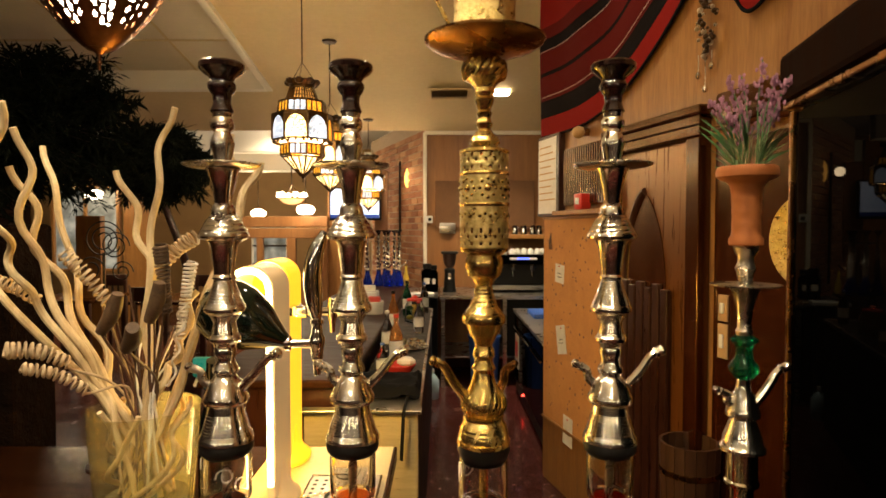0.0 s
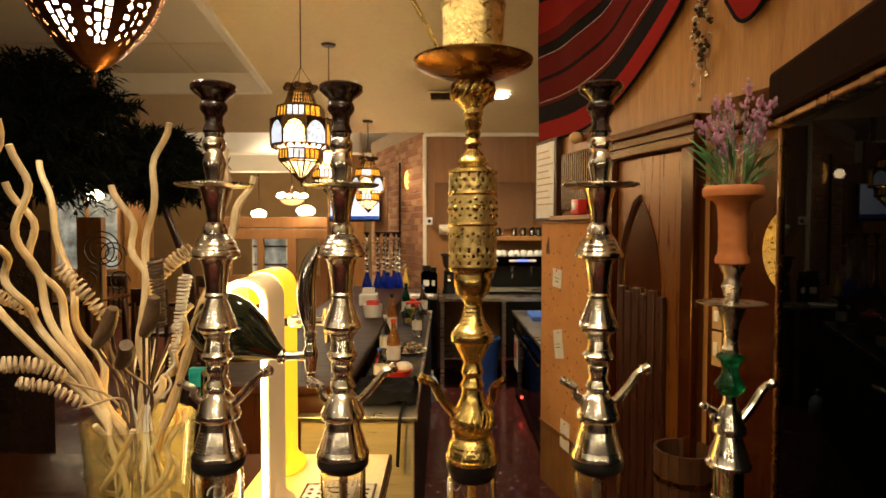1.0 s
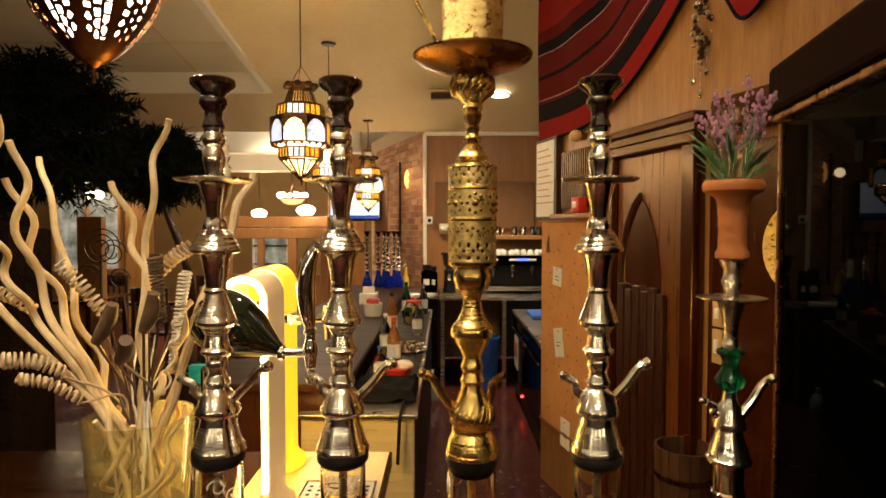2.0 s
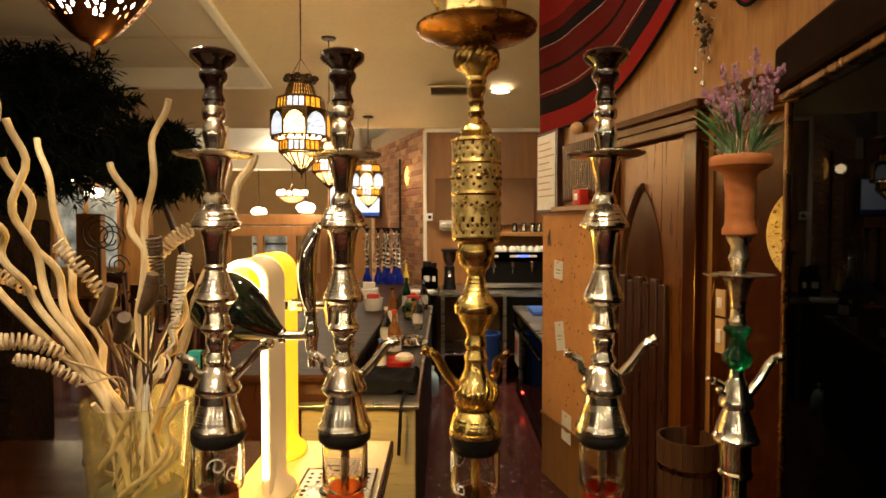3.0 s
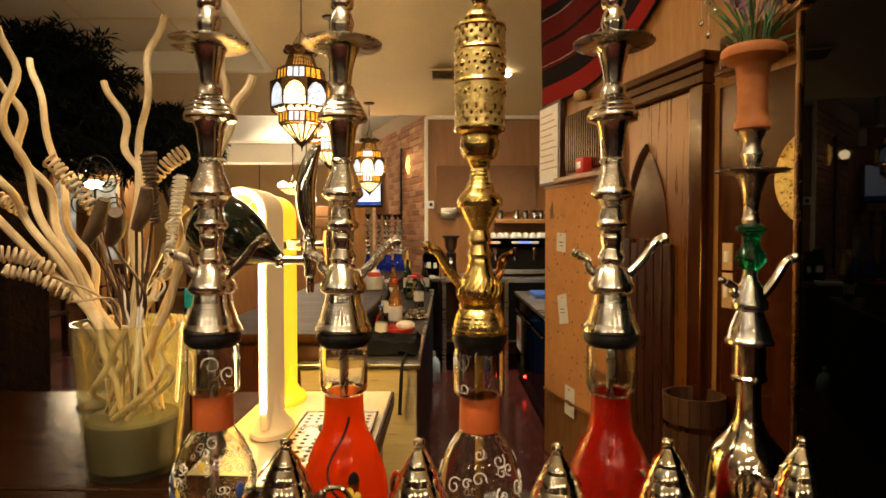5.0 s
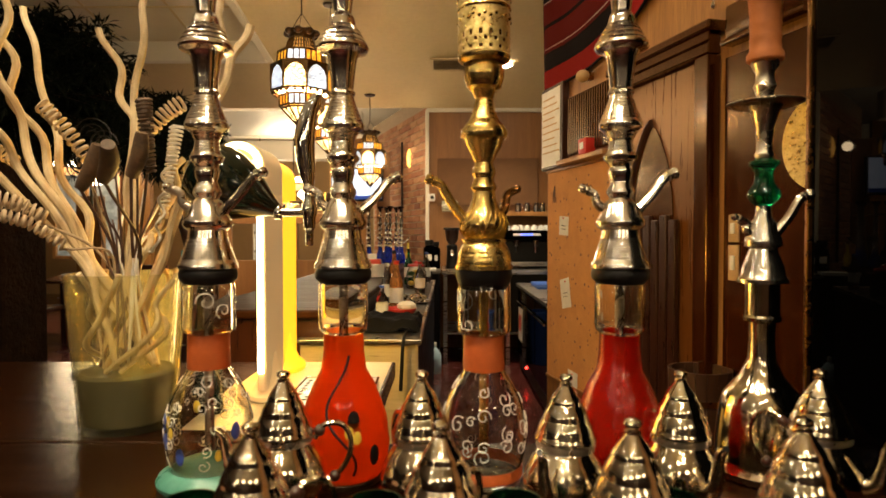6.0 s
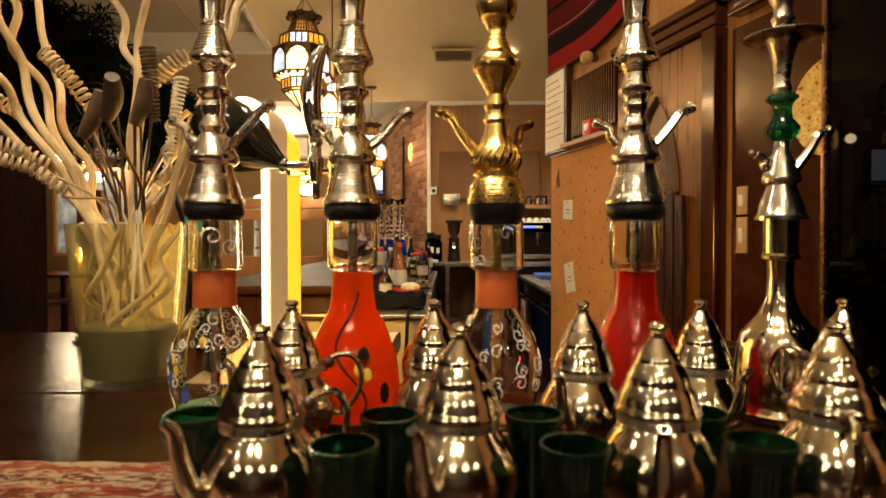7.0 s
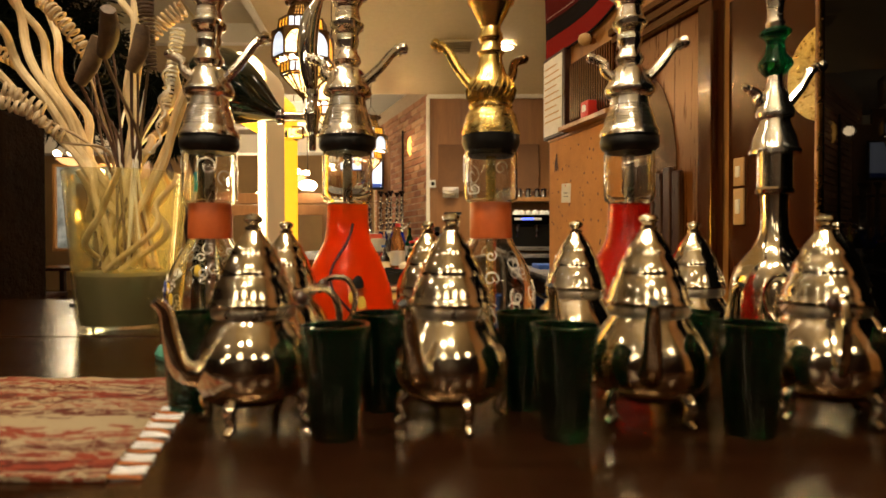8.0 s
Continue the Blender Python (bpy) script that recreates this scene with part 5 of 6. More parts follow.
# sheet added so the counter catches the towers' yellow light
ins = thing("steel_insert", (0, 0, 0), "thin steel sheet added under the beer towers to catch their yellow light", "worktop")
part("sheet", span_box(-0.56, -0.165, 1.30, 1.972, CT + 0.0004, CT + 0.0016, 0.0004), STEELFRONT, ins, "", False)
D = thing("drip_tray", (-0.28, 1.46, CT + 0.0014), "perforated steel drip tray on the counter", "drip tray")
part("tray", span_box(-0.10, 0.10, -0.25, 0.25, 0.0005, 0.012, 0.003), STEEL, D, "", False)
bm = bmesh.new()
for i in range(7):
    for j in range(17):
        if (i - 3) ** 2 + (j - 12) ** 2 > 7:
            lathe([(0, 0.0122), (0.006, 0.0122), (0.006, 0.0132), (0, 0.0132)], 8, bm)
            bmesh.ops.translate(bm, vec=(-0.081 + i * 0.027, -0.216 + j * 0.027, 0), verts=bm.verts[-18:])
part("perforations", bm, BLACKMATT, D, "rows of small dark holes")
part("rim", tube([(0.1, -0.25, 0.012), (0.1, 0.25, 0.012), (-0.1, 0.25, 0.012), (-0.1, -0.25, 0.012), (0.1, -0.25, 0.012)], 0.004, 6), CHROME, D)
part("rinser", lathe([(0.030, 0.013), (0.038, 0.013), (0.038, 0.018), (0.030, 0.018)], 24, close=False), RUBBER, D, "round black rinser opening", m=pose(0.0, 0.108, 0))

# wooden stave tub beside the door
TUBWOOD = surface("tub_wood", (0.022, 0.008, 0.003), (0.075, 0.029, 0.010), 4, (0.4, 0.55), stretch=(9, 9, 0.7), relief=0.1, fine=30)
P = thing("wooden_tub", (0.945, 2.25, 0), "tall wooden stave tub standing by the door", "tub")
TB, TT, TH = 0.088, 0.112, 0.785
for i in range(18):
    a0, a1 = 2 * math.pi * i / 18, 2 * math.pi * (i + 0.95) / 18
    bm = bmesh.new()
    vs = [bm.verts.new((r * math.cos(a), r * math.sin(a), z)) for z, ro in ((0.0, TB), (TH, TT)) for r in (ro, ro - 0.012) for a in (a0, a1)]
    for f in ((0, 1, 3, 2), (4, 5, 7, 6), (0, 1, 5, 4), (2, 3, 7, 6), (0, 2, 6, 4), (1, 3, 7, 5)):
        bm.faces.new([vs[j] for j in f])
    part("stave", bm, TUBWOOD, P, "", False)
part("bottom", lathe([(0, 0.02), (0.074, 0.02), (0.074, 0.035), (0, 0.035)], 20), DOORWOOD, P)
for f in (0.15, 0.5, 0.85):
    r = TB + (TT - TB) * f
    part("hoop", lathe([(r + 0.0005, TH * f), (r + 0.003, TH * f), (r + 0.0035, TH * f + 0.02), (r + 0.001, TH * f + 0.02)], 28, close=False), DARKBRASS, P)

# cyan spray bottle behind the vase
Y = thing("spray_bottle", (-0.655, 1.66, CT), "dark spray bottle with a cyan head on the counter", "bottle")
CYAN = plain("cyan_plastic", (0.02, 0.38, 0.50), 0.3)
part("bottle", lathe(mm([(0, 34), (4, 36), (170, 36), (215, 24), (250, 14), (285, 14)]), 20), GREENBLACK, Y)
part("collar", lathe(mm([(286, 17), (310, 17), (318, 12), (318, 0)]), 16), CYAN, Y)
part("nozzle", box((0.07, 0.024, 0.055), (-0.012, 0, 0.345), 0.006), CYAN, Y, "cyan spray head")
part("trigger", tube([(-0.03, 0, 0.33), (-0.045, 0, 0.29)], 0.005, 6), WHITECHINA, Y)
# ------------------------------------------------------------ things on the door wall
def on_wall(name, s, z, label, category, off=0.0, group="", kind=""):
    return thing(name, rw(s, z, off), label, category, group, RZ, kind)


cork = on_wall("cork_board", 0, 0, "large cork notice board with pinned price tags", "notice board")
part("board", span_box(-0.01, 0.725, -0.022, -0.002, 0.42, 1.655, 0.003), CORK, cork, "pitted cork", False)
for q in ((-0.02, 0.735, 1.655, 1.672), (-0.02, 0.735, 0.403, 0.42)):
    part("frame", span_box(q[0], q[1], -0.03, -0.002, q[2], q[3], 0.003), PLY, cork, "", False)
rnd = random.Random(8)
bm = bmesh.new()
for i in range(120):
    ball(rnd.uniform(0.003, 0.007), (rnd.uniform(0.02, 0.70), -0.0225, rnd.uniform(0.45, 1.62)), bm, 6, 4, (1, 0.2, 1.3))
pits = part("pit", bm, DARKWOOD, cork, "dark pits in the cork")
pits["kind"] = "stuff"
for s, z, a, h in ((0.215, 1.33, 4, 0.11), (0.24, 0.94, -12, 0.17), (0.33, 0.42, 2, 0.17)):
    t = on_wall("price_tag", s, z, "small white paper tag pinned to the cork board", "tag", 0.024, "pinned tags")
    part("card", box((0.115, 0.002, h), (0, -0.001, 0), 0.0005, None, pose(0, 0, 0, 0, a, 0)), PAPER, t, "", False)
    part("pin", ball(0.005, (0, -0.004, h * 0.4), None, 8, 6), REDPLASTIC, t)
    for k in range(2):
        part("print_bar", box((0.05, 0.001, 0.004), (0, -0.0028, -0.02 * k), 0, None, pose(0, 0, 0, 0, a, 0)), BLACKMATT, t, "", False)
tw = on_wall("dried_sprig", 0.10, 1.52, "small dried sprig pinned to the cork board", "sprig", 0.024)
for k in range(3):
    part("twig", tube(spline([(0, -0.004, 0.05), (0.012 * (k - 1), -0.008, 0.0), (0.02 * (k - 1), -0.006, -0.05)], 4), 0.003, 5), STEM, tw)

n = on_wall("notice_frame", 0, 0, "white printed notice in a dark frame", "notice")
part("frame", span_box(-0.058, 0.232, -0.045, -0.002, 1.672, 2.165, 0.004), DARKWOOD, n, "", False)
part("sheet", span_box(-0.04, 0.205, -0.049, -0.046, 1.69, 2.145, 0.0005), PAPER, n, "white sheet", False)
for k in range(9):
    part("print_bar", span_box(-0.02, 0.14 + 0.03 * (k % 3), -0.0515, -0.0495, 2.09 - 0.04 * k, 2.098 - 0.04 * k, 0), WALLTAN, n, "", False)
r = on_wall("ribbed_panel", 0, 0, "brown ribbed timber panel fixed to the wall", "panel")
part("backing", span_box(0.26, 0.735, -0.015, -0.002, 1.73, 2.06, 0.002), DOORWOOD, r, "", False)
for k in range(19):
    part("rib", span_box(0.265 + k * 0.0247, 0.28 + k * 0.0247, -0.03, -0.0155, 1.735, 2.055, 0.003), DOORWOOD, r, "", False)
structure("trim_8", (lambda b: (bmesh.ops.transform(b, matrix=pose(*rw(0, 0), 0, 0, RZ), verts=b.verts), b)[1])(span_box(0.24, 0.76, -0.09, -0.002, 1.674, 1.70, 0.004)), PLY, "narrow timber ledge above the cork board")
rb = on_wall("alarm_box", 0.53, 1.7015, "small red alarm box on the ledge", "alarm box", 0.05)
part("case", box((0.085, 0.06, 0.085), (0, 0, 0.0425), 0.008), REDPLASTIC, rb)
part("button", box((0.035, 0.006, 0.035), (0, -0.032, 0.045), 0.003), WHITECHINA, rb)
wl = on_wall("wall_lamp", 0.50, 2.12, "small white globe wall lamp, switched off", "lamp", 0.06)
part("globe", ball(0.036, (0, 0, 0), None, 16, 12, (1, 1, 0.9)), WALLTAN, wl)
part("bracket", span_box(-0.02, 0.02, 0.0, 0.058, -0.02, 0.02, 0.004), DARKBRASS, wl)

# door
d = on_wall("door_1", 0, 0, "red-brown timber door with pointed arch panel, closed", "door", kind="structure")
part("leaf", span_box(0.885, 1.385, -0.03, -0.002, 0.005, 1.95, 0.004), DOORPANEL, d, "glossy red-brown leaf", False)
for q in ((0.80, 0.88, 0, 1.955), (1.39, 1.47, 0, 1.955), (0.80, 1.47, 1.957, 2.035)):
    part("door_frame", span_box(q[0], q[1], -0.06, -0.002, q[2], q[3], 0.006), DOORWOOD, d, "", False)
part("cornice", span_box(0.77, 1.50, -0.085, -0.002, 2.037, 2.075, 0.008), DOORWOOD, d, "", False)
part("cornice_step", span_box(0.785, 1.485, -0.072, -0.061, 2.0, 2.036, 0.004), DOORWOOD, d, "", False)
# pointed arch moulding
arch = [(0.925, 0.9), (0.925, 1.35), (0.94, 1.50), (0.985, 1.64), (1.085, 1.765), (1.185, 1.64), (1.23, 1.50), (1.245, 1.35), (1.245, 0.9)]
pts = spline([(x, -0.034, z) for x, z in arch], 6)
half_n = len(pts) // 2 + 1
part("arch_moulding", tube(pts[:half_n], 0.019, 8), DARKWOOD, d, "dark pointed arch moulding")
bm = bmesh.new()
inner = [(1.085 + (p.x - 1.085) * 0.93, p.z - 0.015) for p in pts]
f0 = [bm.verts.new((x, -0.036, z)) for x, z in inner]
f1 = [bm.verts.new((x, -0.031, z)) for x, z in inner]
bm.faces.new(f0)
bm.faces.new(f1)
for i in range(len(f0)):
    j = (i + 1) % len(f0)
    bm.faces.new((f0[i], f0[j], f1[j], f1[i]))
# darker tone than the leaf stands for shade low on the door
part("arch_panel", bm, DOORWOOD, d, "arch panel in a darker tone standing for shade", False)
for k in range(6):
    part("slat", span_box(0.93 + k * 0.06, 0.98 + k * 0.06, -0.058, -0.037, 0.1, 1.36 - 0.02 * (k % 2), 0.006), DARKWOOD, d, "", False)
structure("wall_panel", (lambda b: (bmesh.ops.transform(b, matrix=pose(*rw(0, 0), 0, 0, RZ), verts=b.verts), b)[1])(span_box(1.505, 1.98, -0.014, -0.002, 0, 1.93, 0.003)), DOORWOOD, "red-brown timber wainscot beside the door")
for z, h in ((1.30, 0.10), (1.175, 0.13)):
    sw = on_wall("light_switch", 1.565, z, "pale switch plate on the timber wainscot", "switch", 0.015, "switch plates")
    part("plate", box((0.05, 0.008, h), (0, -0.004, 0), 0.003), WALLTAN, sw)
    part("rocker", box((0.02, 0.008, h * 0.4), (0, -0.011, 0), 0.003), WHITEPAINT, sw)
bd = on_wall("brass_plate", 1.945, 1.56, "round hammered brass plate hung on the wall", "plate", 0.02)
bm = lathe(mm([(0, 0), (0, 100), (8, 128), (14, 150), (17, 151), (16, 146), (10, 126), (4, 100), (4, 0)]), 48)
bmesh.ops.transform(bm, matrix=pose(0, 0, 0, 90, 0, 0), verts=bm.verts)
part("dish", bm, EMBOSSED, bd, "embossed brass")
br = on_wall("wooden_bracket", 1.74, 1.98, "dark brown carved wooden bracket on the wall", "bracket", 0.01)
part("block", box((0.34, 0.05, 0.12), (-0.02, -0.025, 0.06), 0.02), DOORWOOD, br)
part("lip", box((0.36, 0.06, 0.02), (-0.02, -0.03, -0.012), 0.008), DOORWOOD, br)

# swagged kilim
def cloth(name, bottom, top, mat, label, off=0.03, nv=18):
    bm = bmesh.new()
    uvl = bm.loops.layers.uv.new("UVMap")
    sp = spline([(s, 0, z) for s, z in bottom], 10)
    n = len(sp)
    rows = []
    for side in (0, 1):
        rows.append([[bm.verts.new((p.x, -off - 0.02 * math.sin(i * 0.35 + j * 0.2) * (j / nv) + (0.006 if side else 0), p.z + (top - p.z) * j / nv)) for j in range(nv + 1)] for i, p in enumerate(sp)])
    for g in rows:
        for i in range(n - 1):
            for j in range(nv):
                f = bm.faces.new((g[i][j], g[i + 1][j], g[i + 1][j + 1], g[i][j + 1]))
                for loop, (u, v) in zip(f.loops, ((i, j), (i + 1, j), (i + 1, j + 1), (i, j + 1))):
                    loop[uvl].uv = (u / n, (g[u][v].co.z - sp[u].z) / 0.75)
    for line in ([(i, 0) for i in range(n)], [(n - 1, j) for j in range(nv + 1)], [(i, nv) for i in range(n)], [(0, j) for j in range(nv + 1)]):
        for (a, b), (c, e) in zip(line, line[1:]):
            bm.faces.new((rows[0][a][b], rows[0][c][e], rows[1][c][e], rows[1][a][b]))
    ob = tagged(part(name, bm, mat), label, "wall hanging")
    ob.matrix_basis = pose(*rw(0, 0), 0, 0, RZ)
    part("hem", tube([(p.x, -off + 0.003, p.z) for p in sp], 0.008, 6), CLOTHBLACK, ob, "dark stitched hem")
    return ob


cloth("wall_hanging", [(-0.05, 2.17), (0.25, 2.16), (0.55, 2.17), (0.82, 2.235), (1.08, 2.36), (1.33, 2.545), (1.5, 2.75)], 3.3, KILIM, "dark red striped kilim swagged across the wall")
cloth("wall_hanging", [(1.60, 2.46), (1.68, 2.36), (1.78, 2.40), (1.86, 2.55)], 3.2, KILIM, "red and black textile tassel hanging on the wall", 0.04)
o = on_wall("hanging_ornament", 1.46, 2.16, "tarnished silver pendant ornament with small bells", "ornament", 0.03)
rnd = random.Random(4)
part("cord", tube([(0, 0, 0.34), (0.0, 0, 0.6)], 0.003, 5), IRON, o)
for k in range(70):
    z = 0.36 - 0.27 * (k / 70)
    w = 0.060 * math.sin(math.pi * min(1, (k + 6) / 70))
    part("bead", ball(rnd.uniform(0.005, 0.012), (rnd.uniform(-w, w), rnd.uniform(-0.01, 0.008), z), None, 8, 6), (DULL, IRON)[k % 3 > 0], o)
for k, (x, ln) in enumerate(((-0.04, 0.07), (0.0, 0.13), (0.035, 0.05))):
    dr = part("pendant_drop", tube([(x, 0, 0.12), (x, 0, 0.12 - ln)], 0.0018, 5), DULL, o)
    part("bell", ball(0.011, (x, 0, 0.11 - ln), None, 10, 8, (1, 1, 1.4)), SILVER, dr)

# black glazed cabinet at the counter's end
FZ = math.degrees(math.atan2(-0.98, -0.19))
F = thing("drinks_cooler", (0.755, 1.300, CT + 0.0015), "tall black cooler with dark reflecting glass door", "cooler", rz=FZ)
part("cabinet", span_box(0.0, 0.74, 0.022, 0.40, 0.0, 1.005, 0.008), BLACKMATT, F, "", False)
dr = part("glass_door", span_box(0.02, 0.73, 0.004, 0.020, 0.012, 0.980, 0.003), BLACKGLOSS, F, "dark glossy glass", False)
part("edge_strip", span_box(0.0, 0.017, -0.003, 0.020, 0.006, 0.985, 0.003), DARKBRASS, dr, "bronze edge strip", False)
part("crown", span_box(-0.02, 0.74, -0.02, 0.40, 1.007, 1.11, 0.012), CROWNWOOD, F, "dark timber crown", False)
part("crown_lip", span_box(-0.012, 0.74, -0.012, 0.0195, 0.990, 1.0055, 0.004), DARKBRASS, F, "", False)

# ------------------------------------------------------------ back bar
bw = thing("wall_panel_felt", (0, 0, 0), "brown felt panel fixed on the wood-panelled wall", "panel")
part("felt", span_box(-0.09, 1.04, 6.755, 6.798, 1.61, 2.14, 0.006), SOUNDPANEL, bw, "", False)
bw.name = "felt_panel"
wx = thing("wall_box", (0.05, 6.795, 1.60), "grey metal junction box on the panelled wall", "box")
part("case", box((0.18, 0.06, 0.12), (0, -0.032, 0), 0.006), STEEL, wx)
part("cover_screw", ball(0.008, (0.07, -0.063, 0.04), None, 8, 6, (1, 0.4, 1)), IRON, wx)
ic = thing("intercom", (-0.165, 6.795, 1.70), "small white intercom box on the wall corner", "intercom")
part("case", box((0.095, 0.03, 0.085), (0, -0.016, 0), 0.006), WHITECHINA, ic)
part("lens", ball(0.022, (0.015, -0.032, 0), None, 10, 8, (1, 0.3, 1)), BLACKMATT, ic)
sh = thing("wall_shelf", (0, 0, 0), "pale wooden shelf under the felt panel", "shelf")
part("board", span_box(0.56, 1.6, 6.52, 6.796, 1.485, 1.53, 0.004), PLY, sh, "", False)
for i, (x, k) in enumerate(((0.62, 0), (0.80, 1), (0.90, 0), (1.0, 1), (1.07, 0), (1.2, 1))):
    j = thing("metal_jug", (x, 6.62, 1.5305), "small steel milk jug on the shelf", "jug", "jugs on the shelf")
    part("jug", lathe(mm([(0, 34), (3, 36), (50, 33), (70, 28), (95, 30), (100, 31), (96, 27), (60, 26), (6, 30), (6, 0)]), 16), CHROME, j)
    part("jug_handle", tube(spline([(0.03, 0, 0.08), (0.052, 0, 0.07), (0.05, 0, 0.035), (0.033, 0, 0.025)], 4), 0.004, 6), CHROME, j)

bench = thing("work_bench", (0, 0, 0), "steel work bench with open dark underside", "bench")
part("top", span_box(-0.035, 1.5, 5.9, 6.78, 0.89, 0.925, 0.004), STEEL, bench, "", False)
part("shelf", span_box(0.02, 1.45, 6.0, 6.75, 0.28, 0.30, 0.003), STEEL, bench, "", False)
for x, y in ((0.0, 5.94), (0.0, 6.72), (0.62, 5.94), (1.45, 5.94)):
    part("leg", span_box(x - 0.02, x + 0.02, y - 0.02, y + 0.02, 0, 0.888, 0.004), STEEL, bench, "", False)
part("cupboard", span_box(0.65, 1.43, 6.0, 6.7, 0.302, 0.885, 0.006), BLACKMATT, bench, "", False)

em = thing("espresso_machine", (0.74, 6.3, 0.9255), "black and steel espresso machine stacked with white cups", "coffee machine")
part("body", span_box(-0.29, 0.5, 0.02, 0.40, 0.03, 0.30, 0.02), BLACKMATT, em, "", False)
part("top_panel", span_box(-0.29, 0.5, -0.10, 0.40, 0.302, 0.40, 0.012), BLACKGLOSS, em, "", False)
part("drip_base", span_box(-0.29, 0.5, -0.10, 0.015, 0.03, 0.07, 0.006), STEEL, em, "", False)
for x in (-0.2, 0.0, 0.2, 0.38):
    g = part("group_head", lathe(mm([(0, 28), (30, 32), (60, 30)]), 16), CHROME, em, m=pose(x, -0.045, 0.24))
    part("portafilter", tube([(0, 0, 0.0), (0, -0.09, -0.01)], 0.011, 8), BLACKMATT, g)
    part("spout", tube([(0, 0, 0), (0, 0, -0.07)], 0.012, 8), CHROME, g)
    part("button_row", span_box(-0.04, 0.04, -0.004, 0.0, 0, 0.022, 0.002), PAPER, em, "lit button row", False, m=pose(x, -0.101, 0.345))
part("display", span_box(-0.06, 0.06, -0.004, 0, 0, 0.02, 0.002), glow("blue_display", (0.10, 0.16, 1.0), 2.5), em, "blue display", False, m=pose(0.1, -0.101, 0.347))
part("indicator", ball(0.012, (-0.25, -0.102, 0.357), None, 8, 6), glow("red_indicator", (1.0, 0.05, 0.02), 4), em)
for x in (-0.25, 0.45):
    part("leg", lathe(mm([(0, 18), (30, 16)]), 10), BLACKMATT, em, m=pose(x, 0.15, 0))
for i in range(9):
    c = thing("coffee_cup", (0.52 + i * 0.07 + 0.01 * (i % 2), 6.36 + 0.05 * (i % 3), 1.3258), "white china cup upside down on the machine", "cup", "cups on the machine")
    part("cup", lathe(mm([(0, 36), (4, 37), (30, 33), (52, 22), (54, 15), (58, 15), (58, 0)]), 16), WHITECHINA, c)
    part("ear", tube(spline([(0.034, 0, 0.012), (0.052, 0, 0.02), (0.05, 0, 0.035), (0.03, 0, 0.04)], 4), 0.004, 6), WHITECHINA, c)

gr = thing("coffee_grinder", (0.07, 6.3, 0.9255), "black coffee grinder with brown bean hopper", "grinder")
part("body", lathe(mm([(0, 70), (6, 72), (60, 62), (180, 55), (240, 58), (255, 40)]), 20), BLACKMATT, gr)
part("hopper", lathe(mm([(256, 32), (300, 62), (400, 74), (404, 70), (404, 0)]), 20), DARKWOOD, gr)
part("spout", tube([(0, -0.05, 0.19), (0, -0.1, 0.15)], 0.018, 8), CHROME, gr)
part("hopper_lid", span_box(-0.09, 0.09, -0.09, 0.09, 0.405, 0.43, 0.01), BLACKMATT, gr, "", False)
for x, h in ((-0.19, 0.30), (-0.13, 0.28)):
    jr = thing("black_canister", (x + 0.02, 6.28 + (x + 0.19), 0.9255), "black lidded canister on the back bar", "canister", "canisters")
    part("can", lathe([(0, 0), (0.055, 0), (0.058, 0.01), (0.058, h * 0.72), (0.035, h * 0.82)], 18), BLACKGLOSS, jr)
    part("lid", lathe([(0.04, h * 0.82), (0.046, h * 0.83), (0.046, h), (0, h)], 18), BLACKMATT, jr)
    part("tag", span_box(-0.03, 0.03, -0.062, -0.058, h * 0.3, h * 0.5, 0.002), PAPER, jr, "", False)
bb = thing("bench_extension", (0, 0, 0), "dark cupboard below the back bar ledge", "cupboard")
part("carcass", span_box(-0.36, -0.06, 6.1, 6.75, 0.0, 0.885, 0.006), BLACKMATT, bb, "", False)
part("ledge", span_box(-0.40, -0.05, 6.05, 6.76, 0.887, 0.9245, 0.004), STEEL, bb, "", False)
bn = thing("blue_bin", (0.42, 5.98, 0.0), "dark blue plastic bin under the bench", "bin")
part("tub", lathe([(0, 0), (0.13, 0), (0.16, 0.5), (0.17, 0.5), (0.17, 0.52), (0.15, 0.52), (0.12, 0.02), (0, 0.02)], 24), BLUEPLASTIC, bn)
jg = thing("cleaner_bottle", (-0.10, 5.55, 0.0), "pale translucent cleaning bottle standing on the floor", "bottle")
part("bottle", lathe(mm([(0, 60), (6, 64), (170, 62), (210, 40), (235, 18), (250, 18)]), 18), plain("pale_blue_plastic", (0.42, 0.58, 0.68), 0.4), jg)
part("cap", lathe(mm([(250, 20), (280, 18), (280, 0)]), 14), WHITECHINA, jg)

uc = thing("under_counter_fridge", (0, 0, 0), "black under-counter fridge with red lamp and sign", "fridge")
part("cabinet", span_box(0.72, 1.6, 4.1, 5.8, 0.02, 0.78, 0.01), BLACKMATT, uc, "", False)
part("worktop", span_box(0.69, 1.62, 4.05, 5.85, 0.782, 0.81, 0.004), STEEL, uc, "", False)
for y0, y1 in ((4.14, 4.68), (4.70, 5.22), (5.24, 5.77)):
    dd = part("door", span_box(0.700, 0.718, y0, y1, 0.16, 0.76, 0.006), BLACKGLOSS, uc, "", False)
    part("handle", tube([(0.688, y0 + 0.04, 0.65), (0.688, y1 - 0.04, 0.65)], 0.008, 8), CHROME, dd)
part("lamp", ball(0.012, (0.705, 5.2, 0.125), None, 8, 6), glow("red_lamp", (1.0, 0.03, 0.02), 12), uc)
part("sign", span_box(0.693, 0.698, 5.42, 5.68, 0.30, 0.60, 0.001), PAPER, uc, "white sign", False)
part("sign_block", span_box(0.689, 0.692, 5.47, 5.62, 0.40, 0.54, 0.001), REDPLASTIC, uc, "red printed block", False)
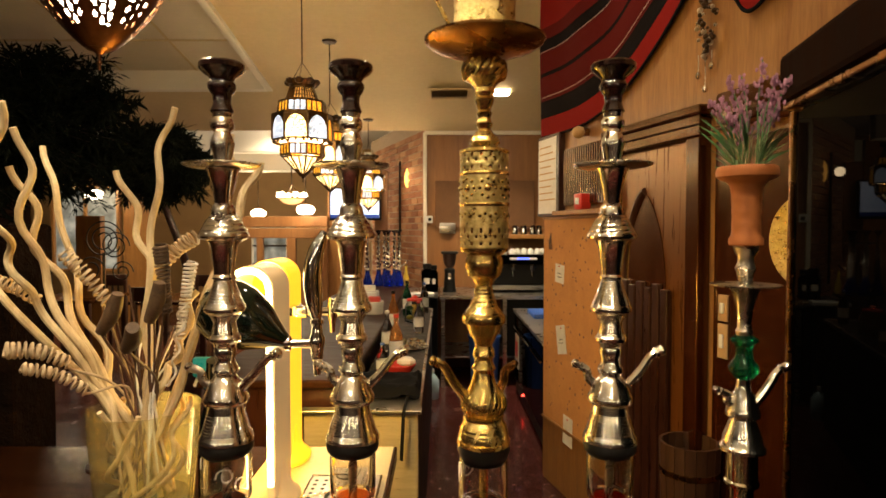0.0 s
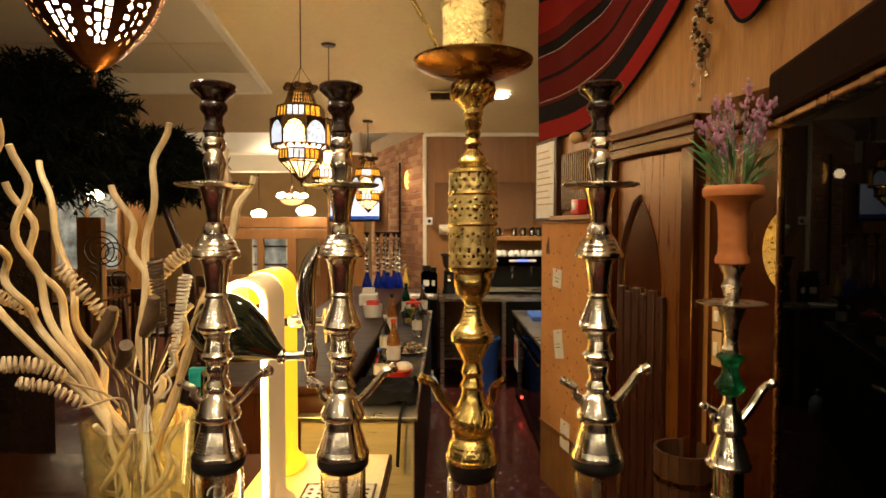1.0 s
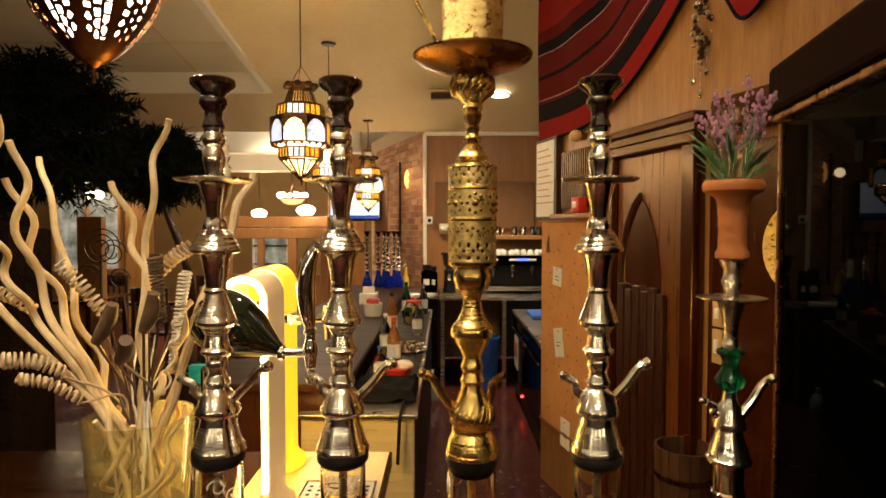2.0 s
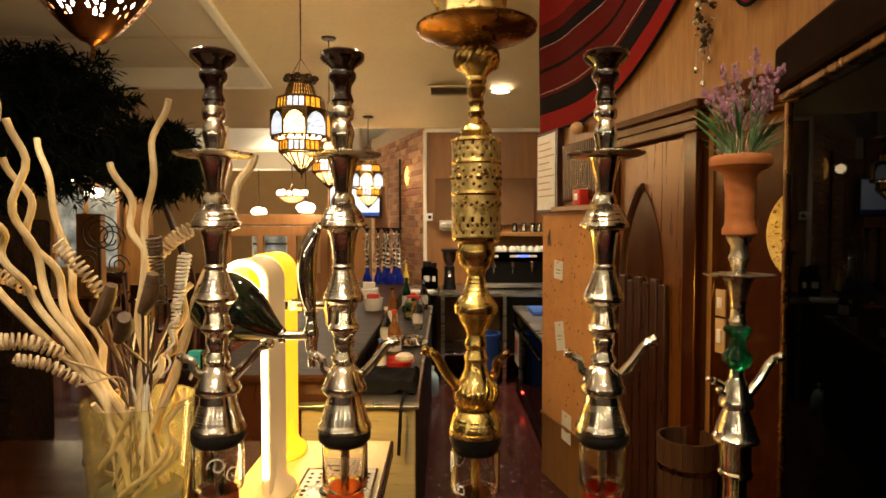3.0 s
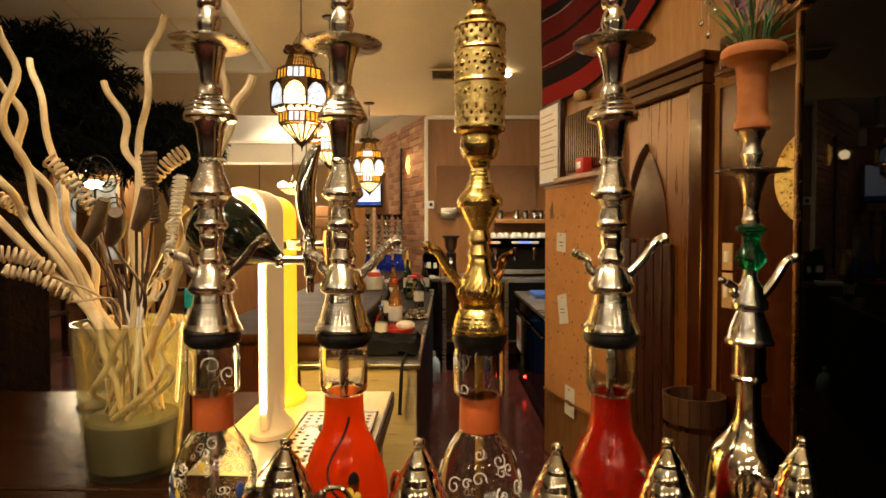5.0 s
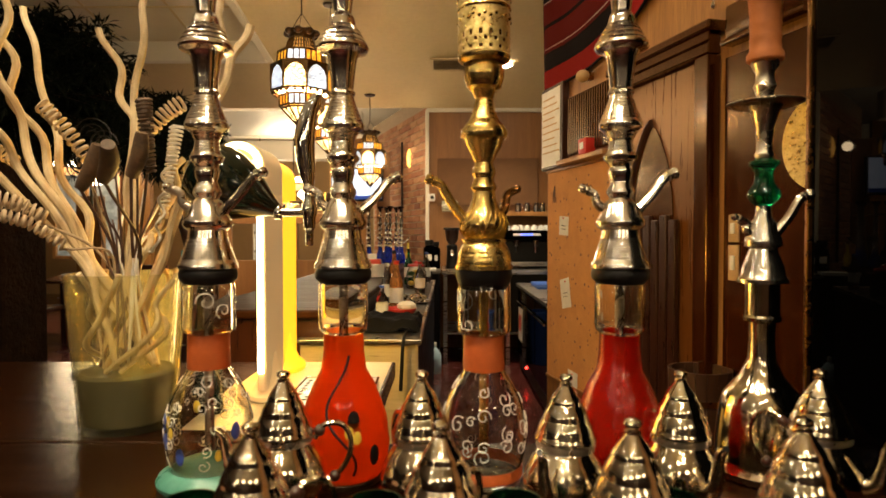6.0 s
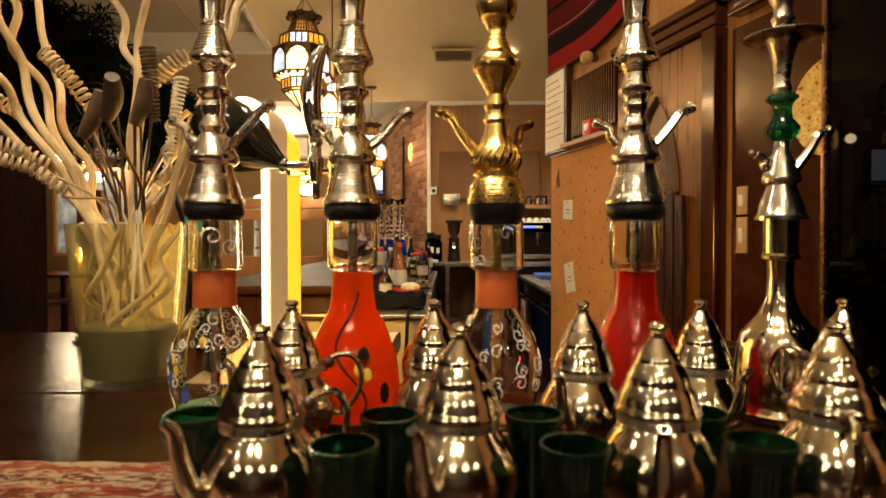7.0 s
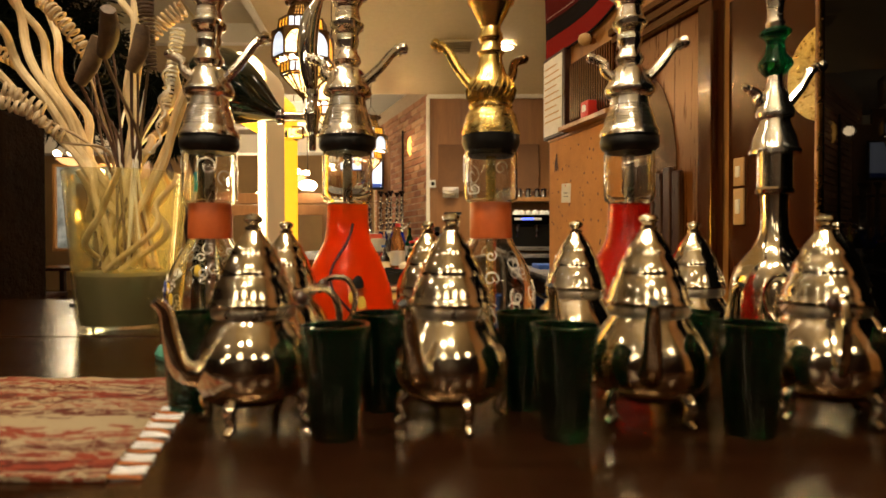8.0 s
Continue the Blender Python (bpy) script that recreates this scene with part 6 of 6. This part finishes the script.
bx = thing("blue_folder", (0.95, 5.35, 0.8105), "blue plastic tray on the fridge top", "tray")
part("tray", span_box(-0.16, 0.16, -0.2, 0.2, 0, 0.04, 0.008), BLUEPLASTIC, bx)
cl = thing("folded_cloth", (0.98, 4.75, 0.8105), "white folded cloth on the fridge top", "cloth")
part("fold", span_box(-0.14, 0.16, -0.14, 0.14, 0, 0.03, 0.012), CLOTHWHITE, cl)
part("upper_fold", box((0.22, 0.2, 0.05), (0.01, 0.0, 0.057), 0.02), CLOTHWHITE, cl)

# ------------------------------------------------------------ long bar and sink
bar = thing("long_bar", (0, 0, 0), "long timber-topped bar running into the room", "bar")
part("top", span_box(-1.02, -0.385, 2.4, 6.6, 0.945, 0.98, 0.01), BARTOP, bar, "", False)
part("body", span_box(-0.98, -0.42, 2.45, 6.55, 0.0, 0.943, 0.004), DARKWOOD, bar, "", False)
sk = thing("sink_unit", (0, 0, 0), "stainless steel sink unit with plain front", "sink")
# golden tower light is in this front's base colour
part("front", span_box(-0.56, -0.10, 2.36, 2.395, 0.1, 0.855, 0.006), STEELFRONT, sk, "", False)
part("top", span_box(-0.383, -0.09, 2.397, 5.4, 0.84, 0.872, 0.004), STEEL, sk, "", False)
part("rim", span_box(-0.57, -0.085, 2.34, 2.396, 0.857, 0.874, 0.004), STEEL, sk, "", False)
part("side", span_box(-0.38, -0.10, 2.40, 5.38, 0.0, 0.838, 0.004), BLACKMATT, sk, "", False)
for i in range(5):
    part("slot", span_box(-0.36 + i * 0.03, -0.345 + i * 0.03, 2.353, 2.359, 0.62, 0.632, 0), BLACKMATT, sk, "", False)

rnd = random.Random(12)
bm = bmesh.new()
NX = 16
g = [[bm.verts.new((-0.40 + 0.30 * i / NX, 2.50 + 0.34 * j / NX, 0.885 + 0.045 * max(0, noise.noise(Vector((i * 0.28, j * 0.31, 2)))) + (0.028 if 0 < i < NX and 0 < j < NX else -0.008))) for j in range(NX + 1)] for i in range(NX + 1)]
for i in range(NX):
    for j in range(NX):
        bm.faces.new((g[i][j], g[i + 1][j], g[i + 1][j + 1], g[i][j + 1]))
bm.faces.new([g[i][0] for i in range(NX + 1)] + [g[NX][j] for j in range(1, NX + 1)] + [g[i][NX] for i in range(NX - 1, -1, -1)] + [g[0][j] for j in range(NX - 1, 0, -1)])
ck = tagged(part("black_cloth", bm, CLOTHBLACK), "crumpled black cloth lying over the sink edge", "cloth")
part("hanging_end", tube(spline([(-0.15, 2.5, 0.885), (-0.155, 2.34, 0.875), (-0.16, 2.325, 0.78), (-0.165, 2.325, 0.68)], 5), 0.010, 6, None, 0.4), CLOTHBLACK, ck)
rbk = thing("red_bowl", (-0.22, 2.98, 0.8738), "red plastic bowl holding white paper", "bowl")
part("bowl", lathe(mm([(0, 55), (4, 60), (40, 84), (44, 86), (44, 80), (10, 55), (8, 0)]), 24), REDPLASTIC, rbk)
part("crumpled_paper", ball(0.05, (0.035, 0, 0.055), None, 7, 5, (1, 0.8, 0.5)), PAPER, rbk, "", False)


def bottle(at, h, r, mat, cap, label):
    b = thing("bottle", at, label, "bottle", "bottles on the bar")
    part("glass", lathe([(0, 0), (r * 0.95, 0), (r, 0.006), (r, h * 0.58), (r * 0.75, h * 0.68), (r * 0.36, h * 0.80), (r * 0.33, h * 0.93), (0, h * 0.93)], 20), mat, b)
    part("cap", lathe([(r * 0.38, h * 0.93), (r * 0.40, h * 0.935), (r * 0.40, h), (0, h)], 14), cap, b)
    part("sticker", lathe([(r + 0.0006, h * 0.2), (r + 0.001, h * 0.2), (r + 0.001, h * 0.48), (r + 0.0006, h * 0.48)], 20, close=False), PAPER, b)


mat_ob = thing("rubber_bar_mat", (0, 0, 0), "long black rubber mat on the steel sink top", "mat")
part("mat", span_box(-0.375, -0.105, 2.88, 5.30, 0.8722, 0.8735, 0.0004), RUBBER, mat_ob, "", False)
SODA = glass("amber_drink", (0.75, 0.35, 0.12), 0.05, 0.8)
bottle((-0.25, 3.15, 0.8738), 0.27, 0.036, SODA, REDPLASTIC, "plastic drink bottle with a red cap")
bottle((-0.33, 3.5, 0.8738), 0.24, 0.033, CLEAR, WHITECHINA, "clear bottle with a white cap")
bottle((-0.30, 2.92, 0.8738), 0.16, 0.03, CLEAR, BLUEPLASTIC, "small clear bottle with a blue cap")
bottle((-0.34, 4.05, 0.8738), 0.30, 0.036, SODA, BLACKMATT, "tall amber bottle with a black cap")
bottle((-0.17, 4.12, 0.8738), 0.22, 0.034, CLEAR, REDPLASTIC, "clear bottle with a red cap")
bottle((-0.30, 4.95, 0.8738), 0.29, 0.036, GREENGLASS, BLACKMATT, "green glass bottle with a black cap")
bottle((-0.16, 5.1, 0.8738), 0.26, 0.035, CLEAR, BLUEPLASTIC, "clear bottle with a blue cap")
ct = thing("chrome_tray", (-0.20, 3.6, 0.8738), "chrome tray of small metal bowls", "tray")
part("tray", lathe(mm([(0, 0), (0, 100), (10, 120), (12, 118), (4, 98), (4, 0)]), 30), CHROME, ct)
for k in range(5):
    a = k * 1.257
    part("small_bowl", lathe(mm([(5, 14), (8, 18), (40, 34), (42, 32), (12, 16), (10, 0)]), 16), CHROME, ct, m=pose(0.065 * math.cos(a), 0.065 * math.sin(a), 0))
lj = thing("glass_jar", (-0.22, 4.6, 0.8738), "clear glass jar of lemons and mint", "jar")
part("jar", lathe(mm([(0, 0), (0, 70), (8, 78), (120, 78), (150, 60), (165, 60), (165, 57), (148, 57), (118, 75), (8, 74), (6, 0)]), 24), CLEAR, lj)
rnd = random.Random(2)
for k in range(12):
    part("lemon" if k % 2 else "mint_leaf", ball(0.024, (rnd.uniform(-0.04, 0.04), rnd.uniform(-0.04, 0.04), 0.032 + 0.008 * k), None, 8, 6, (1.2, 0.9, 0.8)), YELLOWINK if k % 2 else LEAFGREEN, lj)
part("lid", lathe(mm([(166, 62), (180, 60), (186, 20), (196, 22), (206, 12), (207, 0)]), 20), REDPLASTIC, lj)
wb = thing("napkin_box", (-0.62, 5.0, 0.9805), "white napkin box standing on the bar", "box")
part("box", span_box(-0.07, 0.07, -0.09, 0.09, 0, 0.09, 0.006), WHITECHINA, wb, "", False)
part("napkin", box((0.10, 0.02, 0.05), (0, 0, 0.116), 0.004), PAPER, wb, "", False)
wb2 = thing("cutlery_tub", (-0.50, 4.3, 0.9805), "white tub with red paper on the bar", "tub")
part("tub", lathe(mm([(0, 60), (4, 62), (90, 72), (92, 70), (10, 56), (8, 0)]), 20), WHITECHINA, wb2)
part("red_paper", box((0.09, 0.06, 0.05), (0, 0, 0.10), 0.01), REDPLASTIC, wb2, "", False)

MINI = thing("small_water_pipe", (-0.47, 6.35, 0.9805), "small silver water pipe with blue glass base", "water pipe", "small water pipes on the bar")
part("base", lathe(mm([(0, 46), (4, 50), (40, 52), (90, 40), (130, 24), (170, 22)]), 20), BLUEGLASS, MINI, "blue glass base")
part("stem", lathe(mm([(170, 26), (180, 28), (200, 18), (215, 26), (230, 16), (260, 28), (280, 14), (310, 26), (330, 14), (365, 26), (380, 14), (420, 26), (440, 12), (470, 16), (480, 60), (486, 60), (488, 12), (520, 18), (540, 10)]), 16), SILVER, MINI)
part("bowl", lathe(mm([(540, 14), (560, 16), (590, 34), (600, 34), (598, 0)]), 16), BLACKGLAZE, MINI)
part("hose_port", tube(spline([(0.02, 0, 0.21), (0.06, 0, 0.24), (0.09, 0, 0.28)], 4), 0.008, 6), SILVER, MINI)
for x, y in ((-0.58, 6.30), (-0.69, 6.36), (-0.80, 6.28), (-0.53, 6.50), (-0.64, 6.52)):
    copy_thing(MINI, pose(x, y, 0.9805, 0, 0, 90 * x))
yb = thing("yellow_bottle", (-0.40, 6.42, 0.9805), "slim yellow bottle at the end of the bar", "bottle")
part("glass", lathe(mm([(0, 32), (4, 34), (90, 30), (140, 14), (200, 12), (210, 13), (210, 0)]), 16), YELLOWINK, yb)
part("cap", lathe(mm([(211, 14), (235, 13), (235, 0)]), 12), DARKBRASS, yb)
wl2 = thing("white_ledge", (-0.36, 5.9, 0.925), "white ledge board at the bar end", "ledge")
part("board", span_box(-0.02, 0.27, -0.06, 0.12, 0.0, 0.03, 0.004), WHITECHINA, wl2, "", False)
part("post", span_box(0.02, 0.23, -0.02, 0.08, -0.925, -0.001, 0.004), BLACKMATT, wl2, "", False)

# wall fittings by the bricks
tv = thing("television", (-1.12, 7.55, 1.70), "wall television in a black frame, switched on", "television", rz=-10)
part("case", span_box(-0.34, 0.34, 0.0, 0.05, 0, 0.42, 0.008), BLACKMATT, tv, "", False)
part("screen", span_box(-0.32, 0.32, -0.006, -0.002, 0.03, 0.40, 0), glow("tv_screen", (0.70, 0.80, 1.0), 1.5), tv, "bright pale screen", False)
part("caption_bar", span_box(-0.32, 0.32, -0.009, -0.0065, 0.03, 0.075, 0), glow("tv_bar", (0.03, 0.07, 0.30), 0.8), tv, "", False)
part("arm", tube([(0, 0.05, 0.2), (0.12, 0.35, 0.2)], 0.015, 8), BLACKMATT, tv)
sc = thing("wall_sconce", (-0.44, 7.37, 2.10), "glowing brass leaf sconce on the brick wall", "lamp")
part("leaf", lathe(mm([(0, 6), (40, 34), (110, 46), (190, 34), (235, 4), (236, 0)]), 14), glow("sconce_glass", (1.0, 0.50, 0.10), 2.6), sc, "glowing amber glass", m=pose(0, 0, 0) @ Matrix.Diagonal((0.8, 0.5, 1, 1)))
part("mount", tube([(0.0, 0.0, 0.09), (0.02, 0.07, 0.09)], 0.012, 6), IRON, sc)
lamp("sconce_bulb", "POINT", (-0.56, 7.24, 2.2), 3, WARM, 0.05)
cd = thing("conduit", (-0.55, 7.6, 0.0), "thin dark cable conduit on the brick wall", "conduit")
part("pipe", tube([(0, 0, 0.98), (0, 0, 2.45)], 0.012, 8), BLACKMATT, cd)
structure("trim_9", span_box(-0.90, -0.72, 7.80, 7.84, 1.2, 2.35, 0.006), PANELWOOD, "upright timber board beside the television")


# ------------------------------------------------------------ dark foliage and seating beyond
def dark_plant(at, crown, radii, seed, count):
    rnd = random.Random(seed)
    T = thing("potted_tree", at, "tall indoor tree with dark feathery needles in a pot", "tree", "indoor trees")
    part("pot", lathe(mm([(0, 120), (10, 130), (280, 160), (300, 170), (310, 170), (310, 155), (290, 140), (280, 0)]), 28), DARKWOOD, T)
    c = Vector(crown) - Vector(at)
    trunk = spline([(0, 0, 0.3), (0.04, 0.02, c.z * 0.5), (c.x * 0.7, c.y * 0.7, c.z * 0.85), c], 8)
    part("trunk", tube(trunk, lambda t: 0.05 - 0.03 * t, 10), DARKWOOD, T)
    limbs, leaves = bmesh.new(), []
    faces = []
    for k in range(count):
        d = Vector((rnd.gauss(0, 1), rnd.gauss(0, 1), rnd.gauss(0, 1))).normalized()
        tip = c + Vector((d.x * radii[0], d.y * radii[1], d.z * radii[2])) * rnd.uniform(0.55, 1.08)
        o = c.lerp(Vector((0, 0, c.z * 0.8)), 0.4 if d.z < 0 else 0.1)
        pts = spline([o, o.lerp(tip, 0.55) + Vector((0, 0, 0.06)), tip - Vector((0, 0, 0.05))], 7)
        if k % 3 == 0:
            tube(pts, lambda t: 0.008 - 0.006 * t, 5, limbs)
        for i in range(3, len(pts)):
            p = pts[i]
            ax = (pts[i] - pts[i - 1]).normalized()
            for m in range(7):
                u = Vector((rnd.gauss(0, 1), rnd.gauss(0, 1), rnd.gauss(0, 0.6))).normalized()
                dd = (ax * rnd.uniform(0.3, 0.9) + u).normalized()
                ln, w = rnd.uniform(0.07, 0.14), dd.orthogonal().normalized() * rnd.uniform(0.006, 0.011)
                q = p + ax * rnd.uniform(-0.04, 0.04)
                b = len(leaves)
                bow = Vector((0, 0, -0.012))
                leaves += [q, q + dd * ln * 0.5 + w, q + dd * ln + bow, q + dd * ln * 0.5 - w, q + dd * ln * 0.5 + w.cross(dd) * 0.5]
                faces += [(b, b + 1, b + 4), (b + 1, b + 2, b + 4), (b + 2, b + 3, b + 4), (b + 3, b, b + 4)]
    part("limb", limbs, DARKWOOD, T)
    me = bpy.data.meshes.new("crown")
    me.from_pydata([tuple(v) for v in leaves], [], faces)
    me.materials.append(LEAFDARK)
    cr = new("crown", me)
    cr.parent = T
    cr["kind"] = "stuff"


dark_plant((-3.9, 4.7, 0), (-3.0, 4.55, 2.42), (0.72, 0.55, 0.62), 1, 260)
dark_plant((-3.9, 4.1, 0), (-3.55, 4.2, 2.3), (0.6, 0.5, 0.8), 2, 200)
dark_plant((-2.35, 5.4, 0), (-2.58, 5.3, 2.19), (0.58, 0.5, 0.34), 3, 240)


def chair(at, rz):
    c = thing("dining_chair", (*at, 0), "dark wooden dining chair with slatted back", "chair", "dining chairs", rz)
    part("seat", box((0.42, 0.42, 0.05), (0, 0, 0.45), 0.015), DARKWOOD, c)
    part("backrest", box((0.40, 0.03, 0.16), (0, 0.2, 0.88), 0.012), DARKWOOD, c)
    for x in (-0.18, 0.18):
        part("leg", span_box(x - 0.02, x + 0.02, 0.18, 0.22, 0, 0.96, 0.004), DARKWOOD, c)
        part("leg", span_box(x - 0.02, x + 0.02, -0.2, -0.16, 0, 0.425, 0.004), DARKWOOD, c)
    for x in (-0.08, 0, 0.08):
        part("slat", box((0.03, 0.012, 0.33), (x, 0.2, 0.64), 0.003), DARKWOOD, c)
    return c


def table(at):
    t = thing("dining_table", (*at, 0), "square dark wooden dining table", "table", "dining tables")
    part("tabletop", box((0.9, 0.9, 0.04), (0, 0, 0.73), 0.01), DOORWOOD, t)
    for x in (-0.4, 0.4):
        for y in (-0.4, 0.4):
            part("leg", span_box(x - 0.03, x + 0.03, y - 0.03, y + 0.03, 0, 0.708, 0.005), DARKWOOD, t)
    return t


ta = table((-4.6, 7.4))
copy_thing(ta, pose(-3.2, 7.3, 0))
copy_thing(ta, pose(-6.4, 6.8, 0))
ch = chair((-4.6, 6.75), 180)
for x, y, r in ((-4.6, 8.05, 0), (-3.2, 6.65, 180), (-3.2, 7.95, 0), (-6.4, 6.15, 180), (-6.4, 7.45, 0)):
    copy_thing(ch, pose(x, y, 0, 0, 0, r))

# ------------------------------------------------------------ bricks of the pier
me = None
rnd = random.Random(6)
count = 0
for row in range(25):
    z = 0.86 + row * 0.076
    x = -0.0 - (0.115 if row % 2 else 0)
    while x < 2.2 and count < 300:
        lo, hi = max(x, 0.004), min(x + 0.218, 2.3)
        if hi - lo > 0.05:
            full = hi - lo > 0.21
            if full and me is not None:
                ob = new("brick", me)
            else:
                bm = box((hi - lo, 0.03, 0.064), (0, 0, 0), 0)
                bmesh.ops.bevel(bm, geom=bm.edges[:], offset=0.005, segments=1, affect="EDGES")
                ob = part("brick", bm, BRICK, None, "", False)
                if full:
                    me = ob.data
            ob.parent = pier
            ob.matrix_basis = pose((lo + hi) / 2, -0.010 + rnd.uniform(-0.002, 0.003), z, 0, 0, rnd.uniform(-0.6, 0.6))
            count += 1
        x += 0.228
